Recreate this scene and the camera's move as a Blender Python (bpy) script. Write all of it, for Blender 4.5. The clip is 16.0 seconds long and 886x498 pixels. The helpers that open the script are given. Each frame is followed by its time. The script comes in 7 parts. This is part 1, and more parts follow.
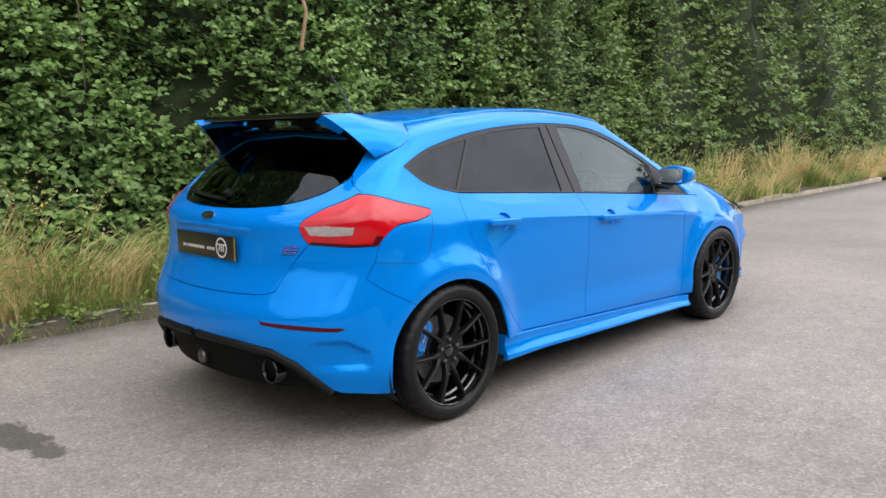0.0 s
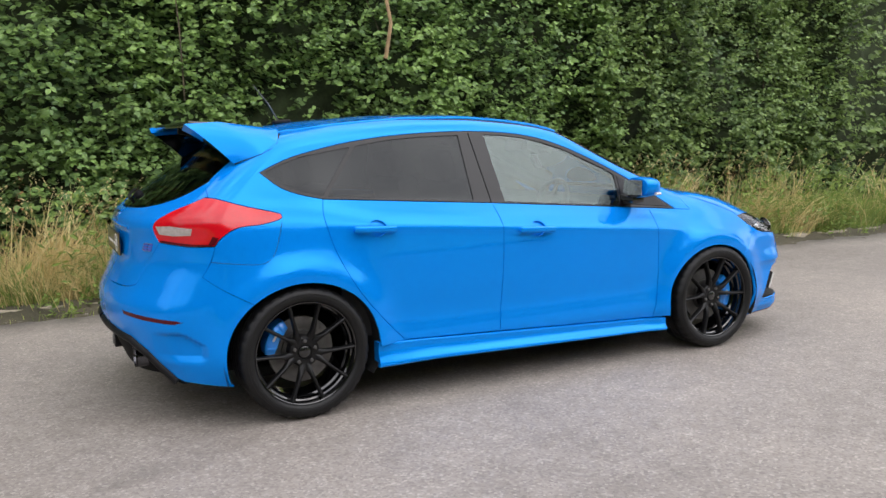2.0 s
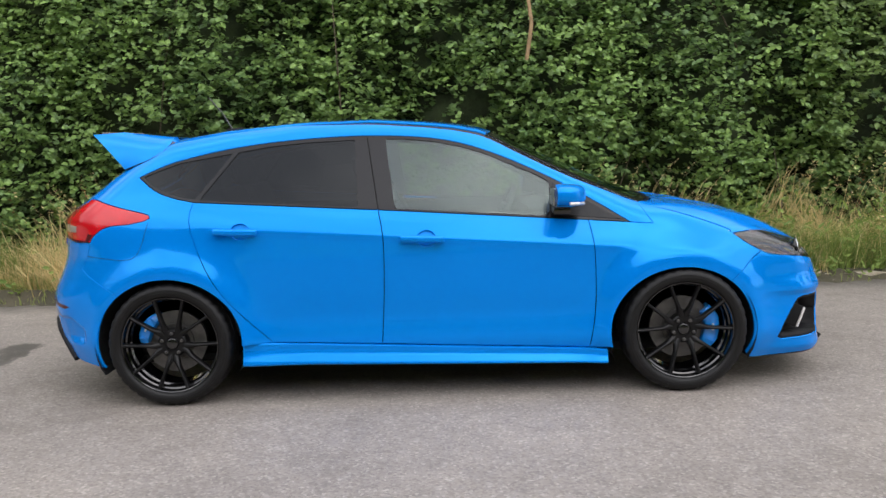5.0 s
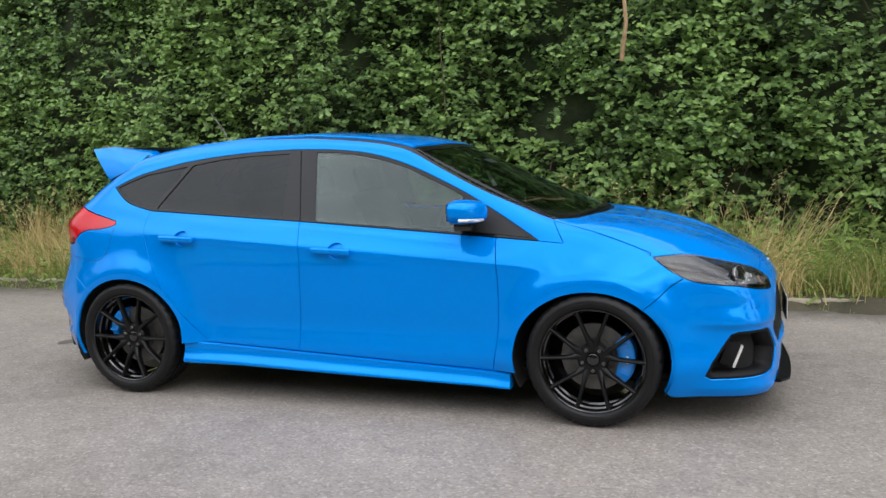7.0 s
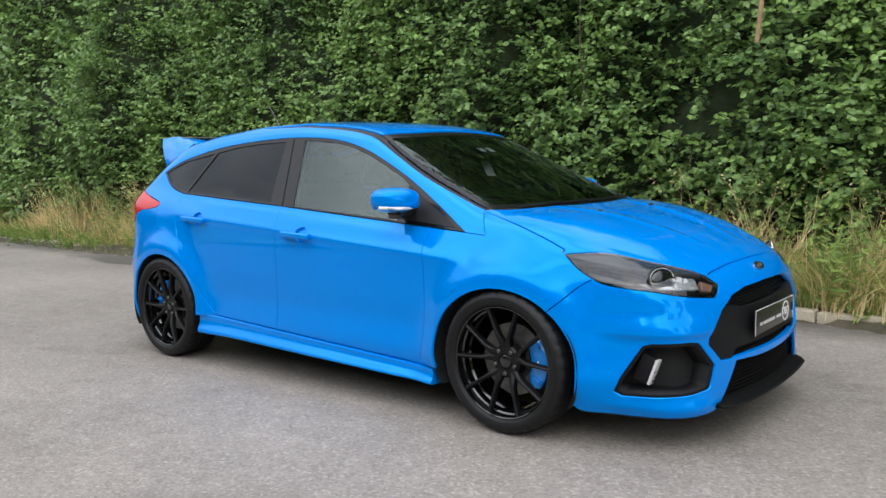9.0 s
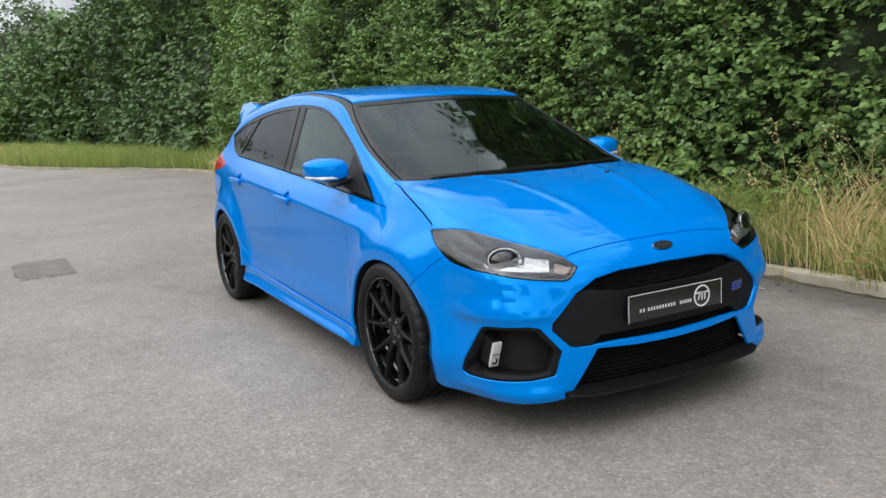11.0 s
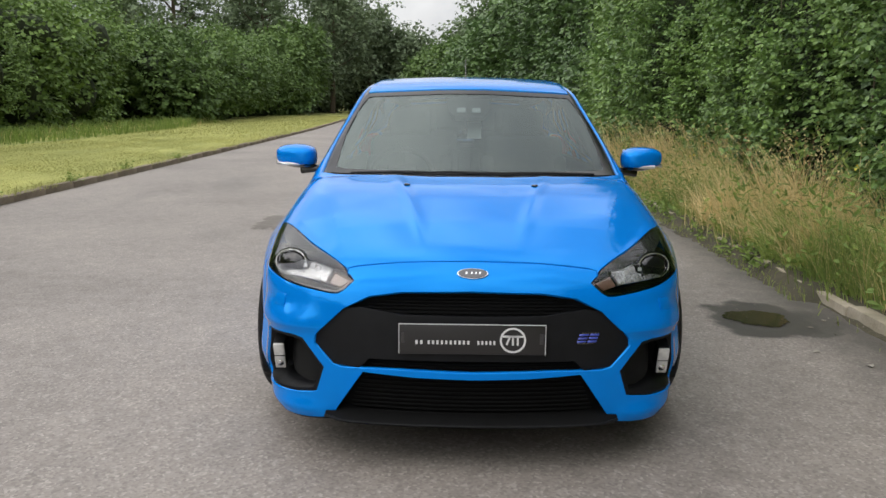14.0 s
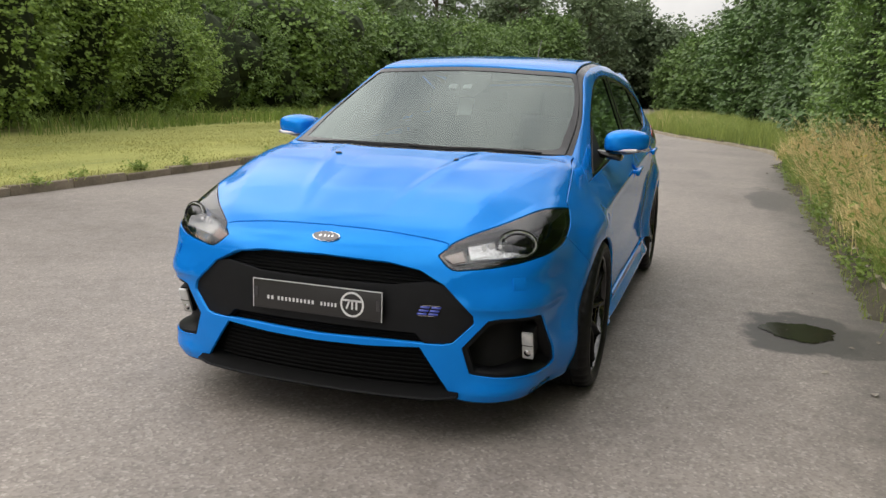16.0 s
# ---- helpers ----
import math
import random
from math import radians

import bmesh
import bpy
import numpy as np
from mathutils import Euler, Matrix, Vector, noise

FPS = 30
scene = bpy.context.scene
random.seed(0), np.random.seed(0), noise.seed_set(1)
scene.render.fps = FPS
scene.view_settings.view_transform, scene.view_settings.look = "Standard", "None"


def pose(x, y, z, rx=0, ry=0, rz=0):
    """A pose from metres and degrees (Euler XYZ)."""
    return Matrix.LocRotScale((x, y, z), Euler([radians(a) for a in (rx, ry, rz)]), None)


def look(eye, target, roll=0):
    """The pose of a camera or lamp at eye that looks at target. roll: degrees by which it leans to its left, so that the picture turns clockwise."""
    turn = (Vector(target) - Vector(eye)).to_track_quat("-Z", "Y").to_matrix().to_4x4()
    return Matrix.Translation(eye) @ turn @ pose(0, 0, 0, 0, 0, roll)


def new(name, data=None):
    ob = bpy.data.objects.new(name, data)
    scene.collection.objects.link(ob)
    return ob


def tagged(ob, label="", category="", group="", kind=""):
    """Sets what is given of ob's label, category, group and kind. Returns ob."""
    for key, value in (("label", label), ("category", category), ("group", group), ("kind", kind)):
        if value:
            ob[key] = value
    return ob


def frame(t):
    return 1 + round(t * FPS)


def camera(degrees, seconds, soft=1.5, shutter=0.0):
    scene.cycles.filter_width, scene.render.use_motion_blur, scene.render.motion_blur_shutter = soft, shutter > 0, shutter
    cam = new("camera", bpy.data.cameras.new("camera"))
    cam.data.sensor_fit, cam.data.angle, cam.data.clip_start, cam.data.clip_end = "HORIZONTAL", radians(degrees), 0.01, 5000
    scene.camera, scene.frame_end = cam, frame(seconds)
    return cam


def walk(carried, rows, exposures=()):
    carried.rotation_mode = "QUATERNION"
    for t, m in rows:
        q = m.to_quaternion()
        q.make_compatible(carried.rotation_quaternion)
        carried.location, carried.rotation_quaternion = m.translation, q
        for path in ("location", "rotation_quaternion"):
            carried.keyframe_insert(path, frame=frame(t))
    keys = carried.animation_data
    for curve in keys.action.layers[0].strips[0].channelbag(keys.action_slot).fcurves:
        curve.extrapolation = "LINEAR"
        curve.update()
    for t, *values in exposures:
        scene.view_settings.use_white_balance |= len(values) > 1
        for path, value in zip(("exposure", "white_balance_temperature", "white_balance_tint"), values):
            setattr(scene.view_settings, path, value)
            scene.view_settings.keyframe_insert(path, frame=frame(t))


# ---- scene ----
cam = camera(56.9, 16.0)
PATH = [
    (0, (-3.981, -3.423, 1.342), (-2.567, -2.039, 1.052), -1.1),
    (0.5, (-3.66, -3.744, 1.338), (-2.397, -2.218, 1.062), -1.4),
    (1, (-3.305, -4.044, 1.317), (-2.162, -2.425, 1.047), -1.0),
    (1.5, (-2.918, -4.304, 1.301), (-1.871, -2.621, 1.034), -0.9),
    (2, (-2.492, -4.548, 1.326), (-1.578, -2.79, 1.058), -0.9),
    (2.5, (-2.079, -4.74, 1.244), (-1.295, -2.914, 1.02), -1.5),
    (3, (-1.646, -4.891, 1.273), (-1.034, -3.002, 1.035), -1.5),
    (3.5, (-1.255, -4.949, 1.244), (-0.806, -3.014, 1.011), -1.6),
    (4, (-0.842, -4.98, 1.166), (-0.532, -3.014, 0.974), -1.9),
    (4.5, (-0.386, -4.999, 1.247), (-0.232, -3.018, 1.019), -1.8),
    (7, (1.908, -4.658, 1.297), (1.258, -2.78, 1.074), -1.8),
    (7.5, (2.282, -4.424, 1.255), (1.452, -2.616, 1.042), -2.0),
    (8, (2.685, -4.209, 1.233), (1.718, -2.472, 1.008), -1.9),
    (8.5, (3.038, -3.994, 1.227), (1.934, -2.343, 0.993), -1.8),
    (9, (3.376, -3.745, 1.195), (2.108, -2.212, 0.988), -1.3),
    (9.5, (3.765, -3.511, 1.226), (2.359, -2.108, 0.993), -1.4),
    (12, (4.79, -1.557, 1.312), (2.938, -0.889, 0.963), -2.1),
    (12.5, (4.838, -1.184, 1.289), (2.937, -0.667, 0.945), -0.9),
    (13, (4.92, -0.811, 1.31), (2.98, -0.495, 0.942), -0.8),
    (13.5, (4.974, -0.433, 1.304), (3.011, -0.304, 0.944), -0.2),
    (14, (4.983, -0.063, 1.301), (3.014, -0.093, 0.951), 0.5),
    (14.5, (4.987, 0.353, 1.299), (3.031, 0.142, 0.94), 0.5),
    (15, (4.954, 0.691, 1.276), (3.017, 0.341, 0.921), 1.7),
    (15.5, (4.87, 1.029, 1.277), (2.972, 0.513, 0.912), 2.5),
    (16, (4.772, 1.34, 1.238), (2.911, 0.712, 0.86), 2.0),
]
walk(cam, [(t, look(eye, target, roll)) for t, eye, target, roll in PATH], [(0.0, 0.16, 6450, 13), (3.5, 0.04, 6500, 13), (7.0, -0.03, 6350, 11), (9.5, 0.05, 6250, 9), (12.0, -0.25, 6450, 8), (14.0, -0.30, 6600, 10), (16.0, -0.26, 6900, 11)])
# ---------------------------------------------------------------- world and light
world = bpy.data.worlds.new("sky")
scene.world = world
world.use_nodes = True
wn = world.node_tree.nodes
sky = wn.new("ShaderNodeTexSky")
sky.sky_type, sky.sun_disc = "NISHITA", False
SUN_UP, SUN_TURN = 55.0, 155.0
sky.sun_elevation, sky.sun_rotation = radians(SUN_UP), radians(SUN_TURN)
sky.air_density, sky.dust_density, sky.ozone_density = 1.0, 6.0, 1.0
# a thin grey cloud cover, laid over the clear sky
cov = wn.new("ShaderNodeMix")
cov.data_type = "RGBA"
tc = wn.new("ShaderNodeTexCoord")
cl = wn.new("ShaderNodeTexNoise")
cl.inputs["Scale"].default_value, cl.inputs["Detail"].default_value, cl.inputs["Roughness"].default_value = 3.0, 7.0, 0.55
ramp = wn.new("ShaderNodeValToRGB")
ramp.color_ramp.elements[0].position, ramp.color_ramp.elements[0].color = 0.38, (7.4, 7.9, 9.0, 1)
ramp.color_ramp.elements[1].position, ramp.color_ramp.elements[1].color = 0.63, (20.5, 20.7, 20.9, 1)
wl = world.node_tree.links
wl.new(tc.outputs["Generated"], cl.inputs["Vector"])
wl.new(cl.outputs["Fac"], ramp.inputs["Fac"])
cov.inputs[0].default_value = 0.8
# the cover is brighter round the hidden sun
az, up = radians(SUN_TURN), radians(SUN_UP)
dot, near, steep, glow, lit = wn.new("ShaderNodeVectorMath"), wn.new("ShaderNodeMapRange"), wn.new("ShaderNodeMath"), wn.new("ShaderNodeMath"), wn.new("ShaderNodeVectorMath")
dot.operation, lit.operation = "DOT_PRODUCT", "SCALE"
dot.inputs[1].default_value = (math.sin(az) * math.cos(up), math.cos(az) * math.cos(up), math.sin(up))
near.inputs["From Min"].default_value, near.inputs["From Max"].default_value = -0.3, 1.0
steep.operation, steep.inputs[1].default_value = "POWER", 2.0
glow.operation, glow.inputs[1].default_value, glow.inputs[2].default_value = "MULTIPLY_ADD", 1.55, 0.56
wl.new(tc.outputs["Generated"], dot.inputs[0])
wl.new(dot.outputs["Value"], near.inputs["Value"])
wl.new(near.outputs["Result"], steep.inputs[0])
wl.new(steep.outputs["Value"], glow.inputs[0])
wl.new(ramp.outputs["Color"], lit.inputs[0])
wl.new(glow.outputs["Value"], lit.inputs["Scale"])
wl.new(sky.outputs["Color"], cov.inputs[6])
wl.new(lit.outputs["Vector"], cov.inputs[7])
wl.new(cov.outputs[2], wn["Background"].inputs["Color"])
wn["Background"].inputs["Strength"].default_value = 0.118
sun = new("sun", bpy.data.lights.new("sun", "SUN"))
sun.data.energy, sun.data.angle, sun.data.color = 0.80, radians(165), (1.0, 0.95, 0.88)
sun.matrix_world = look((10 * math.sin(az), 10 * math.cos(az), 10 * math.tan(radians(SUN_UP))), (0, 0, 0))


# ---------------------------------------------------------------- materials
def mat(name, base, rough=0.5, metal=0.0, coat=0.0, var=0.0, scale=8.0, bump=0.0, bscale=60.0, spec=0.5, dark=None, island=0.0, obrand=0.0, trans=0.0, stretch=None):
    """A principled surface with colour variation at two scales and a fine relief."""
    m = bpy.data.materials.new(name)
    m.use_nodes = True
    n, l = m.node_tree.nodes, m.node_tree.links
    b = n["Principled BSDF"]
    b.inputs["Base Color"].default_value = (*base, 1)
    b.inputs["Roughness"].default_value, b.inputs["Metallic"].default_value = rough, metal
    b.inputs["Coat Weight"].default_value, b.inputs["Coat Roughness"].default_value = coat, 0.03
    b.inputs["Specular IOR Level"].default_value = spec
    co = n.new("ShaderNodeTexCoord")
    if var or dark or island or obrand:
        dk = dark or tuple(c * (1 - var) for c in base)
        mix = n.new("ShaderNodeMix")
        mix.data_type = "RGBA"
        mix.inputs[6].default_value, mix.inputs[7].default_value = (*dk, 1), (*base, 1)
        big, fine = n.new("ShaderNodeTexNoise"), n.new("ShaderNodeTexNoise")
        big.inputs["Scale"].default_value, fine.inputs["Scale"].default_value = scale, scale * 9
        big.inputs["Detail"].default_value = fine.inputs["Detail"].default_value = 4
        way = co.outputs["Object"]
        if stretch:
            mp = n.new("ShaderNodeMapping")
            mp.inputs["Scale"].default_value = stretch
            l.new(way, mp.inputs["Vector"])
            way = mp.outputs["Vector"]
        l.new(way, big.inputs["Vector"]), l.new(way, fine.inputs["Vector"])
        add = n.new("ShaderNodeMath")
        add.operation = "MULTIPLY_ADD"
        add.inputs[1].default_value = 0.45
        l.new(fine.outputs["Fac"], add.inputs[0]), l.new(big.outputs["Fac"], add.inputs[2])
        rng = n.new("ShaderNodeMapRange")
        rng.inputs["From Min"].default_value, rng.inputs["From Max"].default_value = 0.45, 1.0
        l.new(add.outputs[0], rng.inputs["Value"])
        fac = rng.outputs["Result"]
        if island or obrand:
            src = n.new("ShaderNodeNewGeometry").outputs["Random Per Island"] if island else n.new("ShaderNodeObjectInfo").outputs["Random"]
            mm = n.new("ShaderNodeMix")
            mm.inputs[0].default_value = island or obrand
            l.new(fac, mm.inputs[2]), l.new(src, mm.inputs[3])
            fac = mm.outputs[0]
        l.new(fac, mix.inputs[0]), l.new(mix.outputs[2], b.inputs["Base Color"])
    if bump:
        bn, bp = n.new("ShaderNodeTexNoise"), n.new("ShaderNodeBump")
        bn.inputs["Scale"].default_value, bn.inputs["Detail"].default_value = bscale, 5
        l.new(co.outputs["Object"], bn.inputs["Vector"])
        bp.inputs["Strength"].default_value, bp.inputs["Distance"].default_value = bump, 0.01
        l.new(bn.outputs["Fac"], bp.inputs["Height"]), l.new(bp.outputs["Normal"], b.inputs["Normal"])
    if trans:
        tr, ms = n.new("ShaderNodeBsdfTranslucent"), n.new("ShaderNodeMixShader")
        ms.inputs[0].default_value = trans
        if b.inputs["Base Color"].links:
            l.new(b.inputs["Base Color"].links[0].from_socket, tr.inputs["Color"])
        else:
            tr.inputs["Color"].default_value = (*base, 1)
        l.new(b.outputs[0], ms.inputs[1]), l.new(tr.outputs[0], ms.inputs[2])
        l.new(ms.outputs[0], n["Material Output"].inputs["Surface"])
    return m


def glass_mat(name, tint, keep, sheen=(1, 1, 1)):
    """Thin tinted sheet glass: a mirror coat over a coloured see-through layer."""
    m = bpy.data.materials.new(name)
    m.use_nodes = True
    n, l = m.node_tree.nodes, m.node_tree.links
    n.remove(n["Principled BSDF"])
    tr, gl, mx, fr = n.new("ShaderNodeBsdfTransparent"), n.new("ShaderNodeBsdfGlossy"), n.new("ShaderNodeMixShader"), n.new("ShaderNodeFresnel")
    tr.inputs["Color"].default_value = (*tint, 1)
    gl.inputs["Color"].default_value = (*sheen, 1)
    gl.inputs["Roughness"].default_value = 0.015
    fr.inputs["IOR"].default_value = keep
    l.new(fr.outputs[0], mx.inputs[0]), l.new(tr.outputs[0], mx.inputs[1]), l.new(gl.outputs[0], mx.inputs[2])
    l.new(mx.outputs[0], n["Material Output"].inputs["Surface"])
    return m


PAINT = mat("blue_paint", (0.0, 0.205, 0.72), rough=0.05, metal=0.10, coat=0.05, var=0.05, scale=0.8, spec=0.8)
PAINT.node_tree.nodes["Principled BSDF"].inputs["Specular Tint"].default_value = (0.10, 0.68, 1.0, 1)  # blue flakes tint the gleam under the clear coat
BLACK_TRIM = mat("black_plastic", (0.0075, 0.0078, 0.009), rough=0.55, spec=0.2, var=0.4, scale=20, bump=0.12, bscale=500)
GLOSS_BLACK = mat("gloss_black", (0.006, 0.006, 0.007), rough=0.18, coat=0.6, var=0.3, scale=6)
PILLAR_BLACK = mat("pillar_black", (0.006, 0.006, 0.0075), rough=0.20, var=0.2, scale=5, spec=0.32)
SAIL_GREY = mat("sail_plastic", (0.020, 0.020, 0.022), rough=0.5, var=0.3, scale=20, bump=0.1, bscale=500, spec=0.3)
RUBBER = mat("tyre_rubber", (0.0055, 0.0055, 0.006), spec=0.32, rough=0.52, var=0.45, scale=14, bump=0.15, bscale=160)
RIM_BLACK = mat("black_alloy", (0.0035, 0.0035, 0.004), rough=0.12, spec=0.5, coat=0.9, var=0.25, scale=18)
SPOKE_BLACK = mat("spoke_black", (0.0045, 0.0045, 0.005), rough=0.42, spec=0.22, coat=0.08, var=0.25, scale=18)
STEEL = mat("brake_steel", (0.17, 0.165, 0.16), rough=0.42, metal=0.8, var=0.4, scale=24, bump=0.05, bscale=300)
CALIPER = mat("caliper_blue", (0.008, 0.25, 0.80), rough=0.32, coat=0.7, var=0.15, scale=16)
CHROME = mat("chrome", (0.7, 0.7, 0.71), rough=0.09, metal=1.0, var=0.08, scale=10)
DARK_CHROME = mat("dark_chrome", (0.12, 0.12, 0.13), rough=0.2, metal=1.0, var=0.2, scale=10)
INTAKE = mat("intake_black", (0.004, 0.004, 0.004), rough=0.75, spec=0.12, var=0.3, scale=30)
LINER = mat("liner_felt", (0.008, 0.008, 0.008), rough=0.95, var=0.3, scale=30, bump=0.2, bscale=200)
HEADLINER = mat("headliner_cloth", (0.42, 0.42, 0.40), rough=0.95, var=0.1, scale=20, bump=0.1, bscale=500)
CABIN = mat("cabin_plastic", (0.028, 0.028, 0.03), rough=0.65, var=0.35, scale=12, bump=0.1, bscale=300)
SEAT_CLOTH = mat("seat_cloth", (0.025, 0.025, 0.028), rough=0.85, var=0.4, scale=25, bump=0.2, bscale=400)
RED_LENS = mat("red_lens", (0.56, 0.003, 0.012), rough=0.2, coat=0.8, spec=0.15, var=0.25, scale=12)
DARK_RED = mat("dark_red_lens", (0.075, 0.001, 0.006), rough=0.25, coat=0.2, spec=0.2, var=0.25, scale=12)
REVERSE_LENS = mat("reversing_lens", (0.50, 0.44, 0.42), rough=0.15, coat=1.0, var=0.45, scale=40, metal=0.1)
CLEAR_LENS = mat("clear_lens", (0.80, 0.79, 0.77), rough=0.12, coat=1.0, var=0.35, scale=30, metal=0.15)
AMBER = mat("amber_lens", (0.30, 0.17, 0.12), rough=0.15, coat=1.0, var=0.3, scale=40)
WHITE_PRINT = mat("white_print", (0.72, 0.72, 0.72), rough=0.4, var=0.08, scale=30)
PLATE_BLACK = mat("plate_black", (0.014, 0.014, 0.015), rough=0.28, coat=0.4, var=0.25, scale=15)
BADGE_BLUE = mat("badge_blue", (0.06, 0.09, 0.46), rough=0.2, coat=1.0, var=0.15, scale=30)
BRASS = mat("worn_yellow_edge", (0.4, 0.28, 0.06), rough=0.5, var=0.3, scale=30)
SCREEN_GLASS = glass_mat("windscreen_glass", (0.48, 0.54, 0.53), 1.66, (0.83, 0.95, 0.93))
FRONT_GLASS = glass_mat("door_glass", (0.50, 0.58, 0.56), 1.70, (0.86, 1.0, 0.98))
TINT_GLASS = glass_mat("privacy_glass", (0.045, 0.048, 0.055), 1.38, (0.92, 0.97, 1.0))
LAMP_GLASS = glass_mat("lamp_glass", (0.95, 0.96, 0.97), 1.62)
WATER = mat("still_water", (0.026, 0.022, 0.017), rough=0.10, var=0.4, scale=9, spec=0.14)


# ---------------------------------------------------------------- mesh helpers
def mesh_np(name, verts, faces, material, smooth=False):
    me = bpy.data.meshes.new(name)
    verts, faces = np.asarray(verts, np.float32), np.asarray(faces, np.int32)
    k = faces.shape[1]
    me.vertices.add(len(verts))
    me.vertices.foreach_set("co", verts.ravel())
    me.loops.add(faces.size)
    me.loops.foreach_set("vertex_index", faces.ravel())
    me.polygons.add(len(faces))
    me.polygons.foreach_set("loop_start", np.arange(0, faces.size, k, dtype=np.int32))
    me.update(calc_edges=True)
    me.polygons.foreach_set("use_smooth", np.full(len(faces), smooth))
    me.materials.append(material)
    return me


def part(name, data, material, parent=None, label=""):
    """Links a bmesh or a mesh as one object under a thing or a part."""
    if isinstance(data, bmesh.types.BMesh):
        me = bpy.data.meshes.new(name)
        data.to_mesh(me)
        data.free()
        me.materials.append(material)
        data = me
    ob = new(name, data)
    ob.parent = parent
    if label:
        ob["label"] = label
    return ob


def smoothed(bm, angle=40):
    for f in bm.faces:
        f.smooth = True
    for e in bm.edges:
        if len(e.link_faces) == 2 and e.calc_face_angle(0) > radians(angle):
            e.smooth = False
    return bm


def box_bm(sx, sy, sz, m=None, bevel=0.0, seg=2):
    bm = bmesh.new()
    bmesh.ops.create_cube(bm, size=1, matrix=Matrix.Diagonal((sx, sy, sz, 1)))
    if bevel:
        bmesh.ops.bevel(bm, geom=bm.edges[:], offset=bevel, segments=seg, affect="EDGES", profile=0.6)
    if m is not None:
        bm.transform(m)
    return smoothed(bm, 50)


def lathe_bm(rings, n=64, m=None, closed=False, angle=35):
    """Turns (radius, height) pairs round the y axis."""
    bm = bmesh.new()
    rows = []
    for r, h in rings:
        rows.append([bm.verts.new((r * math.cos(2 * math.pi * i / n), h, r * math.sin(2 * math.pi * i / n))) for i in range(n)])
    pairs = list(zip(rows, rows[1:])) + ([(rows[-1], rows[0])] if closed else [])
    for a, b in pairs:
        for i in range(n):
            bm.faces.new((a[i], a[(i + 1) % n], b[(i + 1) % n], b[i]))
    bmesh.ops.recalc_face_normals(bm, faces=bm.faces[:])
    if m is not None:
        bm.transform(m)
    return smoothed(bm, angle)


def tube_bm(points, radius, n=8, taper=1.0):
    """A round rod along a line of points."""
    bm = bmesh.new()
    pts = [Vector(p) for p in points]
    rows = []
    for i, p in enumerate(pts):
        d = (pts[min(i + 1, len(pts) - 1)] - pts[max(i - 1, 0)]).normalized()
        a = d.orthogonal().normalized()
        b = d.cross(a)
        r = radius * (1 + (taper - 1) * i / max(1, len(pts) - 1))
        rows.append([bm.verts.new(p + r * (math.cos(2 * math.pi * k / n) * a + math.sin(2 * math.pi * k / n) * b)) for k in range(n)])
    for a, b in zip(rows, rows[1:]):
        for i in range(n):
            bm.faces.new((a[i], a[(i + 1) % n], b[(i + 1) % n], b[i]))
    bm.faces.new(rows[0][::-1]), bm.faces.new(rows[-1])
    bmesh.ops.recalc_face_normals(bm, faces=bm.faces[:])
    return smoothed(bm, 50)


# ---------------------------------------------------------------- ground, road, kerbs
SOIL = mat("grass_ground", (0.42, 0.41, 0.12), rough=1.0, dark=(0.20, 0.225, 0.060), scale=1.3, bump=0.6, bscale=30, stretch=(0.14, 1.0, 1.0))
EARTH = mat("verge_earth", (0.085, 0.072, 0.045), rough=1.0, dark=(0.035, 0.034, 0.018), scale=3.0, bump=0.7, bscale=40)
KERB_OLD = mat("mossy_kerb", (0.45, 0.39, 0.30), rough=0.95, dark=(0.20, 0.175, 0.12), scale=6, bump=0.7, bscale=60, obrand=0.35)
KERB = mat("kerb_concrete", (0.31, 0.255, 0.19), rough=0.95, dark=(0.12, 0.098, 0.066), scale=4, bump=0.8, bscale=50, obrand=0.25)

# damp and dark places in the road, the last one shade painted under the car: centre, half sizes, turn, strength
STAINS_AND_SHADE = [(-2.86, 0.56, 0.14, 0.16, 0.0, 0.8), (-2.80, 0.36, 0.10, 0.15, 0.2, 0.8), (-2.78, 0.16, 0.07, 0.10, 0.0, 0.75), (-2.45, 0.62, 0.06, 0.03, 0.3, 0.3), (-2.2, -1.2, 0.25, 0.10, 0.4, 0.25), (0.02, 1.84, 0.44, 0.36, 0.0, 1.0), (0.08, 2.02, 0.34, 0.36, 0.0, 0.9), (0.45, 2.26, 0.60, 0.14, 0.0, 0.6), (-3.3, 2.15, 1.4, 0.13, 0.0, 0.55), (-6.8, 1.95, 1.4, 0.30, 0.0, 0.75),
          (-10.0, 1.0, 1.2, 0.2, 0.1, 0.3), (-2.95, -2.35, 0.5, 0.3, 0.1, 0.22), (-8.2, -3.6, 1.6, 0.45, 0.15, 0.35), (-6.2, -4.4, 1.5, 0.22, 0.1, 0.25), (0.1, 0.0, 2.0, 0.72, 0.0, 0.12)]


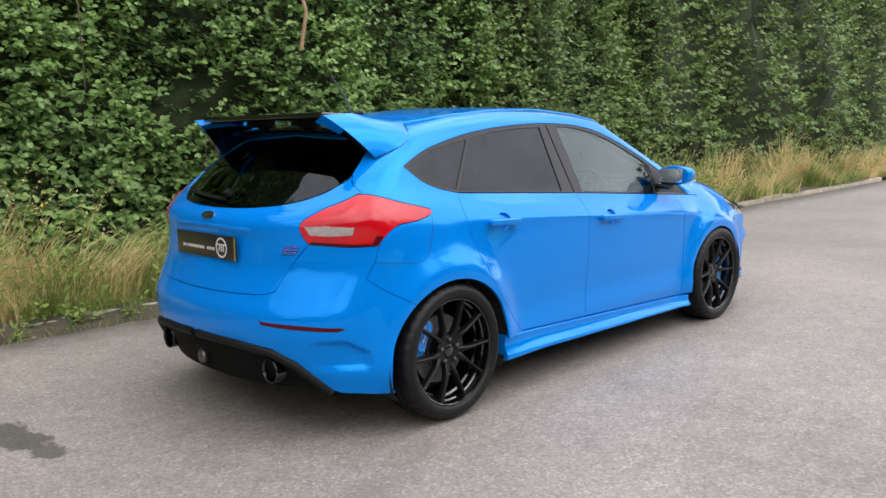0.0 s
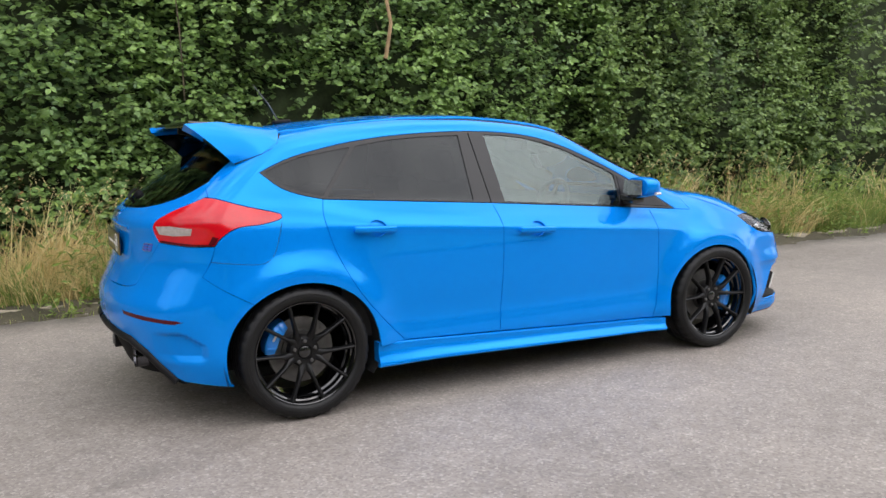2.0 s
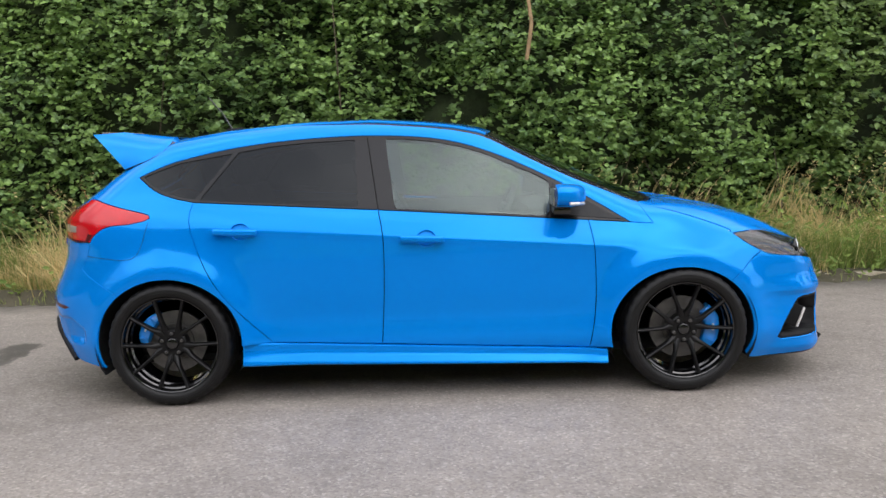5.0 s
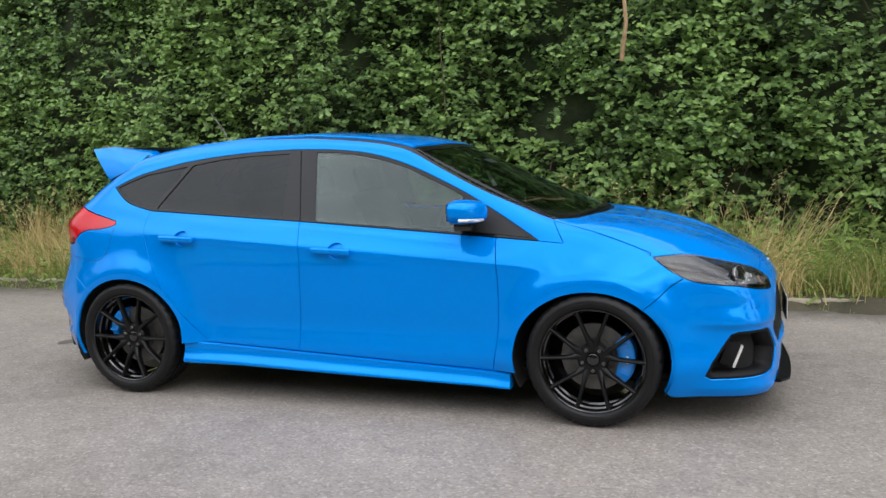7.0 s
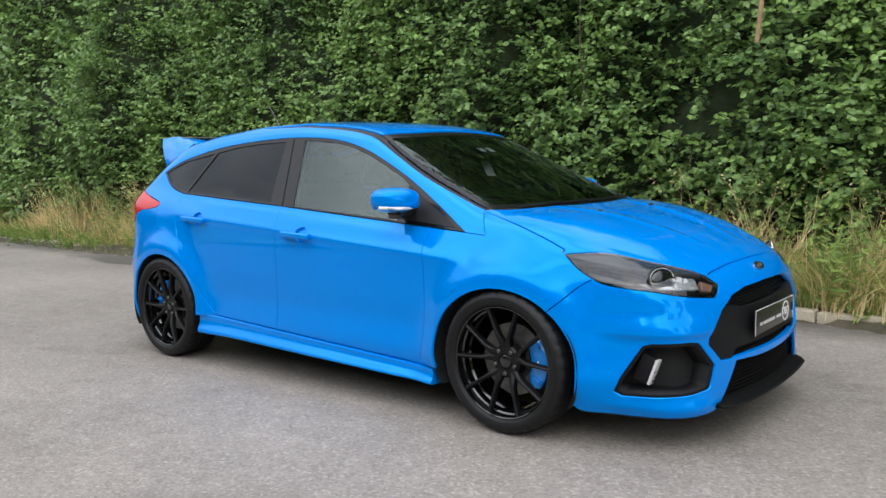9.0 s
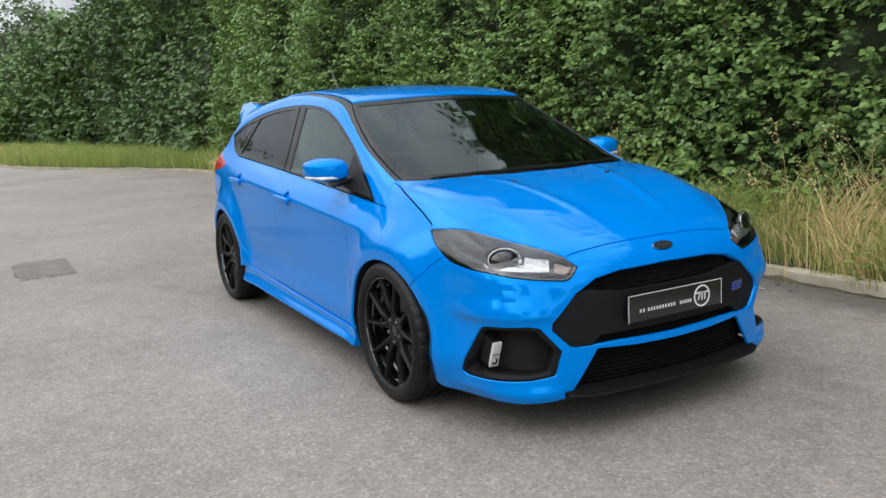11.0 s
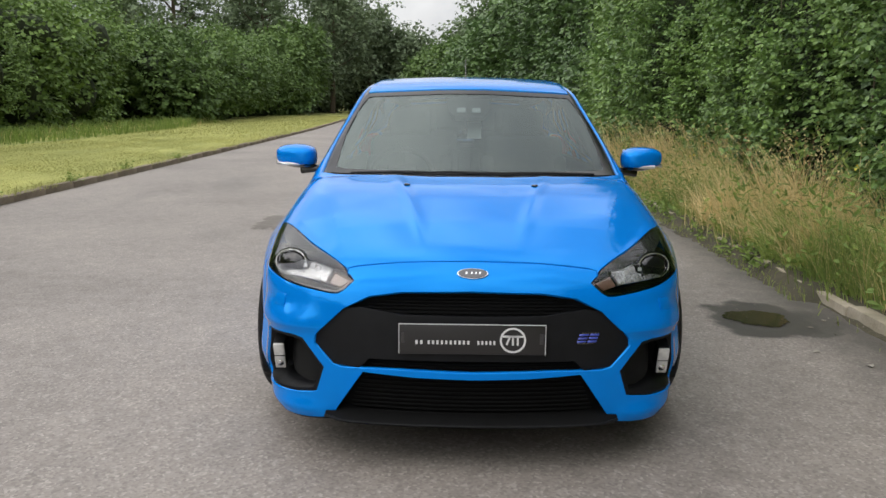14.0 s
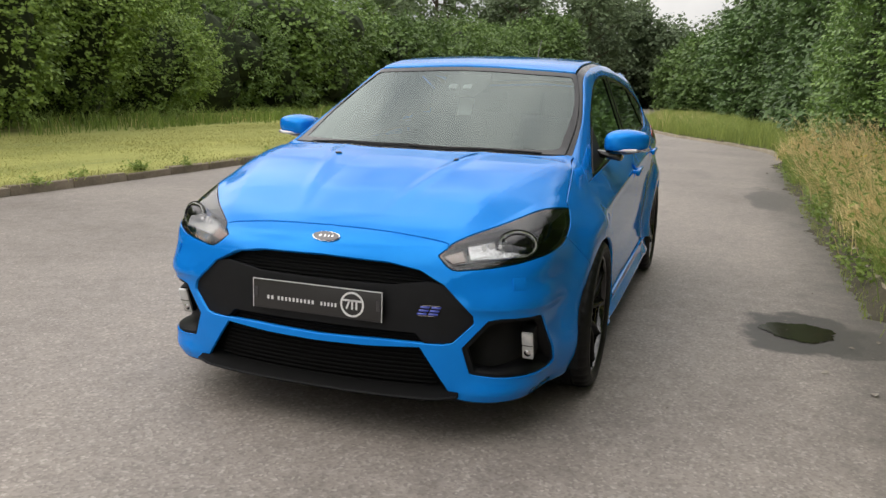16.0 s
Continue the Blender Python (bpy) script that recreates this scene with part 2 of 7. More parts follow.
def asphalt(name):
    m = bpy.data.materials.new(name)
    m.use_nodes = True
    n, l = m.node_tree.nodes, m.node_tree.links
    b = n["Principled BSDF"]
    co = n.new("ShaderNodeTexCoord").outputs["Object"]

    def tex(kind, scale, **kw):
        t = n.new(kind)
        t.inputs["Scale"].default_value = scale
        for k, v in kw.items():
            t.inputs[k].default_value = v
        l.new(co, t.inputs["Vector"])
        return t

    def math_(op, a, c, clamp=False):
        t = n.new("ShaderNodeMath")
        t.operation, t.use_clamp = op, clamp
        for i, v in enumerate((a, c)):
            if isinstance(v, (int, float)):
                t.inputs[i].default_value = v
            else:
                l.new(v, t.inputs[i])
        return t.outputs[0]

    def ramp(fac, *stops):
        r = n.new("ShaderNodeValToRGB")
        e = r.color_ramp.elements
        while len(e) < len(stops):
            e.new(0.5)
        for el, (p, c) in zip(e, stops):
            el.position, el.color = p, (*c, 1)
        l.new(fac, r.inputs["Fac"])
        return r.outputs["Color"]

    stones = tex("ShaderNodeTexVoronoi", 88.0, Randomness=1.0)
    sep = n.new("ShaderNodeSeparateColor")
    l.new(stones.outputs["Color"], sep.inputs["Color"])
    grain = ramp(sep.outputs[0], (0.0, (0.176, 0.155, 0.138)), (0.40, (0.230, 0.204, 0.182)), (0.85, (0.258, 0.229, 0.204)), (1.0, (0.345, 0.310, 0.278)))
    broad = tex("ShaderNodeTexNoise", 0.42, Detail=6.0, Roughness=0.6)
    mid = tex("ShaderNodeTexNoise", 7.0, Detail=5.0, Roughness=0.7)
    mixa = n.new("ShaderNodeMix")
    mixa.data_type, mixa.blend_type = "RGBA", "MULTIPLY"
    mixa.inputs[0].default_value = 1.0
    l.new(grain, mixa.inputs[6])
    l.new(ramp(math_("ADD", math_("MULTIPLY", broad.outputs["Fac"], 0.6), math_("MULTIPLY", mid.outputs["Fac"], 0.4)), (0.34, (0.66, 0.645, 0.63)), (0.5, (0.97, 0.965, 0.96)), (0.64, (1.2, 1.185, 1.16))), mixa.inputs[7])
    # worn spots, damp places and the shade painted under the car
    warp = tex("ShaderNodeTexNoise", 4.5, Detail=7.0, Roughness=0.72)
    crumbs = tex("ShaderNodeTexNoise", 19.0, Detail=5.0, Roughness=0.75)
    drift = tex("ShaderNodeTexNoise", 1.15, Detail=3.0, Roughness=0.6)
    xyz = n.new("ShaderNodeSeparateXYZ")
    l.new(co, xyz.inputs[0])
    total = None
    for cx, cy, rx, ry, turn, power in STAINS_AND_SHADE:
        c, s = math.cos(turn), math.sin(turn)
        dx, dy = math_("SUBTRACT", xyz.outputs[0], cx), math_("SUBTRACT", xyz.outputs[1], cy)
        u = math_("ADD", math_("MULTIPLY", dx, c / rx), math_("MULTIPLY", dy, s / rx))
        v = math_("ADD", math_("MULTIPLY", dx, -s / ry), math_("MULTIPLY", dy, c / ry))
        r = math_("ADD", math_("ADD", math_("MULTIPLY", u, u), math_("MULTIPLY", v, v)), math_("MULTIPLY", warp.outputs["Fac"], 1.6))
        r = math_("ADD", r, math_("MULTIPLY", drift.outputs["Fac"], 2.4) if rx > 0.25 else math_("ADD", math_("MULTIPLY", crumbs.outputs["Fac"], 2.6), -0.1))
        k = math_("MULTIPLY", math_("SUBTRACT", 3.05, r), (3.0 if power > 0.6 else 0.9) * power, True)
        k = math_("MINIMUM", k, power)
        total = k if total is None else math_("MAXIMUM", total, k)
    # soil and moss gathered along the hedge side
    litter = math_("MULTIPLY", math_("ADD", math_("SUBTRACT", xyz.outputs[1], 2.22), math_("MULTIPLY", warp.outputs["Fac"], 0.85)), 2.0, True)
    litter = math_("MULTIPLY", litter, math_("MULTIPLY", math_("ADD", xyz.outputs[0], 13.0), 0.4, True))
    total = math_("MAXIMUM", total, math_("MULTIPLY", litter, 0.8))
    stain_and_shade = n.new("ShaderNodeMix")
    stain_and_shade.data_type, stain_and_shade.blend_type = "RGBA", "MIX"
    l.new(math_("MULTIPLY", total, 0.95), stain_and_shade.inputs[0]), l.new(mixa.outputs[2], stain_and_shade.inputs[6])
    stain_and_shade.inputs[7].default_value = (0.045, 0.042, 0.037, 1)
    l.new(stain_and_shade.outputs[2], b.inputs["Base Color"])
    l.new(math_("SUBTRACT", 0.62, math_("MULTIPLY", total, 0.10)), b.inputs["Roughness"])
    bp = n.new("ShaderNodeBump")
    bp.inputs["Strength"].default_value, bp.inputs["Distance"].default_value = 0.20, 0.004
    l.new(math_("ADD", stones.outputs["Distance"], math_("MULTIPLY", mid.outputs["Fac"], 0.6)), bp.inputs["Height"])
    l.new(bp.outputs["Normal"], b.inputs["Normal"])
    return m


ASPHALT = asphalt("asphalt")


def sheet(name, pts, z, material, label, cat):
    bm = bmesh.new()
    bm.faces.new([bm.verts.new((x, y, z)) for x, y in pts])
    for f in bm.faces:
        f.normal_update()
        if f.normal.z < 0:
            f.normal_flip()
    return tagged(part(name, bm, material), label, cat, kind="structure")


ground = sheet("ground", [(-900, -900), (900, -900), (900, 900), (-900, 900)], -0.05, SOIL, "rough green ground reaching to the horizon", "ground")
EDGE_HEDGE = [(40, 2.38), (2, 2.38), (-2, 2.42), (-9, 2.46), (-15.8, 2.50), (-17.4, 2.34), (-18.8, 1.98), (-20.4, 1.38), (-22.2, 0.55), (-24, -0.30), (-27, -1.25), (-31, -2.0), (-35, -2.45), (-60, -3.1), (-125, -5.2)]
EDGE_VERGE = [(40, -5.6), (-4, -5.72), (-15, -6.1), (-34, -6.9), (-60, -8.6), (-125, -13.0)]
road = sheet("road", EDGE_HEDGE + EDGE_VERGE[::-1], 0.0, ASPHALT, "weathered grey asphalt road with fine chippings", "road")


def along(edge, step, x0, x1):
    """Points and headings along an edge line between two x."""
    e = np.array(edge, float)
    s = np.r_[0, np.cumsum(np.hypot(*np.diff(e, axis=0).T))]
    t = np.arange(0, s[-1], step)
    q = np.stack([np.interp(t, s, e[:, k]) for k in (0, 1)], 1)
    d = np.gradient(q, axis=0)
    keep = (q[:, 0] > x0) & (q[:, 0] < x1)
    return q[keep], np.degrees(np.arctan2(d[keep, 1], d[keep, 0]))


def verge(name, edge, side, width, label, height, material, rise, rough=1.0):
    """A raised strip of ground behind a kerb, with a gently uneven top."""
    q, h = along(edge, 0.8, -124, 39)
    rows = []
    for (x, y), a in zip(q, h):
        nx, ny = -math.sin(radians(a)), math.cos(radians(a))
        k = 1 if ny * side > 0 else -1
        row = []
        for w in np.r_[0.06, 0.3, 0.8, 1.6, 3.0, 5.0, 8.0, 13.0, 22.0, 40.0, 70.0]:
            if w > width:
                break
            bump = 0.02 * math.sin(1.7 * x + 2.3 * w) + 0.02 * math.sin(0.6 * x - w)
            row.append((x + k * nx * w, y + k * ny * w, height + (rough * bump if w > 0.3 else 0) + rise * max(0, w - 0.5)))
        rows.append(row)
    n = len(rows[0])
    v = np.array(rows).reshape(-1, 3)
    f = [(i * n + j, i * n + j + 1, (i + 1) * n + j + 1, (i + 1) * n + j) for i in range(len(rows) - 1) for j in range(n - 1)]
    me = mesh_np(name, v, f, material, True)
    me.flip_normals() if me.polygons[0].normal.z < 0 else None
    return tagged(part(name, me, material), label, "verge", kind="structure")


verge("verge_by_hedge", EDGE_HEDGE, 1, 15, "rough earth strip under the hedge", 0.07, EARTH, 0.03)
verge("verge_mown", EDGE_VERGE, -1, 80, "mown yellowish grass verge", 0.085, SOIL, 0.012, 0.2)


def kerbs(name, edge, side, x0, x1, label, high, lost, stone):
    top = tagged(new(name), label, "kerb", kind="structure")
    bm = box_bm(0.89, 0.125, 0.22, pose(0, 0, 0), 0.014, 2)
    me = bpy.data.meshes.new("kerb_stone")
    bm.to_mesh(me)
    bm.free()
    me.materials.append(stone)
    rnd = random.Random(5)
    q, h = along(edge, 0.9, x0, x1)
    for (x, y), a in zip(q, h):
        if rnd.random() < lost:
            continue
        ob = new("kerb_stone", me)
        ob.parent = top
        k = side * 0.062
        ob.matrix_local = pose(x, y + k, high - 0.11 + rnd.uniform(-0.018, 0.008), rnd.uniform(-3.5, 3.5), rnd.uniform(-0.6, 0.6), a + rnd.uniform(-0.7, 0.7))


kerbs("kerb_by_hedge", EDGE_HEDGE, 1, -32, 16, "weathered concrete kerb partly overgrown with weeds", 0.078, 0.0, KERB_OLD)
kerbs("kerb_by_verge", EDGE_VERGE, -1, -60, 8, "grey concrete kerb along the mown verge", 0.10, 0.0, KERB)

# an old repair in the surface: straight on two sides, worn away on the others
PATCH = mat("patched_asphalt", (0.195, 0.172, 0.148), rough=0.75, dark=(0.118, 0.104, 0.088), scale=5, bump=0.5, bscale=120)
bm = bmesh.new()
rnd = random.Random(8)
outline = [(-4.42, -2.2 + 0.47 * i / 12) for i in range(13)] + [(-4.38 + 0.95 * i / 24, -1.73 + rnd.uniform(-0.012, 0.006)) for i in range(25)]
outline += [(-3.40 + rnd.uniform(-0.12, 0.10), -1.74 - 0.46 * i / 16) for i in range(17)] + [(-3.55 - 0.84 * i / 18, -2.21 + rnd.uniform(-0.05, 0.04)) for i in range(18)]
face = bm.faces.new([bm.verts.new((x, y, 0.004)) for x, y in outline])
bmesh.ops.triangulate(bm, faces=[face])
for f in bm.faces:
    f.normal_update()
    if f.normal.z < 0:
        f.normal_flip()
tagged(part("road_patch", bm, PATCH), "darker worn repair patch in the asphalt", "road patch", kind="structure")

# the water standing in a hollow of the road
bm = bmesh.new()
ring = []
for i in range(160):
    a = 2 * math.pi * i / 160
    r = 1 + 0.08 * math.sin(3 * a + 1) + 0.05 * math.sin(7 * a) + 0.03 * math.sin(17 * a + 2) + 0.02 * math.sin(31 * a)
    ring.append(bm.verts.new((0.01 + 0.19 * r * math.cos(a), 1.82 + 0.19 * r * math.sin(a), 0.004)))
bm.faces.new(ring)
tagged(part("puddle", bm, WATER), "small round puddle of dark water in the road", "puddle")


# ---------------------------------------------------------------- the car: one smooth body form, cut into panels
from mathutils.geometry import delaunay_2d_cdt


def smooth_line(pts, s):
    """A rounded polyline y(x): linear between the points, softened over about s metres."""
    p = np.array(sorted(pts), float)
    g = np.arange(p[0, 0] - 0.6, p[-1, 0] + 0.6, 0.005)
    v = np.interp(g, p[:, 0], p[:, 1])
    lo, hi = (p[1, 1] - p[0, 1]) / (p[1, 0] - p[0, 0]), (p[-1, 1] - p[-2, 1]) / (p[-1, 0] - p[-2, 0])
    v = np.where(g < p[0, 0], p[0, 1] + lo * (g - p[0, 0]), np.where(g > p[-1, 0], p[-1, 1] + hi * (g - p[-1, 0]), v))
    k = np.exp(-0.5 * (np.arange(-int(4 * s / 0.005), int(4 * s / 0.005) + 1) * 0.005 / s) ** 2)
    w = len(k) // 2
    v = np.convolve(np.pad(v, w, mode="reflect", reflect_type="odd"), k / k.sum(), mode="valid")
    return lambda q: np.interp(q, g, v)


TOP = smooth_line([(2.45, 0.46), (2.22, 0.66), (2.12, 0.737), (2.04, 0.775), (1.85, 0.858), (1.63, 0.925), (1.475, 0.955), (1.285, 0.979), (0.92, 1.143), (0.36, 1.397),
                   (0.2, 1.428), (0.03, 1.446), (-0.3, 1.468), (-0.7, 1.462), (-1.1, 1.430), (-1.4, 1.385), (-1.5, 1.345), (-1.75, 1.205), (-1.97, 1.035), (-2.25, 0.84)], 0.035)
BELT = smooth_line([(-1.6, 1.075), (-1.16, 1.043), (-0.24, 0.979), (0.86, 0.897), (1.07, 0.879), (2.2, 0.79)], 0.08)
LOW = smooth_line([(0.10, 0.80), (0.17, 0.815), (0.24, 0.850), (0.30, 0.864), (0.36, 0.858), (0.43, 0.851), (0.55, 0.861), (0.75, 0.873), (1.5, 0.873)], 0.025)
TUCK = smooth_line([(-0.9, 0.0), (-0.4, 0.0), (-0.22, 0.005), (-0.15, 0.006), (-0.125, 0.0), (-0.08, 0.026), (-0.04, 0.052), (0.0, 0.085), (0.42, 0.262), (0.6, 0.36)], 0.010)
TUCK_SOFT = smooth_line([(-0.9, 0.0), (-0.4, 0.0), (-0.22, 0.004), (-0.125, 0.014), (-0.04, 0.056), (0.0, 0.085), (0.42, 0.262), (0.6, 0.36)], 0.035)
TAPER = smooth_line([(-2.3, 0.20), (-2.1, 0.12), (-1.95, 0.07), (-1.75, 0.026), (-1.5, 0.008), (-1.2, 0.0), (1.0, 0.0), (1.35, 0.005), (1.6, 0.02), (1.9, 0.062), (2.1, 0.11), (2.3, 0.18)], 0.07)
NOSE = smooth_line([(0.05, 2.16), (0.16, 2.205), (0.24, 2.212), (0.35, 2.212), (0.5, 2.203), (0.6, 2.188), (0.7, 2.168), (0.76, 2.12), (0.9, 1.98)], 0.03)
TAIL = smooth_line([(0.1, -2.02), (0.2, -2.06), (0.35, -2.12), (0.48, -2.145), (0.57, -2.142), (0.64, -2.105), (0.75, -2.058), (0.90, -2.045), (0.965, -2.062), (1.02, -2.035), (1.1, -1.950), (1.2, -1.832), (1.4, -1.56)], 0.022)
AXLE, HUB_Z = 1.324, 0.322
ARCHES = {1.324: (1.3125, 0.371, 0.327), -1.324: (-1.3255, 0.376, 0.342)}


def smax(a, b, k):
    h = np.maximum(k - np.abs(a - b), 0) / k
    return np.maximum(a, b) + h * h * k / 4


def body(p):
    """Below 0 inside the car, above 0 outside."""
    x, y, z = p[..., 0], np.abs(p[..., 1]), p[..., 2]
    flare = 0
    for xa, a in ((AXLE, 0.041), (-AXLE, 0.046)):
        r = np.hypot(x - xa, z - HUB_Z)
        flare = flare + a * np.exp(-((np.maximum(r - 0.37, 0) / 0.095) ** 2))
    soft = np.clip((x - 0.90) / 0.28, 0, 1) + np.clip((-0.85 - x) / 0.5, 0, 1)
    soft = soft * soft * (3 - 2 * soft)
    over = z - BELT(x)
    side = y - (LOW(z) - (1 - soft) * TUCK(over) - soft * TUCK_SOFT(over) - TAPER(x) + flare)
    y2 = y * y
    bend = 0.20 * np.tanh(x / 0.35)
    ridge = 0.30 - 0.22 * (x - 1.45)
    # two bonnet ridges, and the fold that runs from each headlight to the windscreen's corner
    crest = 0.465 + 0.29 * (2.05 - x)
    rim = np.maximum(0.50 + 0.55 * (2.07 - x) - 0.16 * np.maximum(1.75 - x, 0), crest + 0.03)
    fold = np.clip(np.minimum((y - 0.16) / (crest - 0.16), 1 - (y - crest) / (rim - crest)), 0, 1) - 0.10 * np.exp(-(((y - crest) / 0.022) ** 2))
    lift = 0.20 * np.minimum(rim - crest, 0.13) * fold * np.clip((x - 1.06) / 0.22, 0, 1) * np.clip((2.07 - x) / 0.2, 0, 1)
    lift = lift + 0.006 * np.exp(-(((y - ridge) / 0.028) ** 2)) * np.clip((x - 1.20) / 0.2, 0, 1) * np.clip((2.05 - x) / 0.3, 0, 1)
    top = 0.92 * (z - TOP(x + bend * y2) + 0.07 * y2 - lift)
    nose = x - NOSE(z) + 0.20 * y2 + 0.30 * y2 ** 3
    tail = TAIL(z) + 0.20 * y2 + 0.36 * y2 ** 2 - x
    full = smax(smax(smax(side, top, 0.075), nose, 0.09), tail, 0.08 + 0.09 * np.clip((z - 0.98) / 0.14, 0, 1))
    # brow over the fog lights, hollow above it; scoop in the rear bumper's corner
    w = np.clip((x - 1.70) / 0.26, 0, 1) * np.clip((y - 0.46) / 0.20, 0, 1)
    w = w * w * (3 - 2 * w)
    full = full - 0.015 * w * np.exp(-(((z - 0.502) / np.where(z < 0.502, 0.020, 0.060)) ** 2)) + 0.005 * w * np.exp(-(((z - 0.585) / 0.035) ** 2))
    w = np.clip((x - 1.66) / 0.20, 0, 1) * np.clip((y - 0.50) / 0.10, 0, 1)
    full = full - 0.014 * w * np.exp(-(((z - 0.190) / 0.032) ** 2))
    w = np.clip((-1.70 - x) / 0.06, 0, 1) * np.clip((y - 0.62) / 0.04, 0, 1)
    edge = -1.772 - 1.5 * np.maximum(z - 0.40, 0) - 0.6 * np.maximum(0.345 - z, 0)
    return full + 0.026 * w * np.clip((z - 0.318) / 0.04, 0, 1) * np.clip((0.464 - z) / 0.016, 0, 1) * np.clip((edge - x) / 0.022, 0, 1) * np.clip((1.99 + x) / 0.10, 0, 1)


def crown(p):
    """The upper form alone, without the rounding into the sides."""
    return p[..., 2] - TOP(p[..., 0] + 0.24 * np.tanh(p[..., 0] / 0.35) * p[..., 1] ** 2) + 0.05 * p[..., 1] ** 2


def grad(p, form=body):
    h = 0.003
    g = np.stack([form(p + h * e) - form(p - h * e) for e in np.eye(3)], -1)
    return g / np.linalg.norm(g, axis=-1, keepdims=True)


# four ways to lay the form out flat: from the side, from above, and unrolled round the tail and the nose
ROUND = 1.15


def rays(view, uv):
    u, v = uv[:, 0], uv[:, 1]
    o = 0 * u
    if view == "side":
        return np.stack([u, o, v], 1), np.stack([o, o + 1, o], 1)
    if view == "top":
        return np.stack([u, v, o + 0.5], 1), np.stack([o, o, o + 1], 1)
    s = 1 if view == "front" else -1
    return np.stack([o + s * ROUND, o, v], 1), np.stack([s * np.cos(u), np.sin(u), o], 1)


def flat(view, p):
    p = np.asarray(p, float)
    if view == "side":
        return p[:, [0, 2]]
    if view == "top":
        return p[:, [0, 1]]
    s = 1 if view == "front" else -1
    return np.stack([np.arctan2(p[:, 1], s * p[:, 0] - ROUND), p[:, 2]], 1)


def onto(view, uv, off=0.0):
    o, d = rays(view, np.asarray(uv, float))
    a, b = np.zeros(len(o)), np.full(len(o), 1.5)
    for _ in range(34):
        c = (a + b) / 2
        out = body(o + c[:, None] * d) > off
        a, b = np.where(out, a, c), np.where(out, c, b)
    return o + a[:, None] * d


def line(view, pts, soft=True, step=0.02):
    """A line on the body through the given points: pairs in that view, or triples near the body."""
    q = np.array([p if len(p) == 2 else flat(view, [p])[0] for p in pts], float)
    if soft and len(q) > 2:
        ext = np.vstack([2 * q[0] - q[1], q, 2 * q[-1] - q[-2]])
        out = []
        for i in range(1, len(ext) - 2):
            p0, p1, p2, p3 = ext[i - 1 : i + 3]
            for t in np.linspace(0, 1, 12, endpoint=False):
                out.append(0.5 * (2 * p1 + (p2 - p0) * t + (2 * p0 - 5 * p1 + 4 * p2 - p3) * t**2 + (3 * p1 - p0 - 3 * p2 + p3) * t**3))
        q = np.array(out + [q[-1]])
    length = np.r_[0, np.cumsum(np.linalg.norm(np.diff(q, axis=0), axis=1))]
    n = max(2, int(length[-1] / step) + 1)
    if soft:
        t = np.linspace(0, length[-1], n)
    else:
        t = np.unique(np.r_[np.linspace(0, length[-1], n), length])
    q = np.stack([np.interp(t, length, q[:, k]) for k in (0, 1)], 1)
    return onto(view, q)


def loop(*lines):
    """Lines joined end to end into one closed outline."""
    out = []
    for l in lines:
        for p in l:
            if not out or np.linalg.norm(p - out[-1]) > 0.004:
                out.append(p)
    if np.linalg.norm(out[0] - out[-1]) < 0.004:
        out.pop()
    return np.array(out)


def both(half):
    """A half outline that runs from the centre line to the centre line on the left, closed by its mirror image."""
    other = half[::-1] * (1, -1, 1)
    return loop(half, other)


def inside(q, polys):
    hit = np.zeros(len(q), bool)
    for poly in polys:
        a, b = poly, np.roll(poly, -1, 0)
        for (x0, y0), (x1, y1) in zip(a, b):
            if y0 != y1:
                cross = ((y0 > q[:, 1]) != (y1 > q[:, 1])) & (q[:, 0] < (x1 - x0) * (q[:, 1] - y0) / (y1 - y0) + x0)
                hit ^= cross
    return hit


def shrink(poly, gap):
    a, b = np.roll(poly, 1, 0), np.roll(poly, -1, 0)
    t = b - a
    t /= np.linalg.norm(t, axis=1, keepdims=True) + 1e-9
    area = 0.5 * np.sum(poly[:, 0] * np.roll(poly[:, 1], -1) - np.roll(poly[:, 0], -1) * poly[:, 1])
    return poly + gap * np.sign(area) * np.stack([-t[:, 1], t[:, 0]], 1)


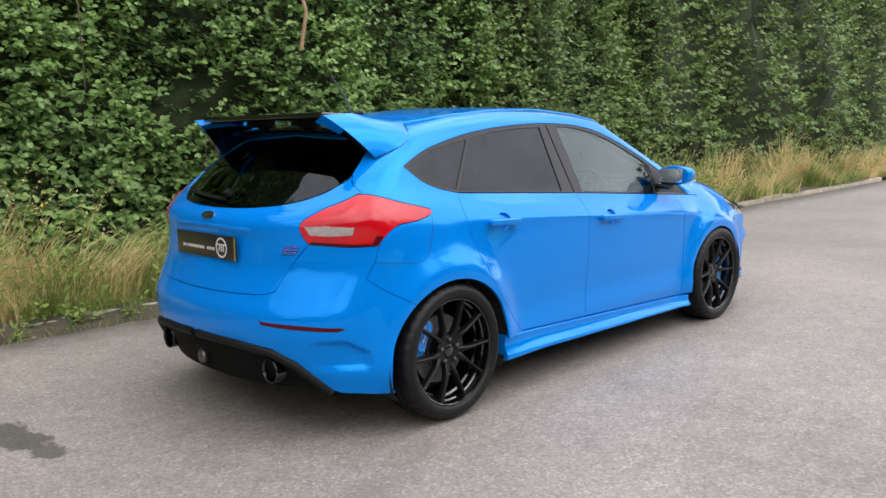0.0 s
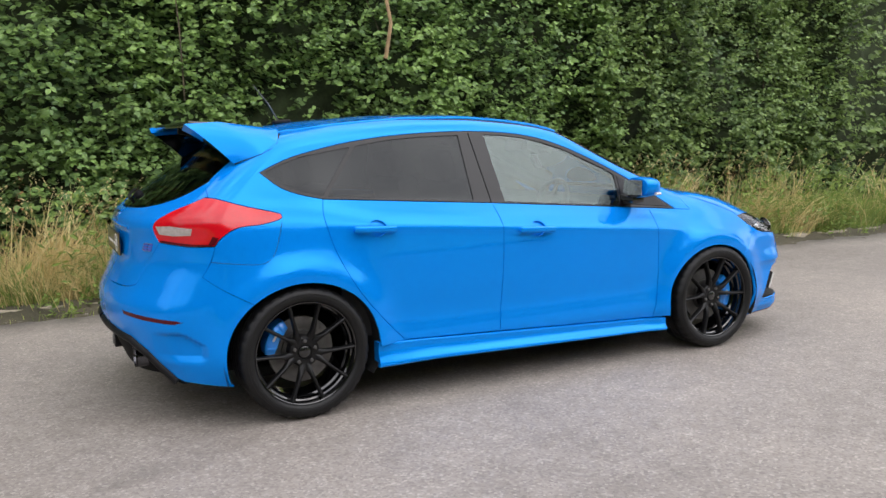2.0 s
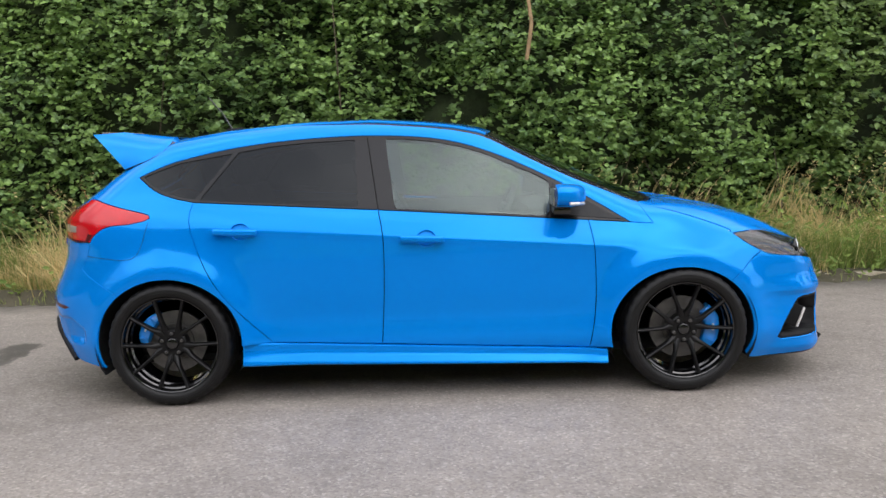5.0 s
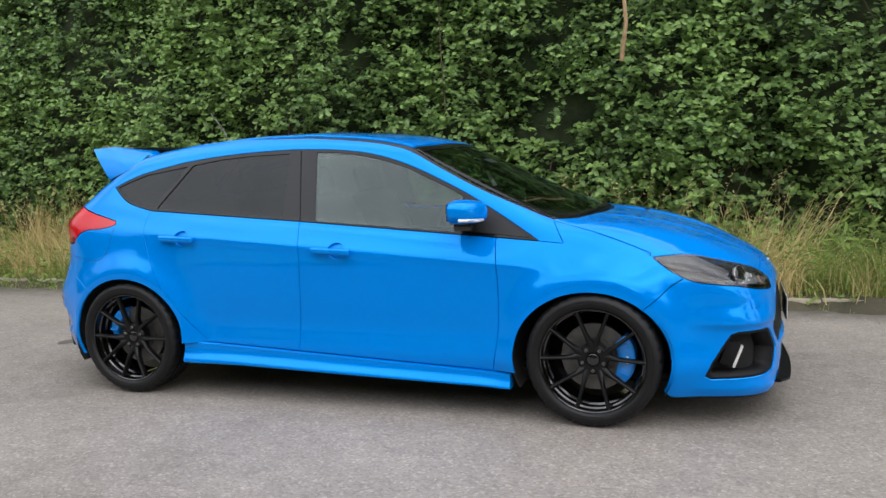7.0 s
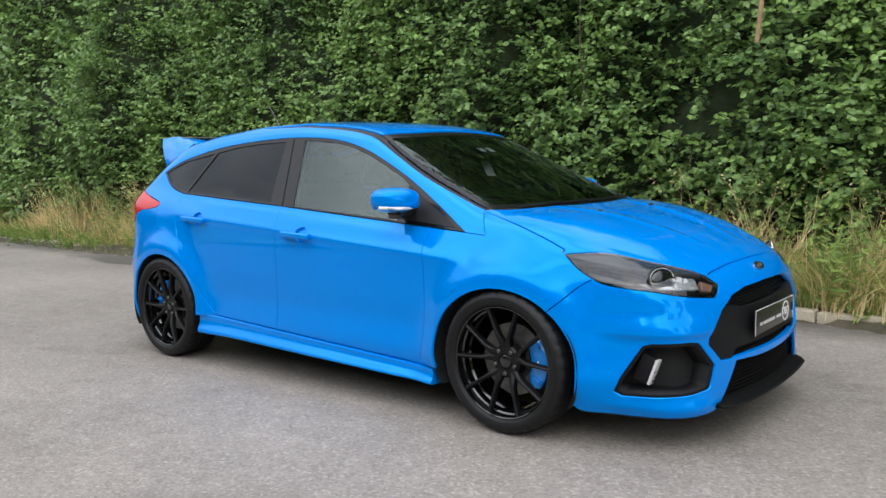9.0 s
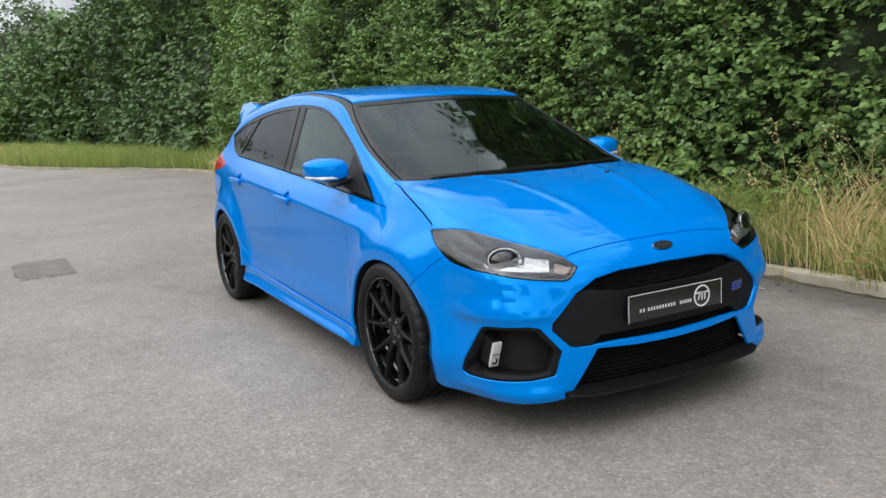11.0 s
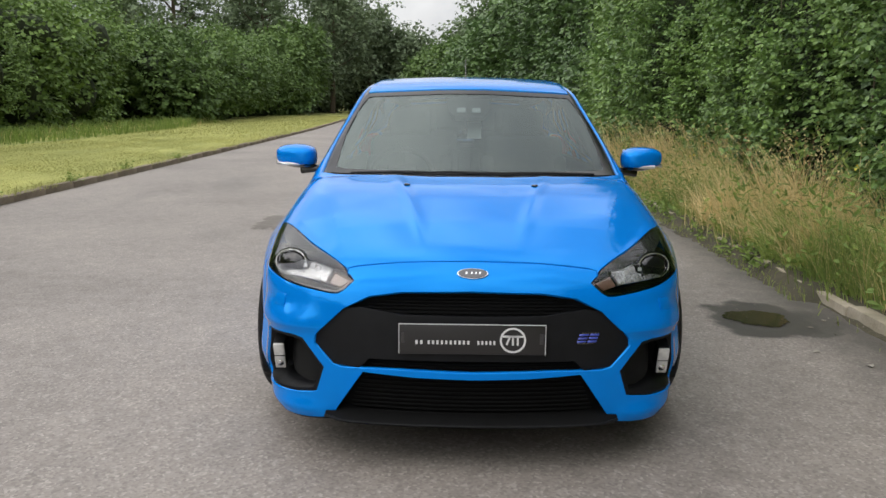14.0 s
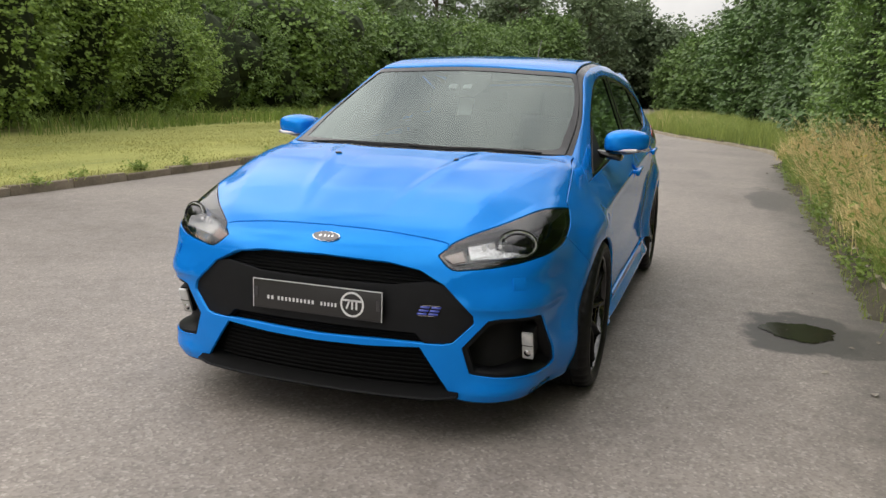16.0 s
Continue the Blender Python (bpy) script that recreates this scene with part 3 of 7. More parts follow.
def shell(name, view, outline, material, parent, holes=(), off=0.0, skirt=0.014, hole_skirt=None, gap=0.0025, step=0.03, sign=1, label="", form=body):
    """A panel: the part of the body form inside the outline, with edges that turn inwards."""
    loops = [shrink(flat(view, outline), gap)] + [shrink(flat(view, h), -gap) for h in holes]
    edge = np.vstack(loops)
    lo, hi = edge.min(0), edge.max(0)
    gx, gy = np.meshgrid(np.arange(lo[0], hi[0], step), np.arange(lo[1], hi[1], step * 0.87))
    gx[1::2] += step / 2
    g = np.stack([gx.ravel(), gy.ravel()], 1)
    if view == "side":
        # rows of points along the shoulder crease keep it sharp
        cx = np.arange(lo[0], hi[0], 0.012)
        rows = [np.stack([cx, BELT(cx) + d], 1) for d in (-0.143, -0.131, -0.119, -0.107)]
        off_crease = g[:, 1] - BELT(g[:, 0]) + 0.125
        g = np.vstack([g[np.abs(off_crease) > 0.027]] + rows)
    g = g[inside(g, loops)]
    if len(g):
        near = np.min(np.hypot(g[:, None, 0] - edge[None, :, 0], g[:, None, 1] - edge[None, :, 1]), axis=1)
        g = g[near > 0.45 * step]
    edges, n = [], 0
    for l in loops:
        edges += [(n + i, n + (i + 1) % len(l)) for i in range(len(l))]
        n += len(l)
    vs, _, fs, *_ = delaunay_2d_cdt([Vector(q) for q in np.vstack([edge, g])], edges, [], 0, 1e-6)
    vs, fs = np.array([tuple(v) for v in vs]), np.array([f for f in fs if len(f) == 3])
    fs = fs[inside(vs[fs].mean(1), loops)]
    p = onto(view, vs, off)
    nor = grad(p, form)
    f3 = np.cross(p[fs[:, 1]] - p[fs[:, 0]], p[fs[:, 2]] - p[fs[:, 0]])
    flip = (f3 * nor[fs].mean(1)).sum(1) < 0
    fs[flip] = fs[flip][:, ::-1]
    vv, nn, ff = [p], [nor], [fs]
    count = len(p)
    for k, l in enumerate(loops):
        s = skirt if k == 0 else (hole_skirt if hole_skirt is not None else skirt)
        if not s:
            continue
        q = onto(view, l, off)
        qn = grad(q)
        tang = np.roll(q, -1, 0) - np.roll(q, 1, 0)
        out = np.cross(tang, qn)
        out /= np.linalg.norm(out, axis=1, keepdims=True) + 1e-9
        mid = onto(view, l + 0, off) - 0.003 * qn
        test = flat(view, q + 0.004 * out)
        wrong = np.mean(inside(test, loops)) > 0.5
        if wrong:
            out = -out
        m = len(l)
        vv += [q, q - s * qn]
        nn += [0.6 * out + 0.8 * qn, out]
        i = np.arange(m)
        j = (i + 1) % m
        quad = np.concatenate([np.stack([i, j, j + m], 1), np.stack([i, j + m, i + m], 1)]) + count
        if not wrong:
            quad = quad[:, ::-1]
        ff.append(quad)
        count += 2 * m
    v, nrm, f = np.vstack(vv), np.vstack(nn), np.vstack(ff)
    nrm /= np.linalg.norm(nrm, axis=1, keepdims=True)
    if sign < 0:
        v, nrm, f = v * (1, -1, 1), nrm * (1, -1, 1), f[:, ::-1]
    me = mesh_np(name, v, f, material, True)
    me.normals_split_custom_set_from_vertices([tuple(q) for q in nrm])
    return part(name, me, material, parent, label)


car = new("hatchback_car")
tagged(car, "bright blue five-door hot hatchback parked on the asphalt", "car")


def arch(xa, a0, a1, n=40):
    t = np.linspace(radians(a0), radians(a1), n)
    cx, rx, rz = ARCHES[xa]
    return onto("side", np.stack([cx + rx * np.cos(t), HUB_Z + rz * np.sin(t)], 1))


# seams, on the left half
ditch = line("top", [(1.12, 0.698), (0.90, 0.688), (0.72, 0.672), (0.50, 0.632), (0.36, 0.604), (0.20, 0.590), (0.0, 0.583), (-0.3, 0.580), (-0.7, 0.576), (-1.1, 0.565), (-1.28, 0.535), (-1.40, 0.464)])
glass_edge = line("side", [(-1.40, 1.352), (-1.574, 1.232), (-1.70, 1.13), (-1.715, 1.075)])
belt_rear = line("side", [(-1.188, 1.045), (-1.30, 1.072), (-1.39, 1.11), (-1.475, 1.180)])
dlo_top = line("side", [(-1.475, 1.180), (-1.38, 1.222), (-1.26, 1.262), (-0.998, 1.316), (-0.692, 1.350), (-0.309, 1.364), (0.047, 1.342), (0.316, 1.275), (0.619, 1.142), (0.86, 1.008), (1.065, 0.880)])
belt = line("side", [(1.065, 0.880), (0.847, 0.897), (-0.24, 0.980), (-1.188, 1.045)], soft=False)
rear_door_rear = line("side", [(-0.80, 0.318), (-0.93, 0.45), (-1.054, 0.60), (-1.15, 0.78), (-1.199, 0.95), (-1.188, 1.045)])
b_seam = line("side", [(-0.237, 0.980), (-0.213, 0.84), (-0.215, 0.60), (-0.235, 0.293)])
a_seam = line("side", [(0.835, 0.242), (0.866, 0.45), (0.868, 0.70), (0.847, 0.897)])
door_low_rear = line("side", [(-0.235, 0.293), (-0.80, 0.318)], soft=False)
door_low_front = line("side", [(-0.235, 0.293), (0.835, 0.242)], soft=False)

tail_top = line("rear", [(-1.715, 0.70, 1.075), (-1.66, 0.735, 1.068), (-1.55, 0.79, 1.030), (-1.45, 0.825, 1.003), (-1.410, 0.838, 0.990)])
tail_low = line("rear", [(-1.410, 0.838, 0.990), (-1.402, 0.841, 0.976), (-1.425, 0.846, 0.963), (-1.512, 0.858, 0.946), (-1.62, 0.85, 0.936), (-1.688, 0.833, 0.892), (-1.717, 0.826, 0.857)])
tail_base = line("rear", [(-1.717, 0.826, 0.857), (-1.82, 0.76, 0.855), (-1.925, 0.612, 0.868)], soft=False)
tail_in = line("rear", [(-1.925, 0.612, 0.868), (-1.94, 0.585, 0.91), (-1.93, 0.575, 0.960), (-1.86, 0.63, 1.012), (-1.79, 0.68, 1.045), (-1.715, 0.70, 1.075)])
bump_side_r = np.vstack([line("rear", [(-1.717, 0.826, 0.857), (-1.735, 0.82, 0.79), (-1.775, 0.805, 0.720)]), line("side", [(-1.775, 0.720), (-1.711, 0.668), (-1.567, 0.584)])])
hatch_side = line("rear", [(-1.925, 0.612, 0.868), (-2.00, 0.55, 0.76), (-2.03, 0.50, 0.665)])
hatch_low = line("rear", [(-2.03, 0.50, 0.665), (-2.06, 0.42, 0.648), (-2.09, 0.20, 0.640), (-2.10, 0.0, 0.638)])

# uniside: pillar, cant rail and rear quarter
uniside_loop = loop(
    ditch, glass_edge, tail_top, tail_low, bump_side_r, arch(-AXLE, 130, -2),
    line("side", [(-0.949, 0.31), (-0.80, 0.318)], soft=False), rear_door_rear, belt_rear, dlo_top,
    line("side", [(1.065, 0.880), (1.18, 0.870), (1.12, 0.972)], soft=False))
fender_loop = loop(
    line("side", [(0.847, 0.897), (1.065, 0.880), (1.18, 0.870), (1.12, 0.972)], soft=False),
    line("side", [(1.12, 0.972), (1.30, 0.925), (1.45, 0.876), (1.585, 0.824)]),
    line("front", [(1.585, 0.80, 0.824), (1.665, 0.815, 0.757), (1.74, 0.82, 0.716)]),
    line("side", [(1.74, 0.716), (1.678, 0.676), (1.627, 0.628), (1.555, 0.568)]), arch(AXLE, 49, 194),
    line("side", [(0.952, 0.245), (0.835, 0.242)], soft=False), a_seam)
front_door_loop = loop(a_seam, line("side", [(0.847, 0.897), (-0.237, 0.980)], soft=False), b_seam, door_low_front)
rear_door_loop = loop(b_seam, door_low_rear, rear_door_rear, line("side", [(-1.188, 1.045), (-0.237, 0.980)], soft=False))

lamp_top = np.vstack([line("top", [(1.585, 0.790), (1.68, 0.752), (1.78, 0.697), (1.88, 0.630), (1.955, 0.572), (2.03, 0.503), (2.068, 0.464)]), line("front", [(2.09, 0.445, 0.690), (2.11, 0.425, 0.672)])])
lamp_low = line("front", [(2.11, 0.425, 0.672), (2.115, 0.475, 0.630), (2.10, 0.535, 0.631), (2.05, 0.655, 0.648), (1.965, 0.75, 0.672), (1.88, 0.79, 0.683), (1.79, 0.815, 0.696), (1.74, 0.82, 0.716)])
lamp_back = line("front", [(1.74, 0.82, 0.716), (1.665, 0.815, 0.757), (1.585, 0.80, 0.824)])
bonnet_front = line("front", [(2.085, 0.447, 0.694), (2.065, 0.435, 0.714), (2.08, 0.28, 0.733), (2.09, 0.15, 0.740), (2.09, 0.0, 0.743)])

nose_half = loop(
    bonnet_front[::-1], lamp_top[np.argmin(np.linalg.norm(lamp_top - bonnet_front[0], axis=1)) + 1 :], lamp_low,
    line("side", [(1.74, 0.716), (1.678, 0.676), (1.627, 0.628), (1.555, 0.568)]), arch(AXLE, 49, -24, 20),
    line("front", [(1.655, 0.85, 0.185), (1.70, 0.84, 0.155), (1.84, 0.80, 0.150), (1.98, 0.74, 0.154), (2.10, 0.58, 0.157), (2.13, 0.50, 0.168)]),
    line("front", [(2.13, 0.50, 0.168), (2.17, 0.385, 0.350), (2.2, 0.2, 0.338), (2.2, 0.0, 0.334)], soft=False))
tail_half = loop(
    hatch_low[::-1], hatch_side[::-1], tail_base[::-1], bump_side_r, arch(-AXLE, 130, 200, 20),
    line("rear", [(-1.68, 0.87, 0.205), (-1.78, 0.84, 0.212), (-1.90, 0.76, 0.225), (-1.95, 0.71, 0.25), (-2.0, 0.60, 0.36), (-2.06, 0.50, 0.415), (-2.10, 0.30, 0.435), (-2.12, 0.0, 0.44)], soft=False))

grille_loop = both(loop(line("front", [(2.2, 0.0, 0.648), (2.18, 0.26, 0.641), (2.15, 0.37, 0.622), (2.12, 0.45, 0.575), (2.10, 0.548, 0.472)], soft=False),
                        line("front", [(2.10, 0.548, 0.472), (2.10, 0.552, 0.445), (2.13, 0.49, 0.375), (2.14, 0.46, 0.366), (2.17, 0.26, 0.368), (2.2, 0.0, 0.362)], soft=False)))
fog_loop = loop(line("front", [(1.975, 0.77, 0.462), (2.09, 0.655, 0.464), (2.112, 0.618, 0.455), (2.142, 0.535, 0.357), (2.134, 0.565, 0.262), (2.10, 0.645, 0.252), (1.855, 0.79, 0.240), (1.825, 0.80, 0.256), (1.855, 0.80, 0.32), (1.948, 0.782, 0.452), (1.975, 0.77, 0.462)], soft=False))

def sill_skirt(s):
    """A side skirt: hollow under the doors, swelling out to a rounded lower edge, fuller towards both wheels."""
    bm, rows = bmesh.new(), []
    xs = np.linspace(-0.952, 0.925, 48)
    for x in xs:
        top = 0.277 - 0.0465 * x
        y0 = min(float(onto("side", [(x, top + 0.01)])[0][1]), 0.868)
        high = np.interp(x, [-0.955, -0.6, 0.92], [0.122, 0.104, 0.072])
        full = 1 - 0.30 * max(0, (x - 0.55) / 0.37) ** 2 - 0.2 * max(0, (-0.6 - x) / 0.35) ** 2
        sec = [(-0.05, 0.0), (0.006, 0.0), (0.010, 0.03), (0.010, 0.12), (0.007, 0.28), (0.010, 0.45), (0.020, 0.62), (0.031, 0.78), (0.036, 0.88), (0.035, 0.95), (0.029, 1.0), (0.010, 1.03), (-0.05, 1.03)]
        rows.append([bm.verts.new((x, s * (y0 + d * (full if d > 0.015 else 1)), top - high * f)) for d, f in sec])
    k = len(rows[0])
    for a, b in zip(rows, rows[1:]):
        for i in range(k):
            bm.faces.new((a[i], a[(i + 1) % k], b[(i + 1) % k], b[i]))
    bm.faces.new(rows[0]), bm.faces.new(rows[-1])
    bmesh.ops.recalc_face_normals(bm, faces=bm.faces[:])
    part("sill_skirt", smoothed(bm, 50), PAINT, car)


for s in (1, -1):
    shell("uniside", "side", uniside_loop, PAINT, car, sign=s, step=0.017, gap=0.0015)
    shell("fender", "side", fender_loop, PAINT, car, sign=s, step=0.017)
    sill_skirt(s)
    for nm, lp in (("front_door", front_door_loop), ("rear_door", rear_door_loop)):
        hx = -0.012 if nm == "front_door" else -0.957
        hz = 0.832 if nm == "front_door" else 0.893
        a = np.linspace(0, 2 * math.pi, 28, endpoint=False)
        hollow = onto("side", np.stack([hx + 0.02 + 0.047 * np.cos(a), hz + 0.040 * np.sin(a)], 1))
        door = shell(nm, "side", lp, PAINT, car, holes=(hollow,), hole_skirt=0.019, sign=s, step=0.018)
        shell("handle_cup", "side", hollow, PAINT, door, off=-0.017, skirt=0.0, gap=-0.002, sign=s, step=0.012)
        at = onto("side", [(hx, hz)])[0]
        m = pose(hx, s * (at[1] + 0.024), hz, 0, 2.5, 0)
        part("handle", box_bm(0.225, 0.024, 0.032, m, 0.0115, 3), PAINT, door)
        for dx in (-0.085, 0.085):
            part("handle_mount", box_bm(0.03, 0.03, 0.02, pose(hx + dx, s * (at[1] + 0.008), hz), 0.006), PAINT, door)

nose_loop = both(nose_half)
front_bumper = shell("front_bumper", "front", nose_loop, PAINT, car, holes=(grille_loop, fog_loop, fog_loop[::-1] * (1, -1, 1)), hole_skirt=0.03, step=0.015)
rear_bumper = shell("rear_bumper", "rear", both(tail_half), PAINT, car, step=0.013, gap=0.0015)

bonnet_half = loop(bonnet_front[::-1], lamp_top[: np.argmin(np.linalg.norm(lamp_top - bonnet_front[0], axis=1)) + 1][::-1],
                   line("side", [(1.585, 0.824), (1.45, 0.876), (1.30, 0.925), (1.12, 0.972)]),
                   line("top", [(1.12, float(ditch[0][1])), (1.165, 0.65), (1.215, 0.57), (1.267, 0.4), (1.297, 0.2), (1.307, 0.0)]))
bonnet = shell("bonnet", "top", both(bonnet_half), PAINT, car, step=0.013)

ws_side = line("top", [(1.14, 0.672), (0.90, 0.665), (0.72, 0.648), (0.50, 0.606), (0.35, 0.562)])
ws_half = loop(line("top", [(1.283, 0.0), (1.273, 0.2), (1.243, 0.4), (1.19, 0.57), (1.14, 0.672)]), ws_side, line("top", [(0.35, 0.562), (0.39, 0.3), (0.40, 0.0)]))
ws_in = loop(line("top", [(1.240, 0.0), (1.230, 0.2), (1.197, 0.4), (1.142, 0.56), (1.095, 0.632)]), line("top", [(1.095, 0.632), (0.75, 0.622), (0.50, 0.580), (0.40, 0.545)]), line("top", [(0.40, 0.545), (0.44, 0.3), (0.45, 0.0)]))
shell("windscreen", "top", both(ws_half), SCREEN_GLASS, car, off=-0.005, skirt=0.004, step=0.05, form=crown, label="large raked windscreen reflecting the sky")
shell("windscreen_border", "top", both(ws_half), PILLAR_BLACK, car, holes=(both(ws_in),), off=-0.002, skirt=0.004, step=0.03)
for s in (1, -1):
    # black strip beside the windscreen and along the roof
    w = ditch[3:-1]
    strip = loop(ws_side, line("top", [(0.35, 0.562), (0.30, 0.556), (0.0, 0.548), (-0.7, 0.541), (-1.15, 0.530), (-1.38, 0.456)]), ditch[::-1])
    shell("roof_strip", "top", strip, PILLAR_BLACK, car, off=-0.008, skirt=0.01, sign=s, step=0.03)
roof_half = loop(line("top", [(0.39, 0.0), (0.38, 0.3), (0.342, 0.556)]), line("top", [(0.342, 0.556), (0.30, 0.554), (0.0, 0.547), (-0.7, 0.540), (-1.15, 0.529), (-1.38, 0.455)]), line("top", [(-1.38, 0.455), (-1.42, 0.25), (-1.43, 0.0)]))
shell("roof", "top", both(roof_half), PAINT, car, step=0.025)

# tailgate with its window
hatch_half = loop(line("rear", [(-1.45, 0.0, 1.355), (-1.42, 0.52, 1.335)], soft=False), glass_edge, tail_in[::-1], hatch_side, hatch_low)
rg_half = loop(line("rear", [(-1.5, 0.0, 1.325), (-1.5, 0.525, 1.30)], soft=False), line("rear", [(-1.5, 0.525, 1.30), (-1.60, 0.608, 1.200), (-1.70, 0.618, 1.132)]),
               line("rear", [(-1.70, 0.618, 1.132), (-1.79, 0.572, 1.080), (-1.86, 0.50, 1.047), (-1.93, 0.38, 1.022), (-1.98, 0.2, 1.008), (-1.99, 0.0, 1.004)]))
tailgate = shell("tailgate", "rear", both(hatch_half), PAINT, car, holes=(both(rg_half),), step=0.016)
shell("rear_window", "rear", both(rg_half), TINT_GLASS, tailgate, off=-0.004, skirt=0.004, step=0.05, label="dark tinted rear window")

# side windows
surround = loop(belt, belt_rear, dlo_top)
def pane(pts):
    return loop(line("side", pts + [pts[0]], soft=False))
front_pane = pane([(-0.148, 0.985), (0.628, 0.926), (0.650, 0.95), (0.652, 1.095), (0.60, 1.128), (0.32, 1.252), (0.18, 1.295), (0.05, 1.322), (-0.08, 1.337), (-0.195, 1.342)])
rear_pane = pane([(-1.155, 1.056), (-0.345, 1.000), (-0.360, 1.340), (-0.60, 1.334), (-0.80, 1.318), (-0.965, 1.292)])
quarter_pane = pane([(-1.182, 1.062), (-1.28, 1.085), (-1.38, 1.122), (-1.45, 1.178), (-1.38, 1.206), (-1.27, 1.244), (-1.00, 1.287)])
for s in (1, -1):
    fr = shell("side_window_frame", "side", surround, PILLAR_BLACK, car, holes=(front_pane, rear_pane, quarter_pane), off=-0.004, skirt=0.01, sign=s, step=0.03)
    shell("mirror_sail", "side", pane([(0.668, 0.928), (1.020, 0.895), (0.855, 0.990), (0.668, 1.094)]), SAIL_GREY, fr, off=0.0005, skirt=0.006, sign=s, step=0.03, label="dark grey plastic corner panel")
    bm = tube_bm([(p[0], p[1] - 0.004, p[2]) for p in line("side", [(-0.237, 0.984), (-0.262, 1.15), (-0.292, 1.352)])], 0.0035, 6)
    bm.transform(Matrix.Diagonal((1, s, 1, 1)))
    part("pillar_seam", bm, LINER, fr)
    shell("window_pane", "side", front_pane, FRONT_GLASS, fr, off=-0.010, skirt=0, gap=-0.004, sign=s, step=0.05)
    shell("window_pane", "side", rear_pane, TINT_GLASS, fr, off=-0.010, skirt=0, gap=-0.004, sign=s, step=0.05, label="privacy-tinted pane")
    shell("window_pane", "side", quarter_pane, TINT_GLASS, fr, off=-0.010, skirt=0, gap=-0.004, sign=s, step=0.05, label="privacy-tinted pane")

# lamps
head_loop, tail_loop = loop(lamp_top, lamp_low, lamp_back), loop(tail_top, tail_low, tail_base, tail_in)
for s in (1, -1):
    head = shell("headlight", "front", head_loop, LAMP_GLASS, car, sign=s, step=0.03, off=-0.001, skirt=0.01)
    shell("lamp_housing", "front", head_loop, GLOSS_BLACK, head, sign=s, step=0.03, off=-0.075, gap=0.004, skirt=0.03)
    shell("tail_light", "rear", tail_loop, RED_LENS, car, sign=s, step=0.02, off=0.003, skirt=0.02)


# ---------------------------------------------------------------- wheels
def wheel(x, s):
    """A wheel whose outer face looks along +y before it is turned."""
    w = new("wheel")
    w.parent = car
    tyre = [(0.249, 0.098), (0.255, 0.110), (0.265, 0.1155), (0.276, 0.1172), (0.2765, 0.1188), (0.290, 0.1182), (0.2905, 0.1160), (0.301, 0.112), (0.3125, 0.102), (0.318, 0.09), (0.320, 0.07)]
    for g in (0.045, 0.0, -0.045):
        tyre += [(0.321, g + 0.018), (0.321, g + 0.006), (0.314, g + 0.005), (0.314, g - 0.005), (0.321, g - 0.006), (0.321, g - 0.018)]
    tyre += [(0.320, -0.07), (0.318, -0.09), (0.3125, -0.102), (0.301, -0.112), (0.285, -0.1175), (0.262, -0.1155), (0.243, -0.098)]
    bm = lathe_bm(tyre, 180)
    for v in bm.verts:
        # cross grooves in the shoulders of the tread, and a raised band on the wall
        r, k = math.hypot(v.co.x, v.co.z), round(math.degrees(math.atan2(v.co.z, v.co.x)) / 2) % 180
        if r > 0.311 and abs(v.co.y) > 0.052 and (k + (1 if v.co.y > 0 else 3)) % 5 == 0:
            v.co.x, v.co.z = v.co.x * (1 - 0.006 / r), v.co.z * (1 - 0.006 / r)
    part("tyre", bm, RUBBER, w)
    barrel = [(0.251, 0.106), (0.2545, 0.1025), (0.2545, 0.096), (0.250, 0.094), (0.248, 0.102), (0.244, 0.100), (0.240, 0.086), (0.239, 0.068), (0.232, 0.063), (0.230, 0.030), (0.222, 0.022), (0.220, -0.02), (0.220, -0.09), (0.243, -0.10)]
    rim = part("rim", lathe_bm(barrel, 96), RIM_BLACK, w)
    turn = 90 if x > 0 else 270
    bm = bmesh.new()
    for k in range(5):
        for d in (-1, 1):
            a0, a1 = radians(72 * k + turn + d * 7), radians(72 * k + turn + d * 18)
            rows = []
            for r, a, hw, y0, th in ((0.048, a0, 0.019, 0.062, 0.035), (0.080, a0 + (a1 - a0) * 0.25, 0.0150, 0.074, 0.035), (0.112, a0 + (a1 - a0) * 0.62, 0.0105, 0.086, 0.036), (0.124, a0 + (a1 - a0) * 0.72, 0.0090, 0.089, 0.036), (0.17, a0 + (a1 - a0) * 0.88, 0.0080, 0.091, 0.034), (0.215, a0 + (a1 - a0) * 0.97, 0.0082, 0.094, 0.032), (0.2475, a1, 0.0105, 0.098, 0.035)):
                c, sn = math.cos(a), math.sin(a)
                sec = [(-hw, y0 - th), (-hw, y0 - 0.007), (-hw * 0.28, y0), (hw * 0.28, y0), (hw, y0 - 0.007), (hw, y0 - th)]
                rows.append([bm.verts.new((r * c - q * sn, h, r * sn + q * c)) for q, h in sec])
            for p, q in zip(rows, rows[1:]):
                for i in range(6):
                    bm.faces.new((p[i], p[(i + 1) % 6], q[(i + 1) % 6], q[i]))
            bm.faces.new(rows[-1])
    bmesh.ops.recalc_face_normals(bm, faces=bm.faces[:])
    part("spokes", smoothed(bm, 50), SPOKE_BLACK, rim)
    part("hub", lathe_bm([(0.001, 0.066), (0.030, 0.066), (0.034, 0.060), (0.036, 0.064), (0.066, 0.066), (0.074, 0.058), (0.078, 0.02), (0.075, -0.02), (0.001, -0.02)], 40), SPOKE_BLACK, rim)
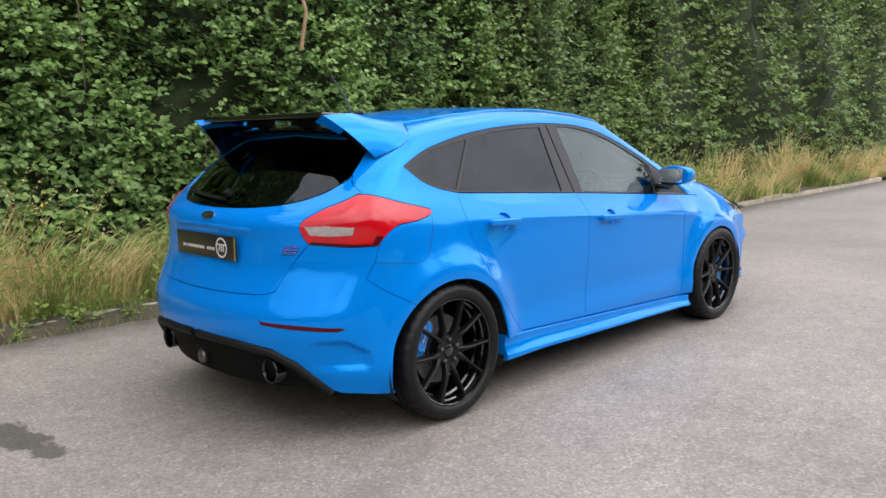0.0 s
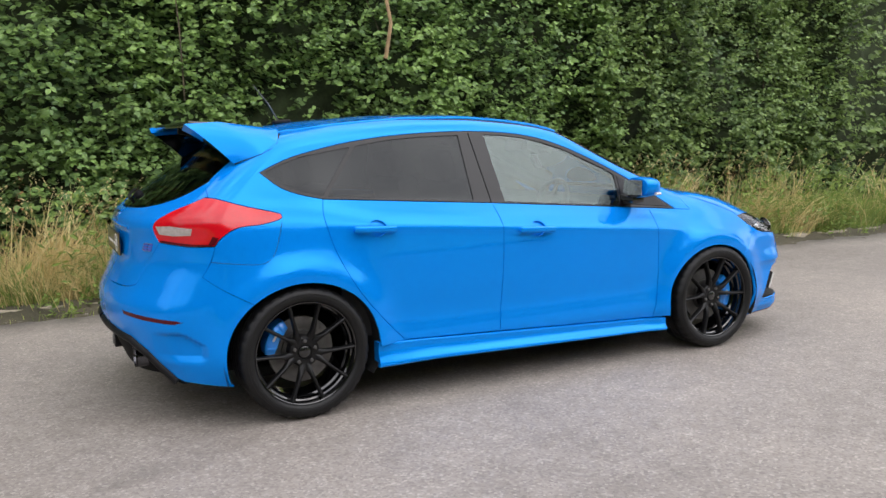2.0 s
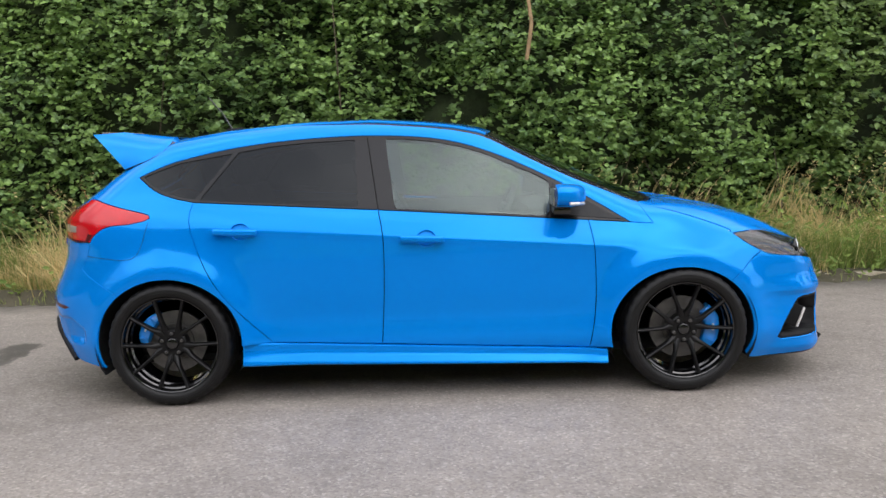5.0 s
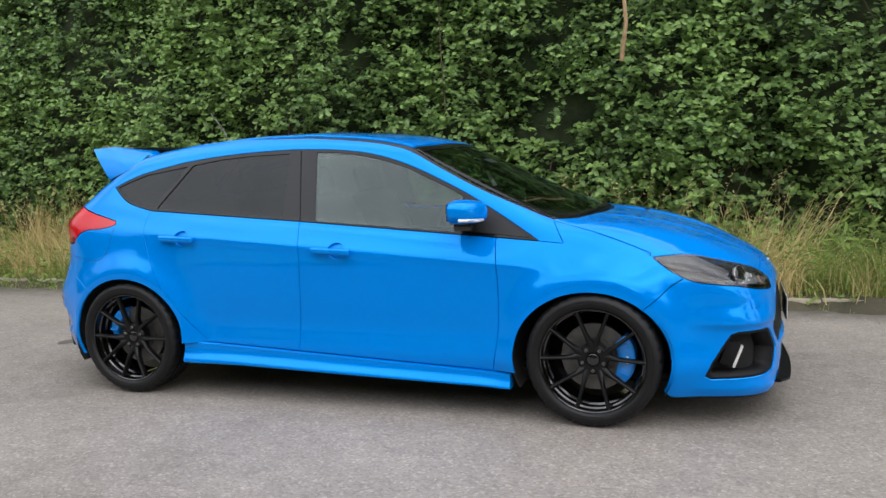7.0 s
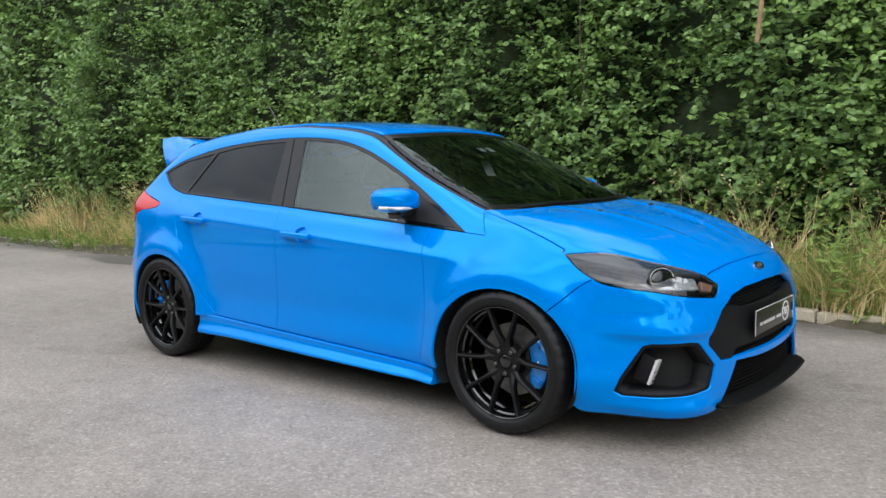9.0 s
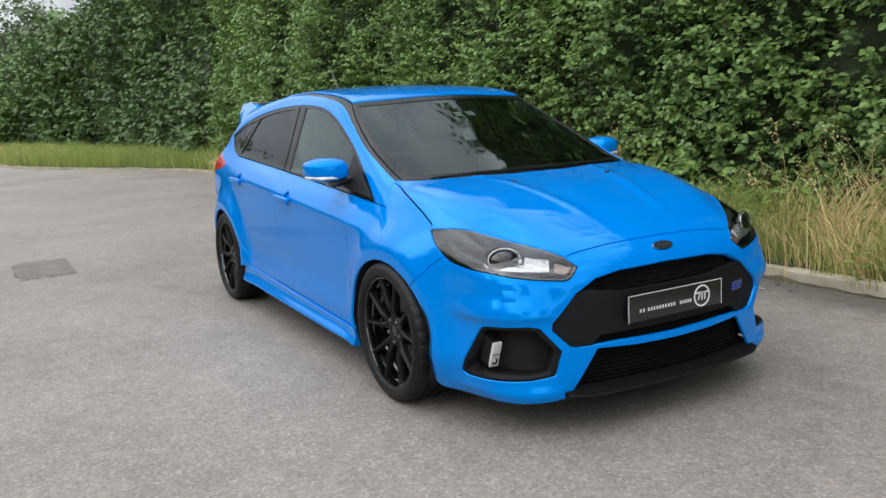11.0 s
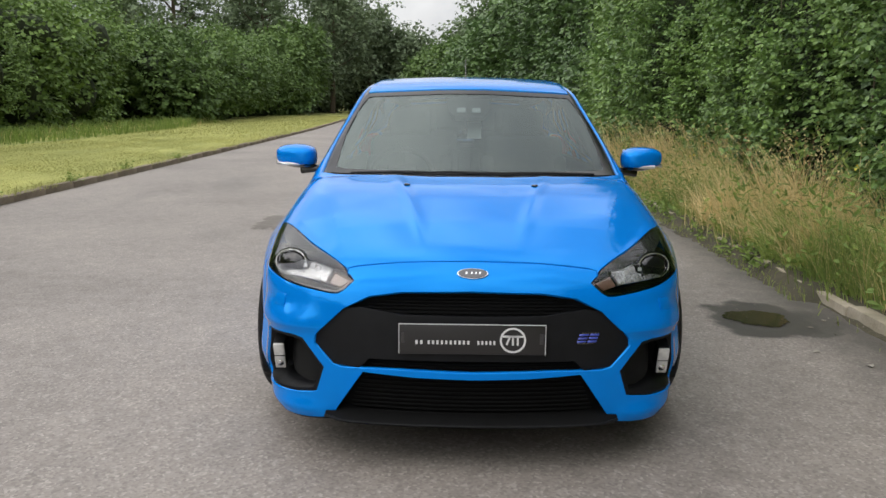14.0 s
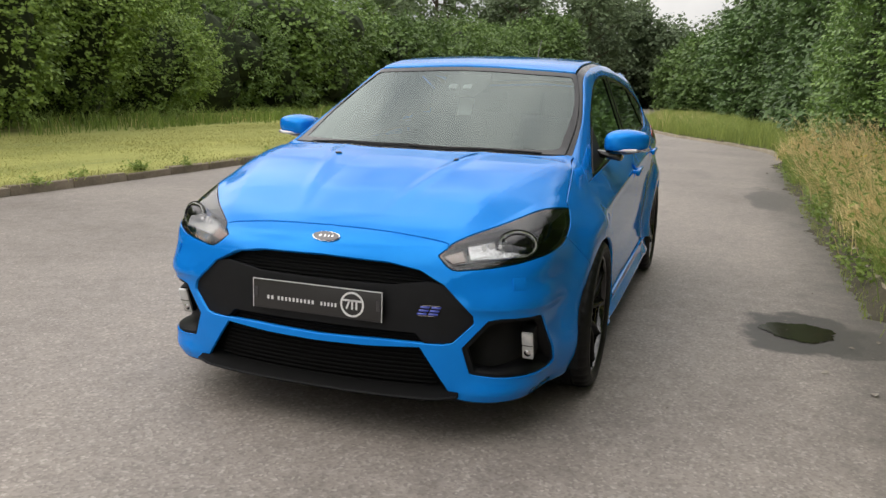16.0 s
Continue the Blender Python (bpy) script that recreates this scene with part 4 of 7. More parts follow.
    part("hub_cap", lathe_bm([(0.001, 0.069), (0.022, 0.0685), (0.027, 0.066), (0.028, 0.06)], 32), GLOSS_BLACK, rim)
    for k in range(5):
        a = radians(72 * k + turn + 180)
        m = pose(0.054 * math.cos(a), 0.0, 0.054 * math.sin(a))
        part("wheel_nut", lathe_bm([(0.001, 0.076), (0.007, 0.076), (0.0095, 0.073), (0.0095, 0.055)], 6, m), STEEL, rim)
    part("brake_disc", lathe_bm([(0.06, 0.0), (0.075, 0.012), (0.095, 0.012), (0.097, 0.0), (0.162, 0.0), (0.162, -0.024), (0.06, -0.024)], 64, closed=True), STEEL, w)
    out = pose(x, s * 0.785, HUB_Z, 0, 0, 0 if s > 0 else 180)
    w.matrix_local = out
    # the brake caliper, towards the car's nose on the front wheels and on the rear ones
    cal = bmesh.new()
    rows = []
    ahead = 1 if s > 0 else -1
    spread, big = (38, 1.08) if x > 0 else (30, 0.86)
    mid = (0 if ahead > 0 else 180) if x > 0 else (150 if ahead > 0 else 30)
    for i in range(9):
        a = radians(mid - spread + 2 * spread * i / 8)
        c, sn = math.cos(a), math.sin(a)
        e = 0.010 if i in (0, 8) else (0.004 if i in (1, 7) else 0)
        sec = [(0.118 + e, -0.05), (0.118 + e, 0.030 - e), (0.128 + e, 0.040 - e), (0.178 - e, 0.040 - e), (0.192 - e, 0.030 - e), (0.195 - e, -0.05)]
        rows.append([cal.verts.new(((0.155 + (r - 0.155) * big) * c, h, (0.155 + (r - 0.155) * big) * sn)) for r, h in sec])
    for p, q in zip(rows, rows[1:]):
        for i in range(6):
            cal.faces.new((p[i], p[(i + 1) % 6], q[(i + 1) % 6], q[i]))
    cal.faces.new(rows[0]), cal.faces.new(rows[-1])
    bmesh.ops.recalc_face_normals(cal, faces=cal.faces[:])
    caliper = part("brake_caliper", smoothed(cal, 45), CALIPER, w)
    for d in (-0.5, 0.0, 0.5):
        # ribs and a pale mark on the caliper's face
        a = mid + d * 1.3 * spread
        m = pose(0, 0, 0, 0, -a, 0) @ pose(0.158, 0.041, 0)
        part("caliper_rib" if d else "caliper_mark", box_bm(0.044 if d else 0.010, 0.006, 0.012 if d else 0.036, m, 0.002), CALIPER if d else WHITE_PRINT, caliper)
    # wheel housing
    hs = []
    n = 28
    bm = bmesh.new()
    cx, rx, rz = ARCHES[x]
    for yy in (0.45, 0.872):
        hs.append([bm.verts.new((cx + (rx + 0.014) * math.cos(t), s * yy, max(0.17, HUB_Z + (rz + 0.014) * math.sin(t)))) for t in np.linspace(radians(-28), radians(208), n)])
    for i in range(n - 1):
        bm.faces.new((hs[0][i], hs[0][i + 1], hs[1][i + 1], hs[1][i]))
    bm.faces.new(hs[0])
    part("wheel_housing", bm, LINER, car)


for x in (AXLE, -AXLE):
    for s in (1, -1):
        wheel(x, s)

# floor pan, bulkheads
part("floor_pan", box_bm(3.3, 1.40, 0.05, pose(0.1, 0, 0.21), 0.02), LINER, car)
part("engine_bay", box_bm(0.75, 0.9, 0.42, pose(1.62, 0, 0.46), 0.05), LINER, car)
part("boot_floor", box_bm(0.75, 0.9, 0.4, pose(-1.62, 0, 0.46), 0.05), LINER, car)


# ---------------------------------------------------------------- the car's fittings
def seat_on(view, uv, lift=0.0, turn=0.0):
    """A pose on the body: x along it level, y up along it, z outwards."""
    q = onto(view, [uv])[0]
    n = grad(q[None])[0]
    ax = np.cross((0, 0, 1.0), n)
    ax /= np.linalg.norm(ax)
    ay = np.cross(n, ax)
    m = Matrix([[ax[i], ay[i], n[i], q[i] + lift * n[i]] for i in range(3)] + [[0, 0, 0, 1]])
    return m @ pose(0, 0, 0, 0, 0, turn)


def uv_of(view, p):
    return flat(view, [p])[0]


def poly(view, pts, soft=False):
    return loop(line(view, list(pts) + [pts[0]], soft=soft))


def rod(view, pts, radius, off, n=6, soft=True):
    q = line(view, pts, soft=soft)
    return tube_bm([tuple(p + off * g) for p, g in zip(q, grad(q))], radius, n)


def flip_y(m, s):
    return m if s > 0 else Matrix.Diagonal((1, -1, 1, 1)) @ m @ Matrix.Diagonal((-1, 1, 1, 1))


def slab(pts, depth, m, bevel=0.0):
    """A flat plate with the outline pts (x, y), raised by depth."""
    bm = bmesh.new()
    f = bm.faces.new([bm.verts.new((x, y, 0)) for x, y in pts])
    ext = bmesh.ops.extrude_face_region(bm, geom=[f])
    bmesh.ops.translate(bm, vec=(0, 0, depth), verts=[v for v in ext["geom"] if isinstance(v, bmesh.types.BMVert)])
    bmesh.ops.recalc_face_normals(bm, faces=bm.faces[:])
    if bevel:
        bmesh.ops.bevel(bm, geom=bm.edges[:], offset=bevel, segments=2, affect="EDGES")
    bm.transform(m)
    return smoothed(bm, 40)


def ellipse(rx, ry, n=40, cx=0.0, cy=0.0):
    return [(cx + rx * math.cos(2 * math.pi * i / n), cy + ry * math.sin(2 * math.pi * i / n)) for i in range(n)]


def ring_bm(rx, ry, w, depth, m, n=48):
    bm = bmesh.new()
    rows = []
    for k, (a, z) in enumerate(((0, 0), (0, depth), (w, depth), (w, 0))):
        rows.append([bm.verts.new(((rx - a) * math.cos(2 * math.pi * i / n), (ry - a) * math.sin(2 * math.pi * i / n), z)) for i in range(n)])
    for a, b in zip(rows, rows[1:] + rows[:1]):
        for i in range(n):
            bm.faces.new((a[i], a[(i + 1) % n], b[(i + 1) % n], b[i]))
    bmesh.ops.recalc_face_normals(bm, faces=bm.faces[:])
    bm.transform(m)
    return smoothed(bm, 40)


def show_plate(m, parent, worn):
    """A black show plate with white lettering shown as bars and a round white mark."""
    p = part("number_plate", box_bm(0.52, 0.111, 0.007, m, 0.0025), PLATE_BLACK, parent, "black show plate with white lettering and a round mark")
    for x, y, w, h in ((0, 0.0535, 0.515, 0.0025), (0, -0.0535, 0.515, 0.0015)):
        part("plate_edge", box_bm(w, h, 0.002, m @ pose(x, y, 0.004)), WHITE_PRINT if y > 0 and not worn else DARK_CHROME, p)
    if worn:
        part("plate_edge", box_bm(0.007, 0.108, 0.002, m @ pose(0.254, 0, 0.004)), BRASS, p, "yellowed plate edge")
    else:
        for x in (-0.2575, 0.2575):
            part("plate_edge", box_bm(0.0022, 0.109, 0.002, m @ pose(x, 0, 0.004)), WHITE_PRINT, p)
        for x in (-0.243, 0.243):
            part("plate_badge", box_bm(0.013, 0.04, 0.002, m @ pose(x, 0.004, 0.004)), DARK_CHROME, p)
    for x, w in ((-0.187, 0.034), (-0.083, 0.155), (0.050, 0.070)):
        k = max(2, round(w / 0.0155))
        for i in range(k):
            wide = w / k
            part("lettering", box_bm(wide * 0.50, 0.0135, 0.0015, m @ pose(x - w / 2 + (i + 0.5) * wide, -0.012, 0.004)), WHITE_PRINT, p)
    part("round_mark", ring_bm(0.046, 0.046, 0.007, 0.0015, m @ pose(0.143, -0.002, 0.0035)), WHITE_PRINT, p)
    for dx, a in ((-0.016, 20), (0.0, 0), (0.017, 0)):
        part("round_mark", box_bm(0.007, 0.036, 0.0015, m @ pose(0.143 + dx, -0.002, 0.004, 0, 0, -a)), WHITE_PRINT, p)
    part("round_mark", box_bm(0.072, 0.007, 0.0015, m @ pose(0.143, 0.012, 0.004)), WHITE_PRINT, p)


def oval_badge(m, parent):
    b = part("badge", slab(ellipse(0.055, 0.0215), 0.004, m, 0.001), CHROME, parent, "chrome-edged oval badge")
    part("badge_field", slab(ellipse(0.0520, 0.0190), 0.002, m @ pose(0, 0, 0.004)), mat("badge_field", (0.02, 0.024, 0.035), rough=0.2, coat=1.0, var=0.2, scale=20), b)
    for dx, w in ((-0.022, 0.014), (-0.003, 0.012), (0.012, 0.010), (0.026, 0.012)):
        part("badge_mark", box_bm(w * 0.42, 0.009, 0.0015, m @ pose(dx, 0, 0.006, 0, 0, -15)), CHROME, b)


def slanted_badge(m, parent):
    """Two slanted stacks of thin bars, blue with a bright edge."""
    lean = Matrix.Identity(4)
    lean[0][1] = 0.42
    b = None
    for cx in (-0.020, 0.020):
        for y in (-0.012, 0.0, 0.012):
            bar = part("trim_badge_bar" if b else "trim_badge", box_bm(0.034, 0.0075, 0.004, m @ lean @ pose(cx, y, 0.002), 0.0008, 1), BADGE_BLUE, b or parent, "" if b else "small slanted blue badge")
            b = b or bar
    for y in (-0.0185, 0.0185):
        part("trim_badge_edge", box_bm(0.062, 0.0014, 0.003, m @ lean @ pose(0, y, 0.002)), CHROME, b)


# ---- nose
backing = both(loop(line("front", [(2.2, 0.0, 0.662), (2.15, 0.40, 0.64), (2.09, 0.575, 0.46), (2.1, 0.50, 0.352), (2.2, 0.0, 0.325)], soft=False)))
shell("grille_backing", "front", backing, LINER, front_bumper, off=-0.075, skirt=0)
shell("grille_panel", "front", both(loop(line("front", [(2.2, 0.0, 0.556), (2.18, 0.26, 0.558), (2.13, 0.40, 0.580), (2.12, 0.455, 0.570), (2.10, 0.548, 0.472), (2.10, 0.552, 0.445), (2.13, 0.49, 0.375), (2.15, 0.40, 0.366), (2.16, 0.365, 0.402), (2.2, 0.0, 0.404)], soft=False))), BLACK_TRIM, front_bumper, off=-0.012, skirt=0.05, gap=-0.003)
for i in range(6):
    z = 0.570 + 0.0145 * i
    w = 0.42 - 0.035 * max(0, i - 1)
    part("grille_slat", rod("front", [(2.18, -w, z), (2.2, 0, z + 0.003), (2.18, w, z)], 0.0042, -0.040), INTAKE, front_bumper)
for z in (0.373, 0.386, 0.398):
    part("grille_slat", rod("front", [(2.18, -0.37, z), (2.2, 0, z - 0.004), (2.18, 0.37, z)], 0.0036, -0.045), INTAKE, front_bumper)
show_plate(pose(2.2075, 0, 0.487, 90, 0, 90), car, False)
oval_badge(seat_on("front", (0.0, 0.705), 0.001), car)
slanted_badge(seat_on("front", uv_of("front", (2.14, 0.405, 0.482)), -0.012), car)

lower = both(loop(line("front", [(2.2, 0.0, 0.375), (2.17, 0.44, 0.380), (2.10, 0.54, 0.150), (2.2, 0.0, 0.140)], soft=False)))
shell("intake_backing", "front", lower, INTAKE, front_bumper, off=-0.055, skirt=0)
for i in range(9):
    z = 0.195 + 0.0165 * i
    w = 0.46 - 0.0075 * i
    part("intake_slat", rod("front", [(2.18, -w, z), (2.2, 0, z - 0.002), (2.18, w, z)], 0.0036, -0.034), INTAKE, front_bumper)
# splitter
bm = bmesh.new()
rows = []
for i in range(41):
    y = -0.53 + 1.06 * i / 40
    e = abs(y) / 0.53
    fx = 2.236 - 0.13 * y * y - 0.03 * max(0, e - 0.88) / 0.12
    zz = 0.166 + 0.010 * e ** 4
    sec = [(2.06 - 0.2 * y * y, zz + 0.05), (fx - 0.06, zz + 0.030), (fx - 0.004, zz + 0.013), (fx, zz + 0.008), (fx - 0.004, zz), (2.06 - 0.2 * y * y, zz - 0.012)]
    rows.append([bm.verts.new((x, y, z)) for x, z in sec])
for a, b in zip(rows, rows[1:]):
    for i in range(6):
        bm.faces.new((a[i], a[(i + 1) % 6], b[(i + 1) % 6], b[i]))
bm.faces.new(rows[0]), bm.faces.new(rows[-1])
bmesh.ops.recalc_face_normals(bm, faces=bm.faces[:])
splitter = part("splitter", smoothed(bm, 50), INTAKE, front_bumper, "black front splitter lip")
part("splitter_edge", tube_bm([(2.238 - 0.13 * y * y - 0.03 * max(0, abs(y) / 0.53 - 0.88) / 0.12, y, 0.174 + 0.010 * (y / 0.53) ** 4) for y in np.linspace(-0.53, 0.53, 41)], 0.0045, 8), BLACK_TRIM, splitter)

part("bumper_lip", tube_bm([(p[0] - 0.010, p[1] * 0.99, p[2] + 0.004) for p in line("front", [(1.70, -0.84, 0.153), (1.84, -0.80, 0.148), (1.98, -0.74, 0.150), (2.09, -0.60, 0.153), (2.13, -0.50, 0.160)], soft=False)], 0.009, 8), BLACK_TRIM, front_bumper)
part("bumper_lip", tube_bm([(p[0] - 0.010, p[1] * 0.99, p[2] + 0.004) for p in line("front", [(1.70, 0.84, 0.153), (1.84, 0.80, 0.148), (1.98, 0.74, 0.150), (2.09, 0.60, 0.153), (2.13, 0.50, 0.160)], soft=False)], 0.009, 8), BLACK_TRIM, front_bumper)
inner = np.array([uv_of("front", p) for p in fog_loop])
mid = inner.mean(0)
fog_in = onto("front", mid + (inner - mid) * 0.92)
for s in (1, -1):
    well = shell("fog_recess", "front", fog_loop, BLACK_TRIM, front_bumper, holes=(fog_in,), off=-0.010, hole_skirt=0.09, skirt=0.02, gap=-0.002, sign=s)
    shell("fog_backing", "front", fog_loop, LINER, well, off=-0.10, skirt=0, sign=s)
    m = pose(1.955, s * 0.732, 0.350, 0, 20, 0)
    fl = part("fog_light", box_bm(0.014, 0.042, 0.112, m @ pose(0.018, 0, 0), 0.006, 2), CLEAR_LENS, well, "clear upright fog light")
    part("fog_housing", box_bm(0.06, 0.044, 0.118, m @ pose(-0.02, 0, 0), 0.008, 2), BLACK_TRIM, fl)
    part("fog_divider", box_bm(0.004, 0.040, 0.003, m @ pose(0.0245, 0, 0.004), 0.001), BLACK_TRIM, fl)
    part("fog_bulb", lathe_bm([(0.001, 0.006), (0.010, 0.004), (0.015, 0.0)], 20, m @ pose(0.024, 0, -0.030, 0, 0, -90)), CHROME, fl, "bright round bulb")
    part("washer_cover", box_bm(0.052, 0.044, 0.004, flip_y(seat_on("front", uv_of("front", (2.035, 0.70, 0.585)), 0.001), s), 0.0015), PAINT, front_bumper)

# ---- headlight insides
HOUSE_GREY = mat("lamp_grey", (0.11, 0.11, 0.11), rough=0.25, metal=0.6, var=0.25, scale=25)


LAMP_SILVER = mat("lamp_silver", (0.78, 0.78, 0.77), rough=0.22, metal=0.8, var=0.35, scale=60, bump=0.4, bscale=90)


def facing(p, n, turn=0.0):
    """A pose at p whose z looks along n, with y up."""
    n = np.array(n, float) / np.linalg.norm(n)
    ax = np.cross((0, 0, 1.0), n)
    ax /= np.linalg.norm(ax)
    ay = np.cross(n, ax)
    return Matrix([[ax[i], ay[i], n[i], p[i]] for i in range(3)] + [[0, 0, 0, 1]]) @ pose(0, 0, 0, 0, 0, turn)


for s in (1, -1):
    head = [o for o in car.children if o.name.startswith("headlight")][0 if s > 0 else 1]
    brow = loop(line("front", [(2.080, 0.453, 0.700), (2.005, 0.541, 0.742), (1.857, 0.657, 0.788), (1.70, 0.745, 0.812), (1.605, 0.796, 0.821)], soft=False),
                line("front", [(1.605, 0.796, 0.821), (1.625, 0.803, 0.797), (1.72, 0.790, 0.777), (1.86, 0.742, 0.757), (1.93, 0.690, 0.744), (1.99, 0.601, 0.730), (2.035, 0.530, 0.717), (2.080, 0.453, 0.700)], soft=False))
    shell("lamp_brow", "front", brow, HOUSE_GREY, head, off=-0.014, skirt=0.03, sign=s, gap=0.002, step=0.011)
    m = flip_y(facing((1.972, 0.676, 0.712), (0.90, 0.34, 0.24)), s)
    part("projector_ring", ring_bm(0.066, 0.047, 0.004, 0.010, m), LAMP_SILVER, head, "chrome projector ring")
    part("projector_bowl", ring_bm(0.072, 0.053, 0.012, 0.006, m), GLOSS_BLACK, head)
    bm = bmesh.new()
    bmesh.ops.create_uvsphere(bm, u_segments=32, v_segments=16, radius=1, matrix=m @ pose(0, 0, -0.004) @ Matrix.Diagonal((0.058, 0.041, 0.022, 1)))
    part("projector_lens", smoothed(bm), GLOSS_BLACK, head)
    # reflectors wear the pale lens colour: chrome's gleam painted in, bright from any side
    for x, y, z, w, h, a in ((2.040, 0.572, 0.692, 0.020, 0.034, 14), (2.058, 0.550, 0.680, 0.014, 0.040, 8), (2.035, 0.590, 0.676, 0.026, 0.018, -10), (2.068, 0.530, 0.668, 0.016, 0.022, 20), (2.03, 0.600, 0.700, 0.012, 0.014, 0)):
        mm = flip_y(facing((x - 0.030, y + 0.020, z + 0.003), (0.9, 0.25 + 0.02 * a, 0.30), a), s)
        part("reflector", box_bm(w * 1.25, h * 1.15, 0.014, mm, 0.005, 2), CLEAR_LENS, head)
    bowl = poly("front", [(2.060, 0.520, 0.700), (2.010, 0.605, 0.718), (2.035, 0.632, 0.678), (2.086, 0.540, 0.656)])
    shell("reflector_bowl", "front", bowl, LAMP_SILVER, head, off=-0.020, skirt=0.02, sign=s, step=0.015, label="silvered reflector")
    floor_ = poly("front", [(2.075, 0.535, 0.656), (1.99, 0.650, 0.668), (1.92, 0.715, 0.680), (1.90, 0.735, 0.700), (1.955, 0.690, 0.694), (2.03, 0.590, 0.678)])
    shell("reflector_floor", "front", floor_, LAMP_SILVER, head, off=-0.022, skirt=0.01, sign=s, step=0.015, label="silvered lower reflector")
    amb = poly("front", [(2.108, 0.446, 0.668), (2.074, 0.507, 0.690), (2.095, 0.528, 0.655), (2.112, 0.482, 0.643)])
    shell("indicator", "front", amb, AMBER, head, off=-0.016, skirt=0.02, sign=s, label="amber indicator")
    rim_line = loop(lamp_top, lamp_low, lamp_back)
    shell("lamp_bezel", "front", rim_line, GLOSS_BLACK, head, holes=(onto("front", (lambda q: q.mean(0) + (q - q.mean(0)) * (0.975, 0.91))(flat("front", rim_line))),), off=-0.006, skirt=0.02, hole_skirt=0.02, sign=s, gap=0.001)

# ---- bonnet, windscreen
for s in (1, -1):
    m = seat_on("top", (1.48, 0.274 * s), 0.0)
    part("washer_jet", box_bm(0.026, 0.018, 0.014, m, 0.005), GLOSS_BLACK, bonnet)
part("cowl", rod("top", [(1.135, -0.665), (1.195, -0.57), (1.252, -0.4), (1.284, -0.2), (1.294, 0), (1.284, 0.2), (1.252, 0.4), (1.195, 0.57), (1.135, 0.665)], 0.007, -0.012), BLACK_TRIM, car)
for pts in ([(1.205, -0.55), (1.232, -0.42), (1.255, -0.2), (1.262, 0.02)], [(1.270, -0.02), (1.258, 0.2), (1.228, 0.42), (1.188, 0.575)]):
    wp = part("wiper", rod("top", pts, 0.0030, 0.0025), BLACK_TRIM, car)
    part("wiper_blade", rod("top", [(x - 0.012, y) for x, y in pts], 0.0024, 0.001), RUBBER, wp)
pod = poly("top", [(0.44, -0.125), (0.58, -0.112), (0.655, -0.080), (0.655, 0.080), (0.58, 0.112), (0.44, 0.125)])
sensor = shell("sensor_pod", "top", pod, INTAKE, car, off=-0.020, skirt=0.03)
for y in (-0.04, 0.04):
    part("sensor_window", box_bm(0.045, 0.05, 0.004, seat_on("top", (0.615, y), -0.014), 0.001), WHITE_PRINT, sensor)
part("rear_view_mirror", box_bm(0.04, 0.22, 0.065, pose(0.42, 0.0, 1.27, 0, 12, 0), 0.015), CABIN, car)
part("paper_tag", box_bm(0.003, 0.075, 0.10, pose(0.60, 0.03, 1.165, 0, -30, 0)), mat("white_paper", (0.8, 0.8, 0.76), rough=0.8, var=0.1, scale=30), car, "pale paper tag hanging behind the windscreen")

# ---- cabin
bm = bmesh.new()
sec = [(0.95, 0.62), (1.12, 0.84), (1.10, 0.925), (0.95, 0.935), (0.72, 0.955), (0.60, 0.93), (0.56, 0.83), (0.62, 0.55)]
rows = [[bm.verts.new((x - 0.22 * (y / 0.7) ** 2 * 0.3, y, z)) for x, z in sec] for y in np.linspace(-0.70, 0.70, 15)]
for a, b in zip(rows, rows[1:]):
    for i in range(len(sec)):
        bm.faces.new((a[i], a[(i + 1) % len(sec)], b[(i + 1) % len(sec)], b[i]))
bm.faces.new(rows[0]), bm.faces.new(rows[-1])
bmesh.ops.recalc_face_normals(bm, faces=bm.faces[:])
part("dashboard", smoothed(bm, 50), CABIN, car)
m = pose(0.43, -0.36, 0.90, 0, -66, 0)
sw = part("steering_wheel", lathe_bm([(0.172 + 0.0155 * math.cos(a), 0.0155 * math.sin(a)) for a in np.linspace(0, 2 * math.pi, 10, endpoint=False)], 40, m @ pose(0, 0, 0, 90), True, 80), CABIN, car)
part("steering_hub", box_bm(0.15, 0.16, 0.05, m, 0.02), CABIN, sw)
for a in (0, 90, 180):
    part("steering_spoke", box_bm(0.12, 0.03, 0.016, m @ pose(0, 0, 0, 0, 0, a) @ pose(0.11, 0, 0), 0.005), CABIN, sw)


def car_seat(x, y, w):
    st = part("seat", box_bm(0.50, w, 0.16, pose(x, y, 0.47, 0, -8, 0), 0.05, 3), SEAT_CLOTH, car)
    part("seat_back", box_bm(0.15, w, 0.62, pose(x - 0.33, y, 0.80, 0, -20, 0), 0.06, 3), SEAT_CLOTH, st)
    part("headrest", box_bm(0.10, 0.26, 0.17, pose(x - 0.46, y, 1.175, 0, -16, 0), 0.04, 3), SEAT_CLOTH, st)
    for d in (-1, 1):
        part("bolster", box_bm(0.12, 0.08, 0.45, pose(x - 0.27, y + d * (w / 2 - 0.02), 0.76, 0, -20, 0), 0.035, 3), SEAT_CLOTH, st)


